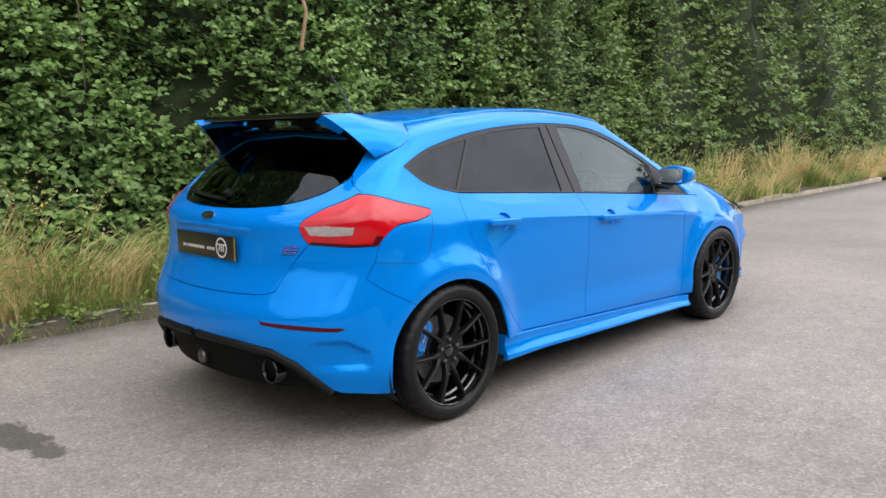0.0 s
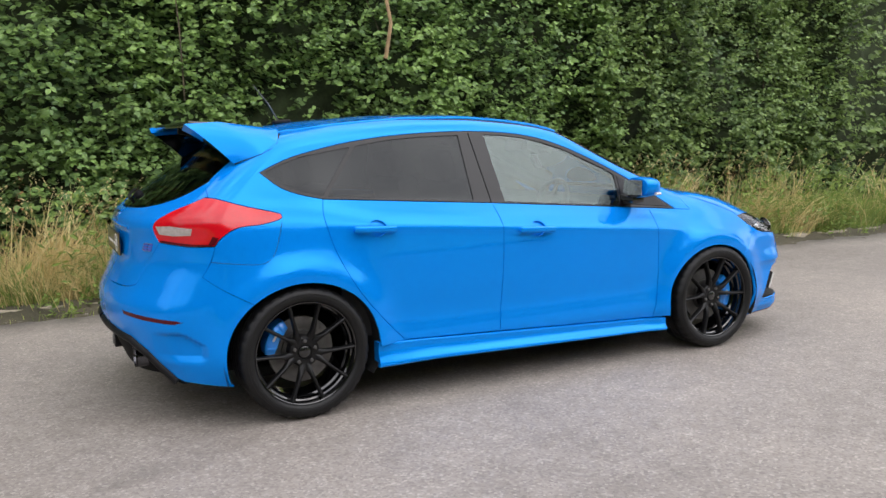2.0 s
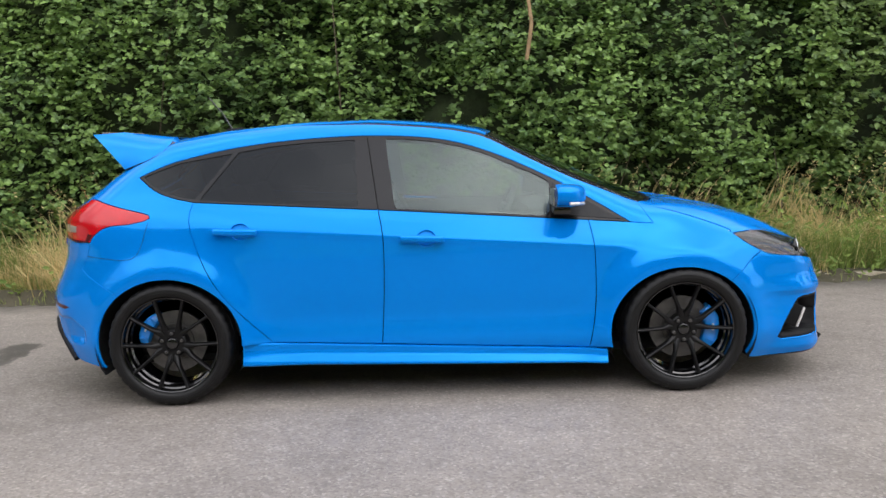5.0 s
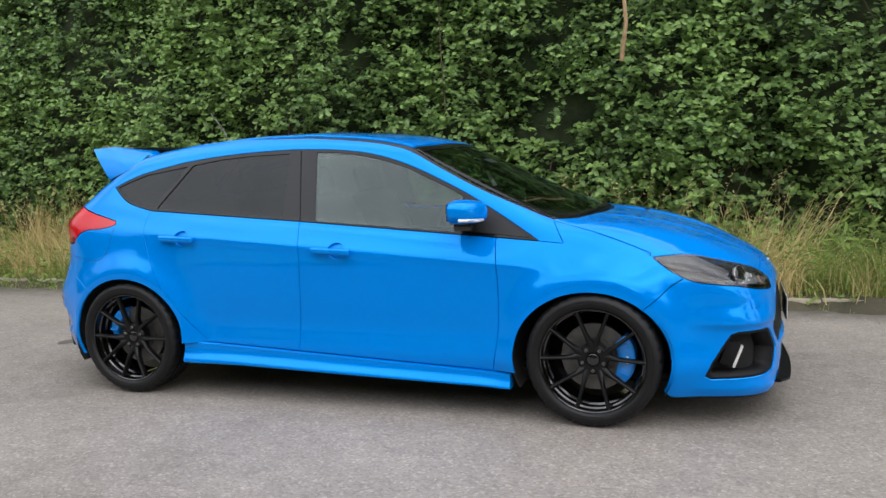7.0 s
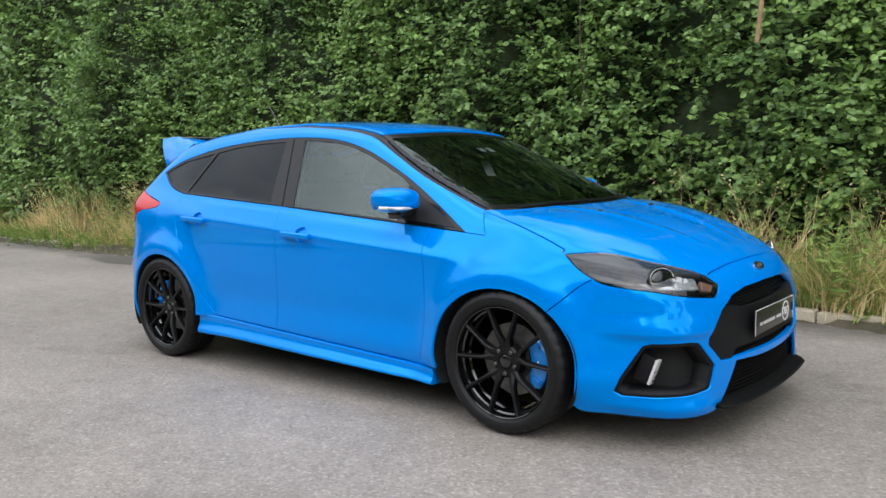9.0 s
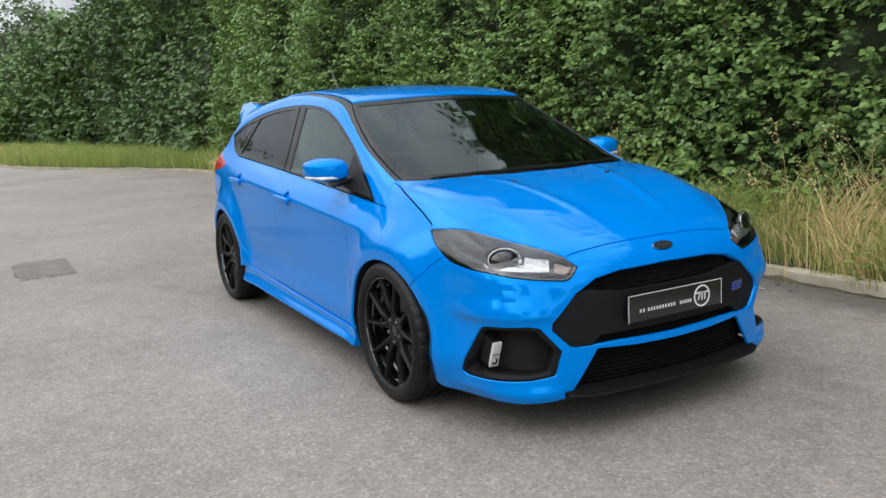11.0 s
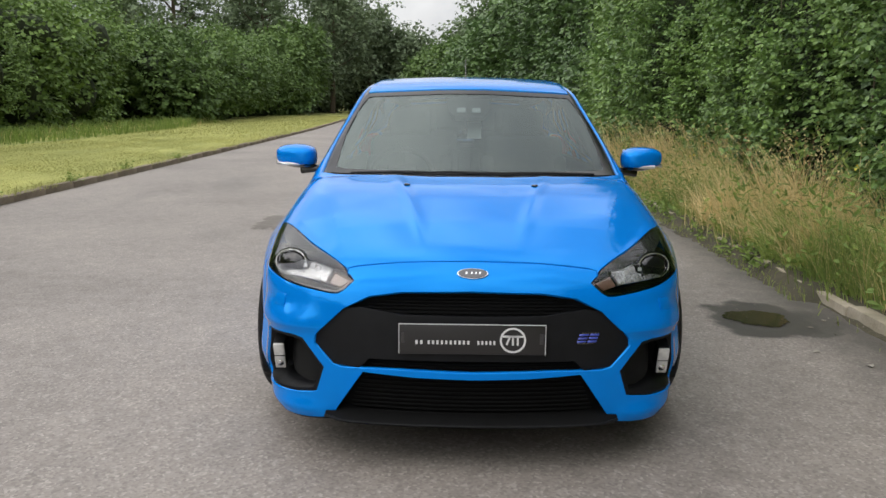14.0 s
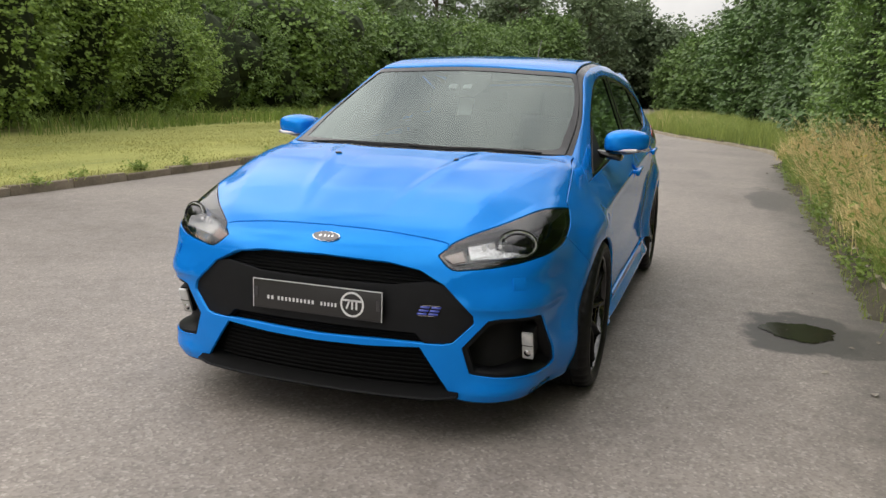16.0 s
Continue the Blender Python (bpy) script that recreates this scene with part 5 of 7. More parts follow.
car_seat(0.12, 0.36, 0.50)
car_seat(0.12, -0.36, 0.50)
car_seat(-0.72, 0.34, 0.56)
car_seat(-0.72, -0.34, 0.56)
for s in (1, -1):
    part("door_card", box_bm(1.9, 0.05, 0.62, pose(-0.15, s * 0.735, 0.64), 0.02), CABIN, car)
bm = bmesh.new()
vs = [[bm.verts.new(p) for p in onto("top", [(x, y) for y in np.linspace(-0.56, 0.56, 9)], -0.035)] for x in np.linspace(0.33, -1.38, 14)]
for a, b in zip(vs, vs[1:]):
    for i in range(8):
        bm.faces.new((a[i], a[i + 1], b[i + 1], b[i]))
part("roof_lining", bm, HEADLINER, car, "pale cloth headlining")
for s in (1, -1):
    part("pillar_lining", tube_bm([(p[0], s * (p[1] - 0.035), p[2] - 0.045) for p in ditch[::6]], 0.038, 10), CABIN, car)
for s in (1, -1):
    shell("window_lining", "side", surround, CABIN, car, holes=(front_pane, rear_pane, quarter_pane), off=-0.035, skirt=0.012, sign=s, step=0.05)
shell("tailgate_lining", "rear", both(hatch_half), CABIN, car, holes=(both(rg_half),), off=-0.03, skirt=0, gap=0.004, step=0.05)
part("parcel_shelf", box_bm(0.55, 1.15, 0.03, pose(-1.50, 0, 0.97), 0.01), CABIN, car)

# ---- mirrors
for s in (1, -1):
    bm = bmesh.new()
    bmesh.ops.create_uvsphere(bm, u_segments=36, v_segments=20, radius=1)
    for v in bm.verts:
        x, y, z = v.co
        p = 0.62
        x, y, z = (math.copysign(abs(c) ** p, c) for c in (x, y, z))
        x = max(x, -0.62)
        y2 = y + 0.0
        taper = 1 - 0.22 * max(0, y2)
        z = z * taper * (1 - 0.10 * max(0, x))
        x = x * (1 - 0.25 * max(0, y2)) - 0.30 * (y2 + 1) * 0.5
        v.co = (0.735 + 0.095 * x, s * (0.893 + 0.105 * y), 1.028 + 0.062 * z + 0.006 * y)
    if s < 0:
        bmesh.ops.reverse_faces(bm, faces=bm.faces[:])
    cut = bm.copy()
    bmesh.ops.bisect_plane(bm, geom=bm.verts[:] + bm.edges[:] + bm.faces[:], plane_co=(0, 0, 0.990), plane_no=(0, 0, 1), clear_inner=True)
    bmesh.ops.bisect_plane(cut, geom=cut.verts[:] + cut.edges[:] + cut.faces[:], plane_co=(0, 0, 0.988), plane_no=(0, 0, 1), clear_outer=True)
    mir = part("door_mirror", smoothed(bm, 50), PAINT, car)
    part("mirror_base", smoothed(cut, 50), GLOSS_BLACK, mir, "black lower mirror shell")
    part("mirror_arm", box_bm(0.09, 0.15, 0.035, pose(0.70, s * 0.80, 0.962, s * -8, 0, 0), 0.012), GLOSS_BLACK, mir)
    part("mirror_glass", box_bm(0.004, 0.155, 0.085, pose(0.6475, s * 0.885, 1.03, 0, 4, 0), 0.001), CHROME, mir, "silvered mirror glass")
    part("indicator", tube_bm([(0.80, s * 0.84, 0.992), (0.806, s * 0.89, 0.992), (0.795, s * 0.945, 0.993), (0.765, s * 0.982, 0.994), (0.72, s * 0.995, 0.996)], 0.0085, 8), CLEAR_LENS, mir, "clear indicator strip")

# ---- tail
dif = both(loop(line("rear", [(-2.12, 0.0, 0.446), (-2.10, 0.30, 0.441), (-2.06, 0.50, 0.421), (-2.0, 0.60, 0.366), (-1.95, 0.71, 0.256), (-1.88, 0.78, 0.218), (-1.90, 0.70, 0.205), (-1.98, 0.58, 0.245), (-2.04, 0.36, 0.225), (-2.08, 0.0, 0.225)], soft=False)))
diffuser = shell("diffuser", "rear", dif, INTAKE, rear_bumper, off=-0.03, skirt=0.10, gap=-0.004)
for s in (1, -1):
    part("diffuser_rib", rod("rear", [(-2.05, 0.48 * s, 0.40), (-1.99, 0.60 * s, 0.345), (-1.92, 0.70 * s, 0.235)], 0.012, -0.012), BLACK_TRIM, diffuser)
    pipe = part("exhaust_tip", lathe_bm([(0.050, 0.0), (0.054, -0.004), (0.054, -0.20), (0.046, -0.20), (0.046, -0.01), (0.050, 0.0)], 36, pose(-2.045, s * 0.455, 0.31, 0, 0, 90)), DARK_CHROME, car, "dark chrome exhaust tip")
    part("exhaust_bore", lathe_bm([(0.001, -0.12), (0.045, -0.12), (0.045, -0.19)], 24, pose(-2.045, s * 0.455, 0.31, 0, 0, 90)), LINER, pipe)
    part("exhaust_rim", lathe_bm([(0.053 + 0.0022 * math.cos(a), 0.0022 * math.sin(a)) for a in np.linspace(0, 6.28, 8, endpoint=False)], 36, pose(-2.046, s * 0.455, 0.31, 0, 0, 90), True, 80), DARK_CHROME, pipe, "polished exhaust rim")
    rf = poly("rear", [(-2.098, 0.455 * s, 0.543), (-2.05, 0.60 * s, 0.537), (-1.93, 0.80 * s, 0.525), (-1.90, 0.825 * s, 0.515), (-1.94, 0.795 * s, 0.503), (-2.05, 0.60 * s, 0.513), (-2.096, 0.47 * s, 0.523)])
    shell("reflector_strip", "rear", rf, DARK_RED, rear_bumper, off=0.002, skirt=0.006)
    part("diffuser_rim", rod("rear", [(-2.11, 0.02 * s, 0.430), (-2.10, 0.30 * s, 0.424), (-2.055, 0.49 * s, 0.404), (-2.0, 0.59 * s, 0.352), (-1.95, 0.70 * s, 0.250), (-1.93, 0.725 * s, 0.222)], 0.021, -0.002, 8, False), BLACK_TRIM, diffuser)
part("fog_lamp", lathe_bm([(0.001, 0.012), (0.026, 0.010), (0.034, 0.0), (0.036, -0.05)], 32, pose(-2.085, 0.05, 0.295, 0, 0, 90)), STEEL, diffuser, "round clear rear lamp")
part("fog_lamp_ring", lathe_bm([(0.036, 0.004), (0.046, 0.0), (0.048, -0.06)], 32, pose(-2.085, 0.05, 0.295, 0, 0, 90)), BLACK_TRIM, diffuser)
show_plate(pose(-2.060, 0, 0.832, 90, 0, -90), car, True)
oval_badge(seat_on("rear", (0.0, 0.968), 0.001), car)
slanted_badge(seat_on("rear", uv_of("rear", (-1.99, -0.55, 0.842)), 0.001), car)
part("handle_ledge", rod("rear", [(-2.05, -0.33, 0.918), (-2.055, 0, 0.924), (-2.05, 0.33, 0.918)], 0.011, -0.0045), PAINT, tailgate)
for s in (1, -1):
    tl = [o for o in car.children if o.name.startswith("tail_light")][0 if s > 0 else 1]
    clear = poly("rear", [(-1.940, 0.600, 0.945), (-1.88, 0.675, 0.950), (-1.79, 0.762, 0.940), (-1.80, 0.758, 0.905), (-1.87, 0.69, 0.900), (-1.925, 0.622, 0.905)])
    shell("reversing_lens", "rear", clear, REVERSE_LENS, tl, off=0.0048, skirt=0.004, sign=s, step=0.015, label="clear reversing lens")
    darker = poly("rear", [(-1.722, 0.82, 0.905), (-1.692, 0.832, 0.897), (-1.714, 0.826, 0.862), (-1.745, 0.81, 0.862)])
    shell("side_marker", "rear", darker, DARK_RED, tl, off=0.0048, skirt=0.004, sign=s, step=0.015)
    under = poly("rear", [(-1.722, 0.823, 0.868), (-1.80, 0.772, 0.868), (-1.918, 0.625, 0.880), (-1.922, 0.617, 0.871), (-1.82, 0.760, 0.858), (-1.722, 0.824, 0.860)])
    shell("lens_base", "rear", under, DARK_RED, tl, off=0.0055, skirt=0.005, sign=s, step=0.015, gap=0.0005, label="dark lower edge of the lens")
# fuel flap, on the right side
seam = rod("side", [(-1.735, 0.787), (-1.60, 0.770), (-1.53, 0.766), (-1.48, 0.780), (-1.445, 0.83), (-1.408, 0.950)], 0.0016, -0.0006, 6)
seam.transform(Matrix.Diagonal((1, -1, 1, 1)))
part("fuel_flap_seam", seam, LINER, car)
# rear wiper
wp = part("rear_wiper", rod("rear", [(-1.95, -0.02, 1.032), (-1.93, 0.15, 1.040), (-1.88, 0.40, 1.055)], 0.009, 0.012), BLACK_TRIM, tailgate)
part("wiper_pivot", lathe_bm([(0.001, 0.02), (0.018, 0.018), (0.024, 0.0), (0.024, -0.02)], 20, seat_on("rear", uv_of("rear", (-1.93, 0.0, 1.06)), 0.0) @ pose(0, 0, 0, 90)), BLACK_TRIM, wp)

# ---- roof spoiler
spoiler = part("spoiler", box_bm(0.235, 1.02, 0.026, pose(-1.628, 0, 1.408, 0, 3, 0), 0.010, 3), GLOSS_BLACK, car, "black and blue roof spoiler")
bm = bmesh.new()
rows = []
for i in range(25):
    y = -0.60 + 1.2 * i / 24
    z = -0.075 * y * y
    e = 0.04 * (abs(y) / 0.6) ** 4
    rows.append([bm.verts.new(p) for p in ((-1.40, y, 1.388 + z), (-1.52, y, 1.378 + z), (-1.625 + e, y, 1.362 + z), (-1.63 + e, y, 1.350 + z), (-1.61 + e, y, 1.342 + z), (-1.44, y, 1.345 + z))])
for a, b in zip(rows, rows[1:]):
    for i in range(6):
        bm.faces.new((a[i], a[(i + 1) % 6], b[(i + 1) % 6], b[i]))
bm.faces.new(rows[0]), bm.faces.new(rows[-1])
bmesh.ops.recalc_face_normals(bm, faces=bm.faces[:])
part("roof_lip", smoothed(bm, 40), GLOSS_BLACK, spoiler)
for s in (1, -1):
    # each end of the spoiler: a sheet from the wing's end down to the pillar, thick above and thin below
    high = [(-1.33, 0.515, 1.388), (-1.47, 0.530, 1.404), (-1.61, 0.540, 1.421), (-1.772, 0.548, 1.412)]
    low = [(-1.335, 0.592, 1.364), (-1.362, 0.652, 1.316), (-1.45, 0.676, 1.264), (-1.574, 0.655, 1.222)]
    skin, back = [], []
    for i in range(13):
        u = 3 * i / 12
        k, f = min(int(u), 2), u - min(int(u), 2)
        p, q = Vector(high[k]).lerp(Vector(high[k + 1]), f), Vector(low[k]).lerp(Vector(low[k + 1]), f)
        skin.append([]), back.append([])
        for j in range(9):
            v = j / 8
            c = p.lerp(q, v) + Vector((0, 0.012, 0.008)) * 4 * v * (1 - v)
            inner = c + Vector((0.02 * v, -0.045 * (1 - v) - 0.014, -0.020 * (1 - v) - 0.008))
            skin[-1].append((c.x, s * c.y, c.z))
            back[-1].append((inner.x, s * inner.y, inner.z))
    for nm, sides, material in (("end_fin", (skin, None), PAINT), ("fin_back", (None, back), GLOSS_BLACK)):
        bm = bmesh.new()
        vs = [[bm.verts.new(p) for p in row] for row in skin]
        vb = [[bm.verts.new(p) for p in row] for row in back]
        if nm == "end_fin":
            for i in range(12):
                for j in range(8):
                    bm.faces.new((vs[i][j], vs[i + 1][j], vs[i + 1][j + 1], vs[i][j + 1]))
                    if j < 1:
                        bm.faces.new((vb[i][j], vb[i][j + 1], vb[i + 1][j + 1], vb[i + 1][j]))
                bm.faces.new((vs[i][0], vs[i + 1][0], vb[i + 1][0], vb[i][0]))
            for j in range(8):
                for i in (0, 12) if j < 3 else (0,):
                    bm.faces.new((vs[i][j], vs[i][j + 1], vb[i][j + 1], vb[i][j]))
        else:
            for i in range(12):
                for j in range(1, 8):
                    bm.faces.new((vb[i][j], vb[i][j + 1], vb[i + 1][j + 1], vb[i + 1][j]))
                bm.faces.new((vs[i][8], vs[i + 1][8], vb[i + 1][8], vb[i][8]))
            for j in range(3, 8):
                bm.faces.new((vs[12][j], vs[12][j + 1], vb[12][j + 1], vb[12][j]))
        bmesh.ops.delete(bm, geom=[v for v in bm.verts if not v.link_faces], context="VERTS")
        bmesh.ops.recalc_face_normals(bm, faces=bm.faces[:])
        part(nm, smoothed(bm, 50), material, spoiler, "" if nm == "end_fin" else "black inner face of the spoiler's end")
    seam = [Vector(q) + Vector((0.003, 0.0015, 0.0)) for q in [low[0], (-1.345, 0.622, 1.342), low[1], (-1.40, 0.671, 1.287), low[2], (-1.515, 0.669, 1.243), low[3]]]
    part("fin_seam", tube_bm([(q.x, s * q.y, q.z) for q in seam], 0.0022, 6), LINER, spoiler)
    part("strut", box_bm(0.15, 0.045, 0.05, pose(-1.60, s * 0.19, 1.385, 0, 10, 0), 0.012), BLACK_TRIM, spoiler)
part("antenna", tube_bm([(-1.16, 0, 1.44), (-1.21, 0, 1.53), (-1.29, 0, 1.63)], 0.0042, 8, 0.75), STEEL, car)
bm = box_bm(0.10, 0.045, 0.025, pose(-1.14, 0, 1.432, 0, -4, 0), 0.011, 3)
part("antenna_base", bm, BLACK_TRIM, car)


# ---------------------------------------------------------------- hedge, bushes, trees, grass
# leaves of the farthest trees: the distance haze is mixed into their colour
LEAF_HAZE = mat("hazed_leaf", (0.22, 0.29, 0.15), rough=0.6, dark=(0.085, 0.12, 0.065), scale=0.2, island=0.5, trans=0.2, spec=0.3)
LEAF_MID = mat("thicket_leaf", (0.18, 0.28, 0.075), rough=0.55, dark=(0.045, 0.085, 0.027), scale=0.3, island=0.5, trans=0.2, spec=0.3)
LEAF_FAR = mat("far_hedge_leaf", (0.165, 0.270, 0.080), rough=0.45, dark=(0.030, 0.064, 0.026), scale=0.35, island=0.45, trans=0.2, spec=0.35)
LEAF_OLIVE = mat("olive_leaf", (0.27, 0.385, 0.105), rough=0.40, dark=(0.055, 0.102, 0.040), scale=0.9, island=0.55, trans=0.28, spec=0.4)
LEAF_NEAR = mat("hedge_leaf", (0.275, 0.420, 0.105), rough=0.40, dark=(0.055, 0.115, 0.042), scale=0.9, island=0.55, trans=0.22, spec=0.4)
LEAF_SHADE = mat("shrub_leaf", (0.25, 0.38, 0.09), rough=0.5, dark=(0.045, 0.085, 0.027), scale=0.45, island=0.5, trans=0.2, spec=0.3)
LEAF_BUSH = mat("bush_leaf", (0.42, 0.57, 0.135), rough=0.5, dark=(0.070, 0.138, 0.038), scale=0.45, island=0.5, trans=0.22, spec=0.3)
LEAF_DARK = mat("tree_leaf", (0.13, 0.19, 0.075), rough=0.55, dark=(0.04, 0.066, 0.028), scale=0.3, island=0.5, trans=0.15, spec=0.3)
LEAF_WEED = mat("weed_leaf", (0.32, 0.42, 0.10), rough=0.55, dark=(0.10, 0.17, 0.04), scale=1.5, island=0.6, trans=0.35, spec=0.3)
BLADE_GREEN = mat("grass_blade", (0.44, 0.50, 0.14), rough=0.6, dark=(0.16, 0.23, 0.055), scale=0.8, island=0.55, trans=0.38, spec=0.3)
BLADE_DEEP = mat("deep_grass", (0.33, 0.41, 0.11), rough=0.6, dark=(0.10, 0.16, 0.04), scale=0.8, island=0.55, trans=0.35, spec=0.3)
BLADE_STRAW = mat("dry_grass", (0.92, 0.77, 0.43), rough=0.7, dark=(0.48, 0.36, 0.14), scale=0.8, island=0.6, trans=0.35, spec=0.25)
BLADE_MOWN = mat("mown_grass", (0.60, 0.57, 0.225), rough=0.7, dark=(0.26, 0.29, 0.095), scale=1.1, island=0.35, trans=0.2, spec=0.25, stretch=(0.14, 1.0, 1.0))
# near-black fill: the deep shade between leaves, put into the colour
CORE_SHADE = mat("core_shade", (0.045, 0.066, 0.024), rough=1.0, dark=(0.006, 0.008, 0.003), scale=4, bump=0.8, bscale=12)
BARK = mat("bark", (0.15, 0.115, 0.075), rough=0.95, dark=(0.05, 0.04, 0.028), scale=14, bump=0.8, bscale=50)
rng = np.random.default_rng(11)


def unit(v):
    return v / (np.linalg.norm(v, axis=-1, keepdims=True) + 1e-9)


def leaves(name, base, tip, nor, size, width, material, plain=False):
    """Folded oval leaves along the way tip and facing nor: six corners and two faces each, or four corners where they stay far off."""
    tip = unit(tip)
    across = unit(np.cross(nor, tip))
    up = np.cross(tip, across)
    L, W = size[:, None], (size * width)[:, None]
    b = base
    if plain:
        mid = b + 0.45 * L * tip + 0.06 * W * up
        v = np.stack([b, mid + 0.5 * W * across, b + L * tip - 0.06 * L * up, mid - 0.5 * W * across], 1).reshape(-1, 3)
        return mesh_np(name, v, np.arange(len(v)).reshape(-1, 4), material, False)
    r1, r2 = b + 0.30 * L * tip + W * 0.46 * across + 0.10 * W * up, b + 0.66 * L * tip + W * 0.42 * across + 0.06 * W * up
    l1, l2 = b + 0.30 * L * tip - W * 0.46 * across + 0.10 * W * up, b + 0.66 * L * tip - W * 0.42 * across + 0.06 * W * up
    t = b + L * tip - 0.10 * L * up
    v = np.stack([b, r1, r2, t, l2, l1], 1).reshape(-1, 3)
    i = np.arange(len(b))[:, None] * 6
    f = np.concatenate([i + [0, 1, 2, 3], i + [0, 3, 4, 5]], 1).reshape(-1, 4)
    return mesh_np(name, v, f, material, False)


def waves(p, seed, scale):
    r = np.random.default_rng(seed)
    out = 0
    for k in range(7):
        d = r.normal(size=p.shape[1])
        d *= (0.6 + 0.35 * k) * scale / np.linalg.norm(d)
        out = out + np.sin(p @ d * 2 * math.pi + r.uniform(0, 6.28)) / (1 + 0.35 * k)
    return out / 3.2


def shoots(root, way, count, length, size, width, droop):
    """Leaves set left and right along short twigs. Returns bases, tips, normals and sizes."""
    n = len(root)
    side = unit(np.cross(way, np.array([0, 0, 1.0]) + 0.25 * rng.normal(size=(n, 3))))
    bases, tips, nors, sizes = [], [], [], []
    for k in range(count):
        a = (k + 0.6) / count
        hand = (1 if k % 2 else -1) * (0 if k == count - 1 else 1)
        p = root + way * length[:, None] * a + rng.normal(size=(n, 3)) * 0.012
        t = unit(0.55 * way + hand * side + 0.25 * rng.normal(size=(n, 3)) - np.array([0, 0, droop]))
        nr = unit(np.array([0, 0, 0.9]) - 0.0 * way + 0.45 * rng.normal(size=(n, 3)) + 0.75 * way * np.array([1, 1, 0]))
        bases.append(p), tips.append(t), nors.append(nr)
        sizes.append(size * rng.uniform(0.7, 1.15, n) * (1.0 - 0.25 * abs(a - 0.55)))
    return np.concatenate(bases), np.concatenate(tips), np.concatenate(nors), np.concatenate(sizes)


HEDGE_LINE = smooth_line([(-62, -1.2), (-52, 0.2), (-45, 1.6), (-37, 2.9), (-28, 3.55), (-16, 3.55), (-8, 3.62), (-4, 3.66), (2, 3.66), (8, 3.75), (30, 3.8)], 0.6)


def hedge_top(x):
    return 6.9 + 0.05 * np.clip(-12 - x, 0, 18) - 0.11 * np.maximum(0, -32 - x)


def hedge_depth(x, z):
    p = np.stack([x, z], 1)
    far = np.clip((-4 - x) / 6, 0, 1)
    return (0.24 - 0.06 * far) * waves(p, 3, 0.42) + 0.62 * far * waves(p * (1, 0.45), 6, 0.20) + 0.36 * waves(p * (1, 0.30), 8, 0.55) + 0.12 * waves(p, 4, 1.1) - 0.14 * np.exp(-((z - 1.6) / 1.5) ** 2) + 0.05 * z * 0.3


hedge = tagged(new("hedge"), "tall dense clipped hedge with broad green leaves", "hedge", kind="stuff")


def hedge_part(x0, x1, z0, z1, per_m2, size, count, length, leaf=LEAF_NEAR, deep=0.0):
    n = int((x1 - x0) * (z1 - z0) * per_m2)
    x, z = rng.uniform(x0, x1, n), rng.uniform(z0, z1, n)
    dense = waves(np.stack([x, z], 1), 9, 0.55)
    keep = (rng.uniform(-0.95, 0.15, n) < dense) | (deep > 0)
    x, z = x[keep], z[keep]
    n = len(x)
    ragged = z < hedge_top(x) + 0.8 * waves(np.stack([x, 0 * x], 1), 5, 0.5)
    x, z = x[ragged], z[ragged]
    n = len(x)
    y = HEDGE_LINE(x) + hedge_depth(x, z) + 0.20 + rng.exponential(0.10, n) + 0.16 * (rng.random(n) < 0.22) + deep
    way = unit(np.stack([0.65 * rng.normal(size=n), -0.9 - 0.3 * rng.random(n), 0.35 + 0.45 * rng.normal(size=n)], 1))
    b, t, nr, s = shoots(np.stack([x, y, z], 1), way, count, rng.uniform(0.6, 1.2, n) * length, size, 0.75, 0.25)
    part("foliage", leaves("foliage", b, t, nr, s, 0.80, leaf, x1 < -9 or z0 > 3 or deep > 0), leaf, hedge)


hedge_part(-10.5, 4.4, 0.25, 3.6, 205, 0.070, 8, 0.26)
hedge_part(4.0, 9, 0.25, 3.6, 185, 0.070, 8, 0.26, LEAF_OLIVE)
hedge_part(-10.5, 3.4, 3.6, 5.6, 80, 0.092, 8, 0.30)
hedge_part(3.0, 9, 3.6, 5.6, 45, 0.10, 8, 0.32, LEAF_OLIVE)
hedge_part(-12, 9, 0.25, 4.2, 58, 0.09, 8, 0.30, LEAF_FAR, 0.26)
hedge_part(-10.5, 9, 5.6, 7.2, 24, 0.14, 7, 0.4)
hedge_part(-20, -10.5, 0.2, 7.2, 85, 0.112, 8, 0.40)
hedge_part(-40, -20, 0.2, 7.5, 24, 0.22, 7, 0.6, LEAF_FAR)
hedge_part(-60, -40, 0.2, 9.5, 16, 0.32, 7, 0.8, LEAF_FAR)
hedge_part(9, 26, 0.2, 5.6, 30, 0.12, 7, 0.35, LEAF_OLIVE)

# a dark sheet behind the leaves stands in for the hedge's inner shade
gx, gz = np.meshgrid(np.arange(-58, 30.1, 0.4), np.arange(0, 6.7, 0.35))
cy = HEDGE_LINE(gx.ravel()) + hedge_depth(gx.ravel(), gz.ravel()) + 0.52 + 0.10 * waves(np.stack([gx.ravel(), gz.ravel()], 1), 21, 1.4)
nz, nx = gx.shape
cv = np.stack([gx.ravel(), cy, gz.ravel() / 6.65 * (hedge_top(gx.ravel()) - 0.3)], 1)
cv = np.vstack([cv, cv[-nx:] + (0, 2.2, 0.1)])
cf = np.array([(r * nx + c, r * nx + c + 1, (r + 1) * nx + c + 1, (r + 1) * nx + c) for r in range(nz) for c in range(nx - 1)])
part("core", mesh_np("core", cv, cf, CORE_SHADE, True), CORE_SHADE, hedge, "dark sheet inside the hedge in place of its inner shade")
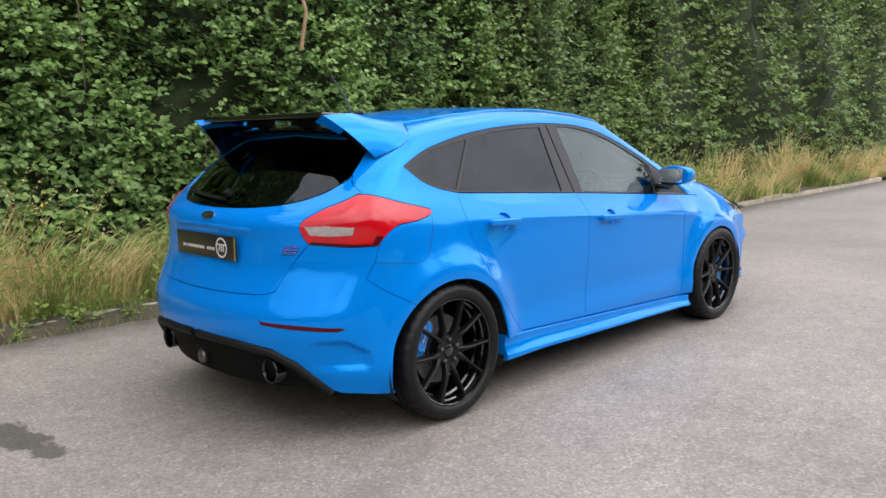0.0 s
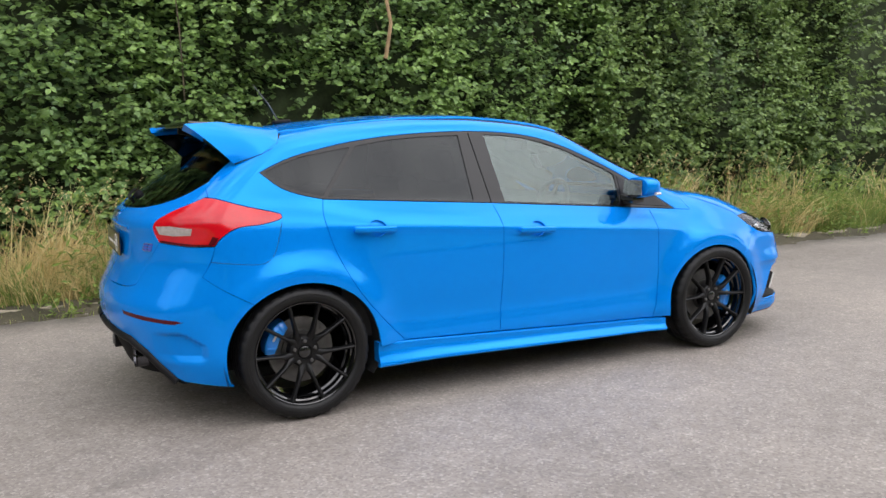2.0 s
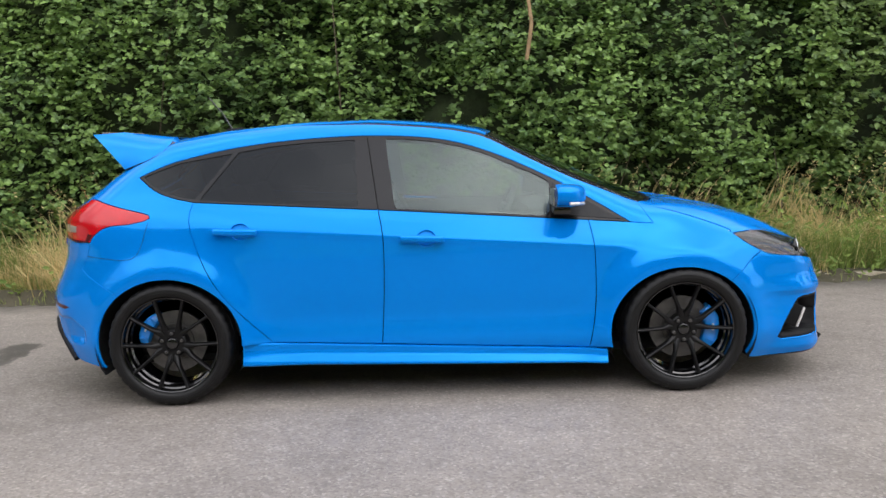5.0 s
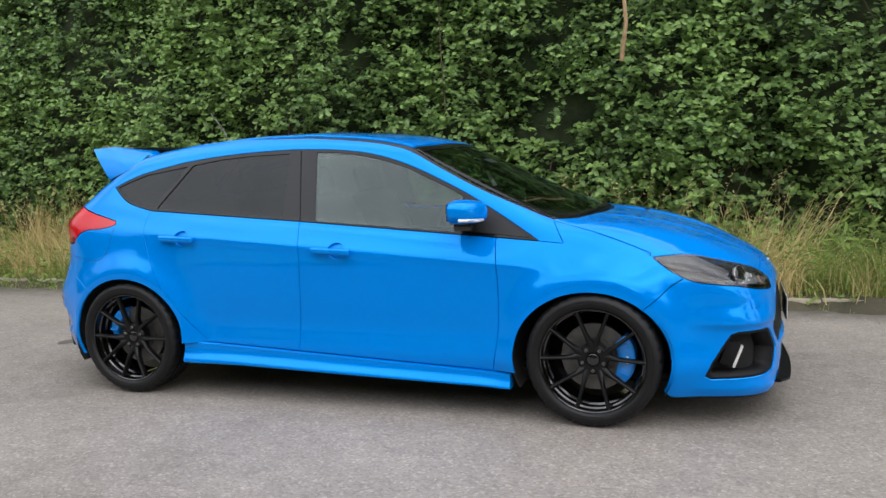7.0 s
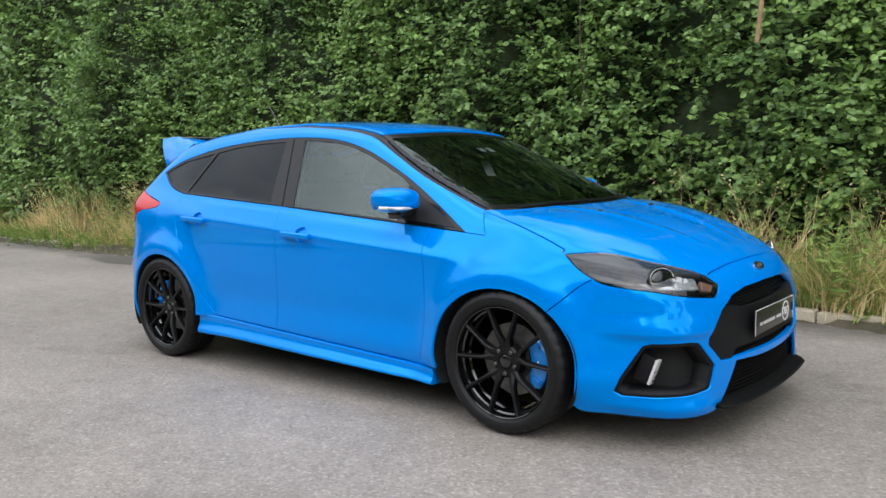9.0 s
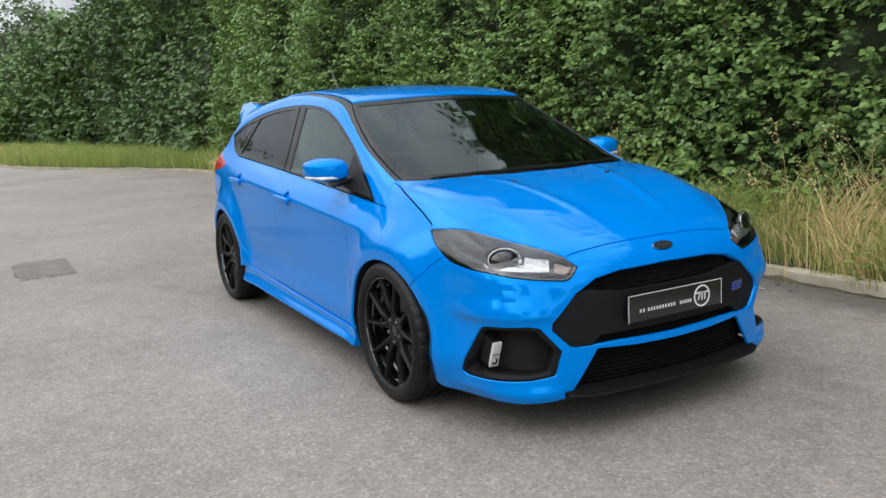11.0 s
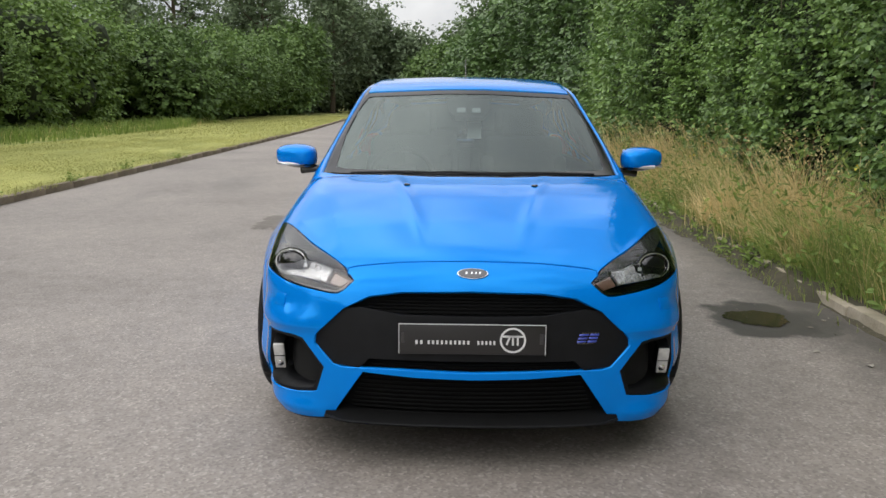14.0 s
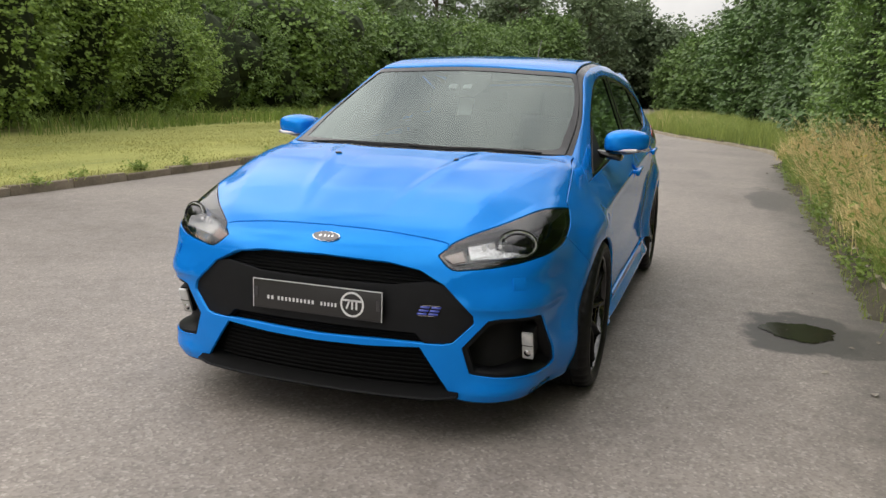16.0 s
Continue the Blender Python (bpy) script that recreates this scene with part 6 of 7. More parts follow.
for k in range(26):
    x = -9 + 0.68 * k + rng.uniform(-0.2, 0.2)
    z0, z1 = (0.1, rng.uniform(0.8, 1.6)) if k % 3 else (rng.uniform(1.2, 2.2), rng.uniform(2.4, 3.3))
    y = float(HEDGE_LINE(x)) + 0.20
    lean = rng.uniform(-0.55, 0.55)
    part("stem", tube_bm([(x, y, z0), (x + lean * 0.4, y - 0.05, z0 + 0.5 * (z1 - z0)), (x + lean, y + 0.03, z1)], 0.009, 6, 0.5), BARK, hedge)
part("stem", tube_bm([(0.98, 3.34, 2.15), (1.03, 3.30, 2.5), (1.00, 3.36, 2.8), (1.06, 3.32, 3.4)], 0.022, 7, 0.7), mat("pale_bark", (0.40, 0.27, 0.14), rough=0.9, dark=(0.20, 0.13, 0.07), scale=12, bump=0.6, bscale=50), hedge, "pale brown bare stem")


def bush(x, y, rx, ry, h, n, size, material, seed, label):
    """A leafy mound down to the ground: overlapping lobes with leaves on short twigs."""
    top = tagged(new("bush"), label, "bush", group="bushes behind the verge")
    r = np.random.default_rng(seed)
    lobes = []
    for k in range(9):
        a, u = r.uniform(0, 6.28), r.uniform(0.25, 0.75)
        lobes.append((x + rx * 0.6 * math.cos(a) * (0.70 + u * 0.25), y + ry * 0.6 * math.sin(a) * (0.62 + u * 0.4), h * u, rx * r.uniform(0.38, 0.6), ry * r.uniform(0.38, 0.6), h * r.uniform(0.20, 0.32)))
    pos, out = [], []
    for cx, cy_, cz, ax, ay, az_ in lobes:
        d = unit(r.normal(size=(n // 9, 3)))
        p = d * (ax, ay, az_) * r.uniform(0.80, 1.05, (n // 9, 1)) + (cx, cy_, cz)
        pos.append(p), out.append(d)
    pos, out = np.concatenate(pos), np.concatenate(out)
    keep = pos[:, 2] > 0.15
    for cx, cy_, cz, ax, ay, az_ in lobes:
        keep &= (((pos - (cx, cy_, cz)) / (ax, ay, az_)) ** 2).sum(1) > 0.5
    pos, out = pos[keep], out[keep]
    way = unit(out + 0.5 * r.normal(size=out.shape) + (0, 0, 0.25))
    b, t, nr, s = shoots(pos, way, 6, r.uniform(0.7, 1.3, len(pos)) * size * 3, size, 0.8, 0.2)
    part("foliage", leaves("foliage", b, t, nr, s, 0.85, material, True), material, top)
    # solid dark lobes under the leaves, painted as the shade within the bush
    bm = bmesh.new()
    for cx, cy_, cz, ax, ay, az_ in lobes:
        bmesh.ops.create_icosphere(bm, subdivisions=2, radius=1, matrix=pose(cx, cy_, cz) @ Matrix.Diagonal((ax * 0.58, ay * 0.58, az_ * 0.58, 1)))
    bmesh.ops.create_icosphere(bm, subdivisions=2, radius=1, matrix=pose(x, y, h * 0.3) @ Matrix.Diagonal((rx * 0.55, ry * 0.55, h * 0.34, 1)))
    part("shade_core", bm, CORE_SHADE, top)
    for k in range(4):
        a = r.uniform(0, 6.28)
        part("stem", tube_bm([(x + 0.3 * math.cos(a), y + 0.3 * math.sin(a), 0.0), (x + 0.5 * math.cos(a), y + 0.5 * math.sin(a), h * 0.3), (x + rx * 0.5 * math.cos(a), y + ry * 0.5 * math.sin(a), h * 0.6)], 0.05, 6, 0.4), BARK, top)


def tree(x, y, h, rad, n, size, material, seed, label):
    """A trunk with limbs and a crown of many leaf clumps."""
    top = tagged(new("tree"), label, "tree", group="trees in the distance")
    r = np.random.default_rng(seed)
    lean = r.uniform(-0.3, 0.3, 2)
    trunk = [(x, y, -0.05), (x + lean[0] * 0.3, y + lean[1] * 0.3, h * 0.3), (x + lean[0], y + lean[1], h * 0.6), (x + lean[0] * 1.3, y + lean[1] * 1.2, h * 0.92)]
    part("trunk", tube_bm(trunk, 0.018 * h + 0.05, 9, 0.25), BARK, top)
    ends = []
    for k in range(11):
        a, u = 2.4 * k + r.uniform(-0.4, 0.4), 0.28 + 0.06 * k
        reach = rad * (1.0 - 0.75 * max(0, u - 0.45)) * r.uniform(0.55, 0.95)
        p0 = Vector((x + lean[0] * u, y + lean[1] * u, h * u))
        p2 = p0 + Vector((reach * math.cos(a), reach * math.sin(a), h * r.uniform(0.10, 0.22)))
        part("limb", tube_bm([p0, p0.lerp(p2, 0.5) + Vector((0, 0, -0.05 * reach)), p2], 0.006 * h + 0.02, 6, 0.3), BARK, top)
        ends += [p2, p0.lerp(p2, 0.6)]
    ends.append(Vector(trunk[-1]))
    pos, out = [], []
    for e in ends:
        for _ in range(3):
            c = np.array(e) + r.normal(size=3) * rad * 0.20
            d = unit(r.normal(size=(max(6, n // (len(ends) * 3)), 3)))
            cr = rad * r.uniform(0.16, 0.32)
            pos.append(c + d * cr * r.uniform(0.5, 1.1, (len(d), 1)) * (1, 1, 0.8)), out.append(d)
    pos, out = np.concatenate(pos), np.concatenate(out)
    way = unit(out + 0.7 * r.normal(size=out.shape))
    b, t, nr, s = shoots(pos, way, 6, r.uniform(0.7, 1.3, len(pos)) * size * 2.8, size, 0.8, 0.25)
    part("crown", leaves("crown", b, t, nr, s, 0.8, material, True), material, top)


k = 0
for x, y, rx, ry, h in [(24, -15, 3.4, 3, 5.2), (18, -14.4, 3.2, 3, 5.6), (12, -14, 3.3, 2.8, 5.0), (6.5, -13.8, 3.0, 2.8, 5.6), (1.5, -13.4, 3.0, 2.6, 5.4), (-3.5, -13.2, 2.8, 2.5, 6.0), (-8.2, -13.6, 2.5, 2.4, 6.2),
                        (-12.2, -15.2, 2.5, 2.6, 5.0), (-16.2, -16.2, 2.9, 2.6, 5.2), (-21, -17, 3.0, 2.8, 5.8), (-26, -17.6, 3.2, 3, 5.6), (-31.5, -18.4, 3.4, 3, 5.4), (-37.5, -19.2, 3.6, 3, 5.6), (-44, -20, 4.0, 3.2, 5.6), (-51, -20.6, 4.2, 3.4, 6.0), (-59, -21, 4.6, 3.6, 6.0), (-68, -21, 5, 4, 6.2)]:
    k += 1
    bush(x, y, rx * 1.15, ry * 1.1, h * 1.05, (11000 if x > -18 else 6000) if -24 < x < 8 else 2400, 0.108 if -24 < x < 8 else 0.22, LEAF_SHADE if 10 <= k <= 14 else LEAF_BUSH, 100 + k, "darker leafy bush behind the mown verge" if 10 <= k <= 14 else "rounded leafy green bush behind the mown verge")
for x, y, rx, ry, h in [(3, -18, 3.6, 3, 7.5), (-5, -18.4, 3.6, 3, 8), (-14, -19.5, 3.8, 3, 7), (-23, -21.5, 4, 3, 7.5), (-33, -23, 4.4, 3.4, 7.5), (-46, -24.5, 5, 3.6, 8)]:
    k += 1
    bush(x, y, rx, ry, h, 1900, 0.24, LEAF_MID if k % 2 else LEAF_BUSH, 400 + k, "taller thicket behind the front row of bushes")
for x, y, h, rad in [(-6, -19, 8.5, 2.8), (-28, -24, 9, 3.2), (-40, -27, 11, 3.6), (-62, -29, 14, 4.4), (-72, -26, 16, 4.8), (-80, -20, 15, 4.6), (-78, -34, 16, 5), (-88, -14, 15, 4.6), (-92, -24, 18, 5), (-98, -6, 8.5, 3.8), (-99, -11, 12, 4.4), (-104, -16, 14, 5), (-92, 2, 9.5, 4), (-74, 4, 10, 4), (-60, 9, 9.5, 3.6), (-50, 11, 9, 3.4), (-110, 4, 10, 4.4), (14, -21, 11, 4), (34, -12, 11, 4), (42, 0, 12, 4.5), (36, 9, 11, 4)]:
    k += 1
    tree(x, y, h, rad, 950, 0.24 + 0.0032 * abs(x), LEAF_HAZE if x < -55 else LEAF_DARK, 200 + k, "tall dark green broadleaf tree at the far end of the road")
for x, y, rx, ry, h in [(-96, -34, 6, 5, 10), (-100, -26, 6, 5, 11), (-102, -18, 6, 5, 9), (-106, -10, 6, 5, 9), (-104, -2, 6, 5, 8), (-94, 4, 5, 4, 7.5), (-84, 1, 4, 3.5, 6.5), (-74, -1.5, 3.5, 3, 5.5), (-66, 0.5, 3.5, 3, 6), (-86, -27, 5, 4, 8), (-78, -24, 4.5, 4, 7), (-40, -15.6, 3.2, 2.6, 5.2), (-46, -16.2, 3.6, 2.8, 5.8), (-52, -16.6, 3.6, 2.8, 5.6), (-58, -17, 3.8, 3, 6.4), (-64, -17, 4, 3.4, 6.5), (-70, -17, 4.4, 3.6, 7.5), (-77, -17, 4.6, 3.8, 8), (-85, -17.5, 5, 4, 8), (-93, -17, 5, 4, 9), (-118, -14, 8, 7, 10), (-120, -5, 8, 7, 10), (-116, -24, 8, 7, 11), (-120, 5, 8, 7, 10), (-126, -10, 8, 8, 12), (-52, -0.6, 1.6, 1.4, 2.4)]:
    k += 1
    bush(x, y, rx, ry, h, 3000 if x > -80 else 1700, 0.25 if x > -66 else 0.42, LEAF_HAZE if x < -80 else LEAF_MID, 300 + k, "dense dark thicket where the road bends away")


def blades(name, p, h, width, lean, material, wind=(0.0, 0.0), plain=False):
    """Bent grass blades: three triangles each, or one where they are short."""
    n = len(p)
    h = h * (1.0 + 0.38 * waves(p[:, :2], 90, 0.5))
    a = rng.uniform(0, 6.28, n)
    side = np.stack([np.cos(a), np.sin(a), 0 * a], 1) * width[:, None]
    b = rng.uniform(0, 6.28, n)
    bend = np.stack([np.cos(b), np.sin(b), 0 * b], 1) * (lean * h * rng.uniform(0.2, 1.0, n))[:, None]
    bend = bend + np.array([wind[0], wind[1], 0.0]) * (h * rng.uniform(0.3, 1.2, n))[:, None]
    up = np.array([0, 0, 1.0]) * h[:, None]
    if plain:
        v = np.stack([p - side, p + side, p + (1 - 0.25 * lean) * up + bend], 1).reshape(-1, 3)
        return mesh_np(name, v, np.arange(len(v)).reshape(-1, 3), material, False)
    v = np.stack([p - side, p + side, p + 0.55 * up + 0.30 * bend - 0.75 * side, p + 0.55 * up + 0.30 * bend + 0.75 * side, p + (1 - 0.25 * lean) * up + bend], 1).reshape(-1, 3)
    i = np.arange(n)[:, None] * 5
    f = np.concatenate([i + [0, 1, 3], i + [0, 3, 2], i + [2, 3, 4]], 1).reshape(-1, 3)
    return mesh_np(name, v, f, material, False)


def strip_points(x0, x1, w0, w1, per_m2, patch=None, edge=EDGE_HEDGE, side=1, z=0.05, rise=0.0):
    n = int((x1 - x0) * (w1 - w0) * per_m2)
    x = rng.uniform(x0, x1, n)
    e = np.array(sorted(edge))
    w = rng.uniform(w0, w1, n)
    y, zz = np.interp(x, e[:, 0], e[:, 1]) + side * w, z + rise * np.maximum(0, w - 0.5)
    if patch is not None:
        keep = rng.uniform(-0.32, 0.32, n) < 1.1 * waves(np.stack([x, y], 1), patch, 0.42) + 0.04
        x, y, zz = x[keep], y[keep], zz[keep]
    return np.stack([x, y, zz], 1)


def arching(name, root, reach, h, width, droop, material):
    """Grass blades that rise and bow over: a bent strip of five triangles each."""
    n = len(root)
    a = rng.uniform(0, 6.28, n)
    side = np.stack([np.cos(a), np.sin(a), 0 * a], 1) * width[:, None]
    rows = []
    for q, w in ((0.0, 1.0), (0.36, 0.95), (0.70, 0.7)):
        c = root + reach * (q ** 1.8) + np.array([0, 0, 1.0]) * (h * (q - 0.5 * droop * q * q))[:, None]
        rows += [c - side * w, c + side * w]
    rows.append(root + reach + np.array([0, 0, 1.0]) * (h * (1 - 0.5 * droop))[:, None])
    v = np.stack(rows, 1).reshape(-1, 3)
    i = np.arange(n)[:, None] * 7
    f = np.concatenate([i + [0, 1, 3], i + [0, 3, 2], i + [2, 3, 5], i + [2, 5, 4], i + [4, 5, 6]], 1).reshape(-1, 3)
    return mesh_np(name, v, f, material, False)


def tussocks(name, x0, x1, w0, w1, per_m2, blades_each, h0, h1, reach, thick, droop, material, patch=None, spread=0.05, rise=0.0, edge=EDGE_HEDGE, side=1, z=0.05):
    """Clumps of arching blades; each clump leans its own way, most of them towards the road."""
    c = strip_points(x0, x1, w0, w1, per_m2, patch, edge, side, z)
    k = len(c)
    e = np.array(sorted(edge))
    w = np.abs(c[:, 1] - np.interp(c[:, 0], e[:, 0], e[:, 1]))
    tall = rng.uniform(h0, h1, k) * (1 + 0.30 * waves(c[:, :2], 91, 0.45)) * (1 - rise + rise * np.clip(w / 0.8, 0, 1.1))
    lean = np.stack([0.10 + 0.55 * rng.normal(size=k), -0.45 * side + 0.32 * rng.normal(size=k), np.zeros(k)], 1)
    n = k * blades_each
    root = np.repeat(c, blades_each, 0) + rng.normal(size=(n, 3)) * (spread, spread, 0)
    h = np.repeat(tall, blades_each) * rng.uniform(0.55, 1.12, n)
    out = (np.repeat(lean, blades_each, 0) + np.clip(rng.normal(size=(n, 3)), -1.8, 1.8) * (0.34, 0.28, 0)) * (reach * h)[:, None]
    far = np.linalg.norm(out, axis=1, keepdims=True)
    out = out * np.minimum(1, 0.42 / np.maximum(far, 1e-6))
    part(name, arching(name, root, out, h, rng.uniform(0.6, 1.2, n) * thick, rng.uniform(0.4, 1.0, n) * droop, material), material, grass)
    return c, tall


def weeds(name, x0, x1, w0, w1, per_m2, h0, h1, count, size, patch, material, narrow=0.55, z=0.05):
    p = strip_points(x0, x1, w0, w1, per_m2, patch, z=z)
    way = unit(rng.normal(size=p.shape) * (0.35, 0.35, 0) + (0, -0.25, 1))
    b, t, nr, s = shoots(p, way, count, rng.uniform(h0, h1, len(p)), size, 0.5, 0.05)
    part(name, leaves(name, b, t, nr, s, narrow, material), material, grass)


grass = tagged(new("tall_grass"), "tall dry and green grass with weeds under the hedge", "grass", kind="stuff")
for x0, x1, d, fat in ((-9.5, 8, 1.0, 1.0), (-15.2, -9.5, 0.6, 1.6), (8, 20, 0.3, 1.7)):
    tussocks("green_blades", x0, x1, 0.10, 1.5, 17 * d, 60, 0.30, 0.85, 0.55, 0.0040 * fat, 0.9, BLADE_DEEP, 31, 0.09, 0.35)
    tussocks("green_blades", x0, x1, 0.06, 0.45, 34 * d, 26, 0.16, 0.36, 0.7, 0.0032 * fat, 1.0, BLADE_GREEN, 53)
    tussocks("straw", x0, x1, 0.20, 1.45, 11 * d, 84, 0.60, 1.40, 0.65, 0.0042 * fat, 1.15, BLADE_STRAW, 47, 0.13, 0.45)
    tussocks("straw", x0, x1, 0.10, 0.9, 7 * d, 60, 0.45, 0.95, 0.85, 0.0040 * fat, 1.2, BLADE_STRAW, 84, 0.11, 0.3)
    # seed heads: loose plumes of small husks on bowed stalks
    p = strip_points(x0, x1, 0.2, 1.35, 34 * d, 47)
    hh = rng.uniform(0.6, 1.15, len(p))
    stalk = rng.normal(size=(len(p), 3)) * (0.24, 0.20, 0) + (0.05, -0.25, 0)
    husk, tips = [], []
    for q in range(9):
        u = 0.78 + 0.03 * q
        husk.append(p + stalk * u ** 1.8 + np.array([0, 0, 1.0]) * (hh * (u - 0.3 * u * u) * 1.35)[:, None] + 0.010 * rng.normal(size=p.shape))
        tips.append(unit(stalk + (0, 0, 0.2) + 0.25 * rng.normal(size=p.shape)))
    part("stalks", arching("stalks", p, stalk, hh * 1.35, np.full(len(p), 0.0024 * fat), np.full(len(p), 0.6), BLADE_STRAW), BLADE_STRAW, grass)
    husk, tips = np.concatenate(husk), np.concatenate(tips)
    part("seed_heads", leaves("seed_heads", husk, tips, unit(rng.normal(size=husk.shape)), rng.uniform(0.016, 0.036, len(husk)), 0.35, BLADE_STRAW), BLADE_STRAW, grass)
    # broad-leaved weeds, low by the kerb and taller behind
    weeds("weeds", x0, x1, 0.02, 0.45, 34 * d, 0.12, 0.40, 9, 0.075, 61, LEAF_WEED)
    weeds("weeds", x0, x1, 0.25, 1.5, 20 * d, 0.4, 0.95, 14, 0.10, 62, LEAF_WEED, 0.3)
    weeds("brambles", x0, x1, 0.7, 1.7, 12 * d, 0.5, 1.15, 12, 0.075, 95, LEAF_WEED, 0.55)
weeds("weeds", 1.6, 9, 0.05, 0.9, 44, 0.25, 0.85, 14, 0.11, None, LEAF_WEED, 0.22)
weeds("kerb_weeds", -12, -0.5, -0.12, 0.14, 120, 0.08, 0.26, 9, 0.055, 64, LEAF_WEED, 0.5, 0.0)
weeds("kerb_weeds", 1.9, 8, -0.06, 0.14, 60, 0.08, 0.22, 9, 0.055, 64, LEAF_WEED, 0.5, 0.0)
weeds("weeds", -8, -1.2, 0.05, 0.7, 26, 0.25, 0.75, 14, 0.10, 63, LEAF_WEED, 0.25)
for x0, x1, d in ((-13, -0.4, 1.15), (1.8, 9, 0.5)):
    tussocks("overhang", x0, x1, 0.02, 0.24, 60 * d, 24, 0.12, 0.34, 0.75, 0.0026, 1.0, BLADE_GREEN, 83, z=0.03)
    tussocks("overhang", x0, x1, 0.02, 0.35, 22 * d, 14, 0.30, 0.75, 0.9, 0.0030, 1.2, BLADE_STRAW, 85, z=0.04)
# fine grass that fills in between the clumps
for mat_, x0, x1, d in ((BLADE_GREEN, -1.5, 8, 900), (BLADE_DEEP, -9, 8, 450), (BLADE_STRAW, -1.5, 8, 350), (BLADE_STRAW, -9, -1.5, 800)):
    p = strip_points(x0, x1, 0.13, 0.95, d, None)
    part("fine_grass", blades("fine_grass", p, rng.uniform(0.16, 0.62, len(p)), rng.uniform(0.0015, 0.0032, len(p)), 0.9, mat_, (0.0, -0.22)), mat_, grass)
# docks gone to seed: rusty spikes among the straw
DOCK = mat("dock_seed", (0.36, 0.17, 0.07), rough=0.8, dark=(0.14, 0.07, 0.03), scale=3, island=0.6, trans=0.15)
p = strip_points(-9, 8.5, 0.35, 1.3, 2.2, 47)
way = unit(rng.normal(size=p.shape) * (0.16, 0.16, 0) + (0, -0.12, 1))
hh = rng.uniform(0.7, 1.15, len(p))
b, t, nr, sz = shoots(p + way * (0.45 * hh)[:, None], way, 30, 0.55 * hh, 0.022, 0.5, 0.1)
part("dock_spikes", leaves("dock_spikes", b, t, nr, sz, 0.8, DOCK), DOCK, grass)
part("dock_stems", arching("dock_stems", p, way * hh[:, None] * (1, 1, 0), hh * way[:, 2], np.full(len(p), 0.003), np.zeros(len(p)), DOCK), DOCK, grass)
# tufts and earth that spill over the kerb
for x0, x1, d in ((-13, -0.45, 480), (1.9, 9, 160), (-0.45, 1.9, 60)):
    p = strip_points(x0, x1, -0.20, 0.06, d, 97, z=0.0)
    part("tufts", blades("tufts", p, rng.uniform(0.03, 0.11, len(p)), rng.uniform(0.0018, 0.0035, len(p)), 0.9, BLADE_GREEN), BLADE_GREEN, grass)
qs = along(EDGE_HEDGE, 0.10, -13.5, 9)[0]
ev, ef = [], []
for i, (x, y) in enumerate(qs):
    k1 = 0.5 + 0.5 * math.sin(2.1 * x) * math.sin(0.7 * x + 1) + 0.3 * math.sin(9 * x)
    k1 = max(k1, 0.6) if -5 < x < -0.45 else k1
    open_ = 0.25 if -0.45 < x < 1.9 else 1.0
    w = open_ * (0.07 + 0.17 * max(0, k1) + 0.03 * math.sin(23 * x))
    ev += [(x, y - w, -0.004), (x, y - 0.45 * w, 0.020 * open_ + 0.008 * math.sin(31 * x)), (x, y + 0.02, (0.052 + 0.045 * max(0, k1)) * open_ + 0.010 * math.sin(17 * x)), (x, y + 0.16, 0.066 + 0.03 * open_ * max(0, k1))]
    if i:
        ef += [(4 * i - 4 + j, 4 * i - 3 + j, 4 * i + 1 + j, 4 * i + j) for j in range(3)]
me = mesh_np("edge_earth", ev, ef, EARTH, True)
tagged(part("edge_earth", me, EARTH), "dark soil and moss gathered along the kerb", "soil", kind="stuff")
# pale litter, chips of stone and dead leaves along the edge
LITTER = mat("stone_chips", (0.34, 0.31, 0.27), rough=0.9, dark=(0.16, 0.14, 0.11), scale=6, island=0.8)
n = 420
x = rng.uniform(-12, 9, n)
e = np.array(sorted(EDGE_HEDGE))
p = np.stack([x, np.interp(x, e[:, 0], e[:, 1]) - np.abs(rng.normal(size=n)) * np.where(np.arange(n) < 150, 0.16, 0.75) - 0.02, np.full(n, 0.008)], 1)
me = leaves("litter", p, unit(rng.normal(size=p.shape) * (1, 1, 0.12)), unit(rng.normal(size=p.shape) * 0.35 + (0, 0, 1)), np.where(np.arange(n) < 150, rng.uniform(0.015, 0.06, n), rng.uniform(0.006, 0.020, n)), 0.6, LITTER)
tagged(part("litter", me, LITTER), "pale stone chips and dead leaves along the kerb", "litter", kind="stuff")
# a few tall flowering weeds
p = strip_points(-6, 8, 0.25, 1.0, 0.8)
way = unit(rng.normal(size=p.shape) * (0.12, 0.12, 0) + (0, -0.05, 1))
hh = rng.uniform(0.6, 0.95, len(p))
b, t, nr, s = shoots(p, way, 26, hh, 0.07, 0.5, 0.1)
part("tall_weeds", leaves("tall_weeds", b, t, nr, s, 0.42, LEAF_WEED), LEAF_WEED, grass)
fl = np.concatenate([p + way * hh[:, None] + 0.035 * rng.normal(size=p.shape) for _ in range(5)])
YELLOW = mat("yellow_petal", (0.75, 0.58, 0.04), rough=0.6, var=0.2, scale=20)
part("petals", leaves("petals", fl, unit(rng.normal(size=fl.shape)), unit(rng.normal(size=fl.shape)), np.full(len(fl), 0.02), 0.9, YELLOW), YELLOW, grass)
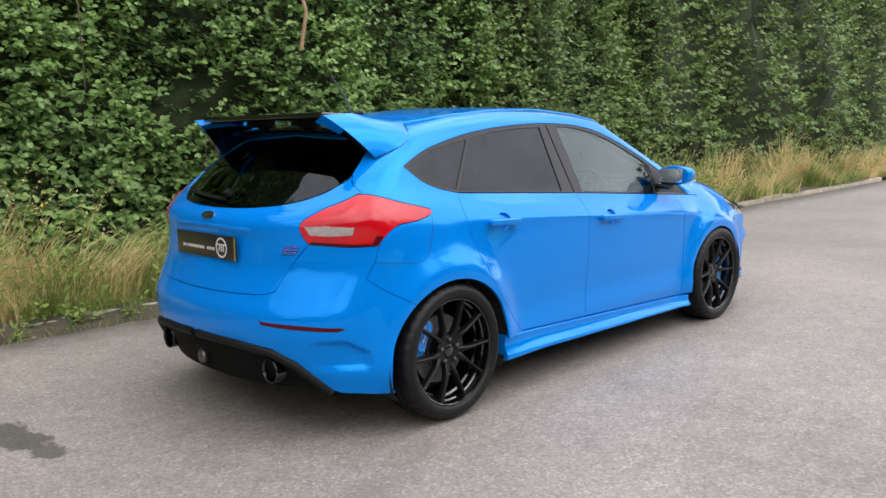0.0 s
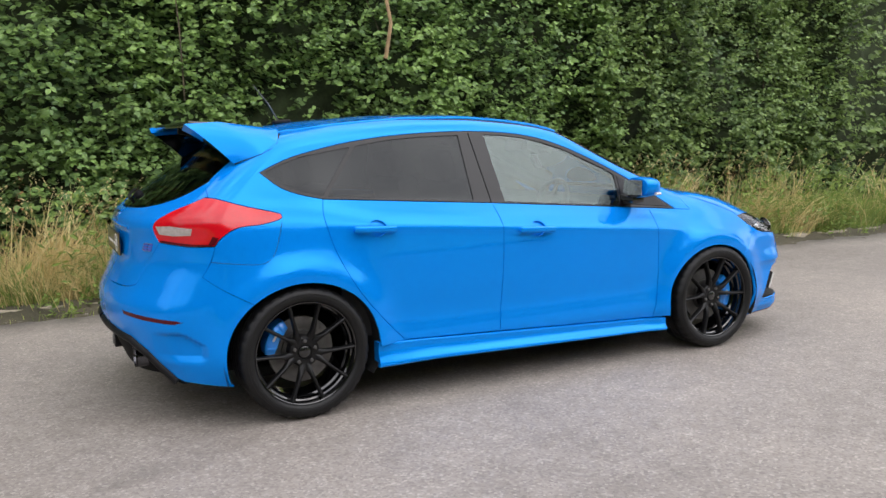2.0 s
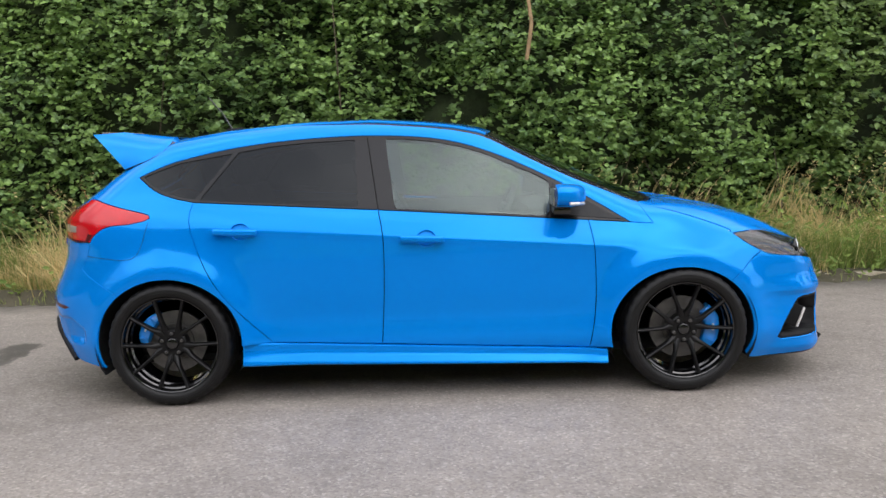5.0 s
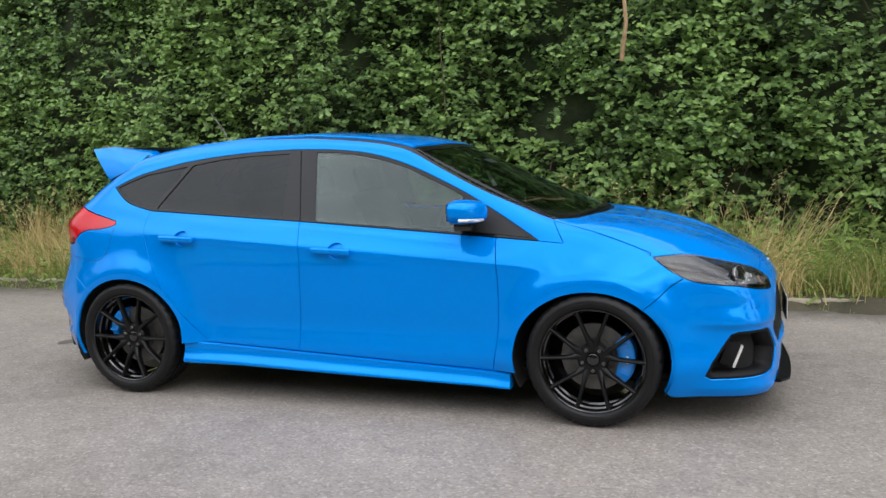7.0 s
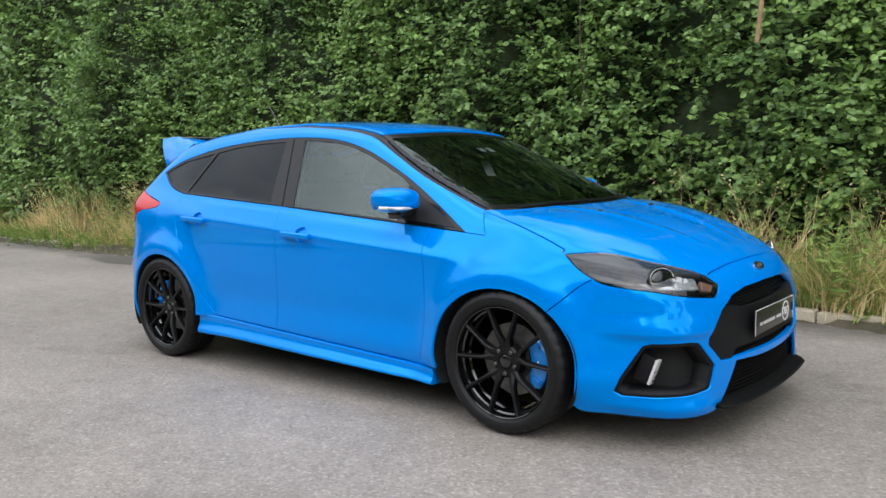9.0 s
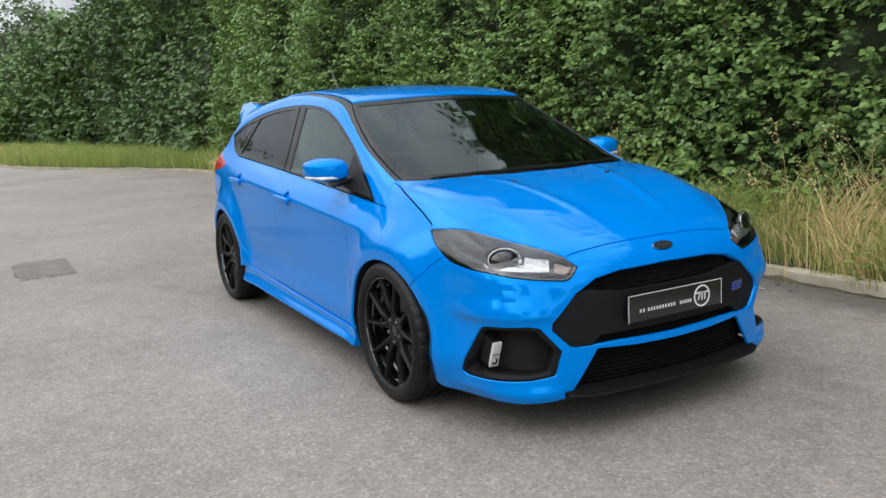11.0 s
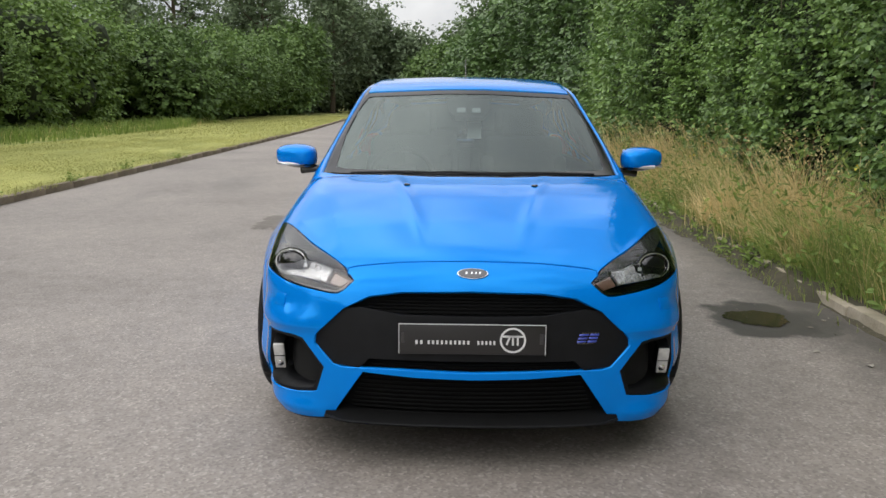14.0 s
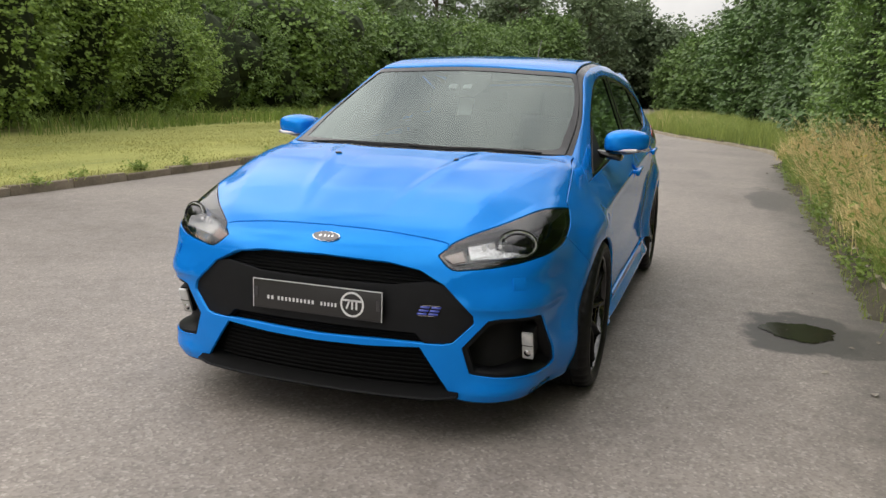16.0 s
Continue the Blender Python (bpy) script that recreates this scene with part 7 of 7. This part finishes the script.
# the grassy tongue where the road narrows
p = strip_points(-60, -15, 0.1, 4.5, 150, None)
part("green_blades", blades("green_blades", p, rng.uniform(0.30, 0.75, len(p)), rng.uniform(0.006, 0.013, len(p)), 0.7, BLADE_GREEN), BLADE_GREEN, grass)
p = strip_points(-60, -27, 0.1, 3.0, 50, 47)
part("straw", blades("straw", p, rng.uniform(0.3, 0.75, len(p)), rng.uniform(0.006, 0.011, len(p)), 0.7, BLADE_STRAW), BLADE_STRAW, grass)

lawn = tagged(new("mown_grass"), "short mown yellow-green grass of the verge", "grass", kind="stuff")
p = strip_points(-24, 9, 0.05, 5.3, 900, None, EDGE_VERGE, -1, 0.083, 0.012)
part("short_blades", blades("short_blades", p, rng.uniform(0.012, 0.030, len(p)), rng.uniform(0.004, 0.009, len(p)), 1.0, BLADE_MOWN, plain=True), BLADE_MOWN, lawn)
p = strip_points(-70, -24, 0.14, 7.0, 80, None, EDGE_VERGE, -1, 0.083, 0.012)
part("short_blades", blades("short_blades", p, rng.uniform(0.04, 0.09, len(p)), rng.uniform(0.012, 0.025, len(p)), 1.0, BLADE_MOWN, plain=True), BLADE_MOWN, lawn)
# ragged tufts that lean over the kerb
p = strip_points(-30, 9, -0.02, 0.20, 420, 78, EDGE_VERGE, -1, 0.075)
part("edge_blades", blades("edge_blades", p, rng.uniform(0.06, 0.16, len(p)), rng.uniform(0.003, 0.006, len(p)), 1.0, BLADE_MOWN, (0, 0.5)), BLADE_MOWN, lawn)
# weeds rooted in the kerb's joints
p = np.concatenate([np.array([x, np.interp(x, [q[0] for q in EDGE_VERGE[::-1]], [q[1] for q in EDGE_VERGE[::-1]]) - w, 0.085]) + rng.normal(size=(k, 3)) * (0.16 * w + 0.06, 0.05, 0) for x, w, k in ((-4.05, 0.16, 46), (-7.4, 0.08, 18), (-5.0, 0.08, 16), (-2.9, 0.10, 14), (-9.6, 0.08, 20), (-2.2, 0.06, 12), (-12.5, 0.08, 16), (1.5, 0.08, 16))])
way = unit(rng.normal(size=p.shape) * (0.6, 0.6, 0) + (0, 0.1, 1))
b, t, nr, sz = shoots(p, way, 7, rng.uniform(0.06, 0.16, len(p)), 0.05, 0.6, 0.15)
part("kerb_weeds", leaves("kerb_weeds", b, t, nr, sz, 0.45, LEAF_WEED), LEAF_WEED, lawn)
# long grass at the feet of the bushes
p = strip_points(-40, 14, 5.2, 8.5, 110, 71, EDGE_VERGE, -1, 0.13)
part("long_blades", blades("long_blades", p, rng.uniform(0.2, 0.6, len(p)), rng.uniform(0.006, 0.012, len(p)), 0.7, LEAF_WEED), LEAF_WEED, lawn)
p = strip_points(-40, 14, 5.6, 7.5, 16, 72, EDGE_VERGE, -1, 0.13)
part("straw", blades("straw", p, rng.uniform(0.2, 0.5, len(p)), rng.uniform(0.004, 0.008, len(p)), 0.7, BLADE_STRAW), BLADE_STRAW, lawn)
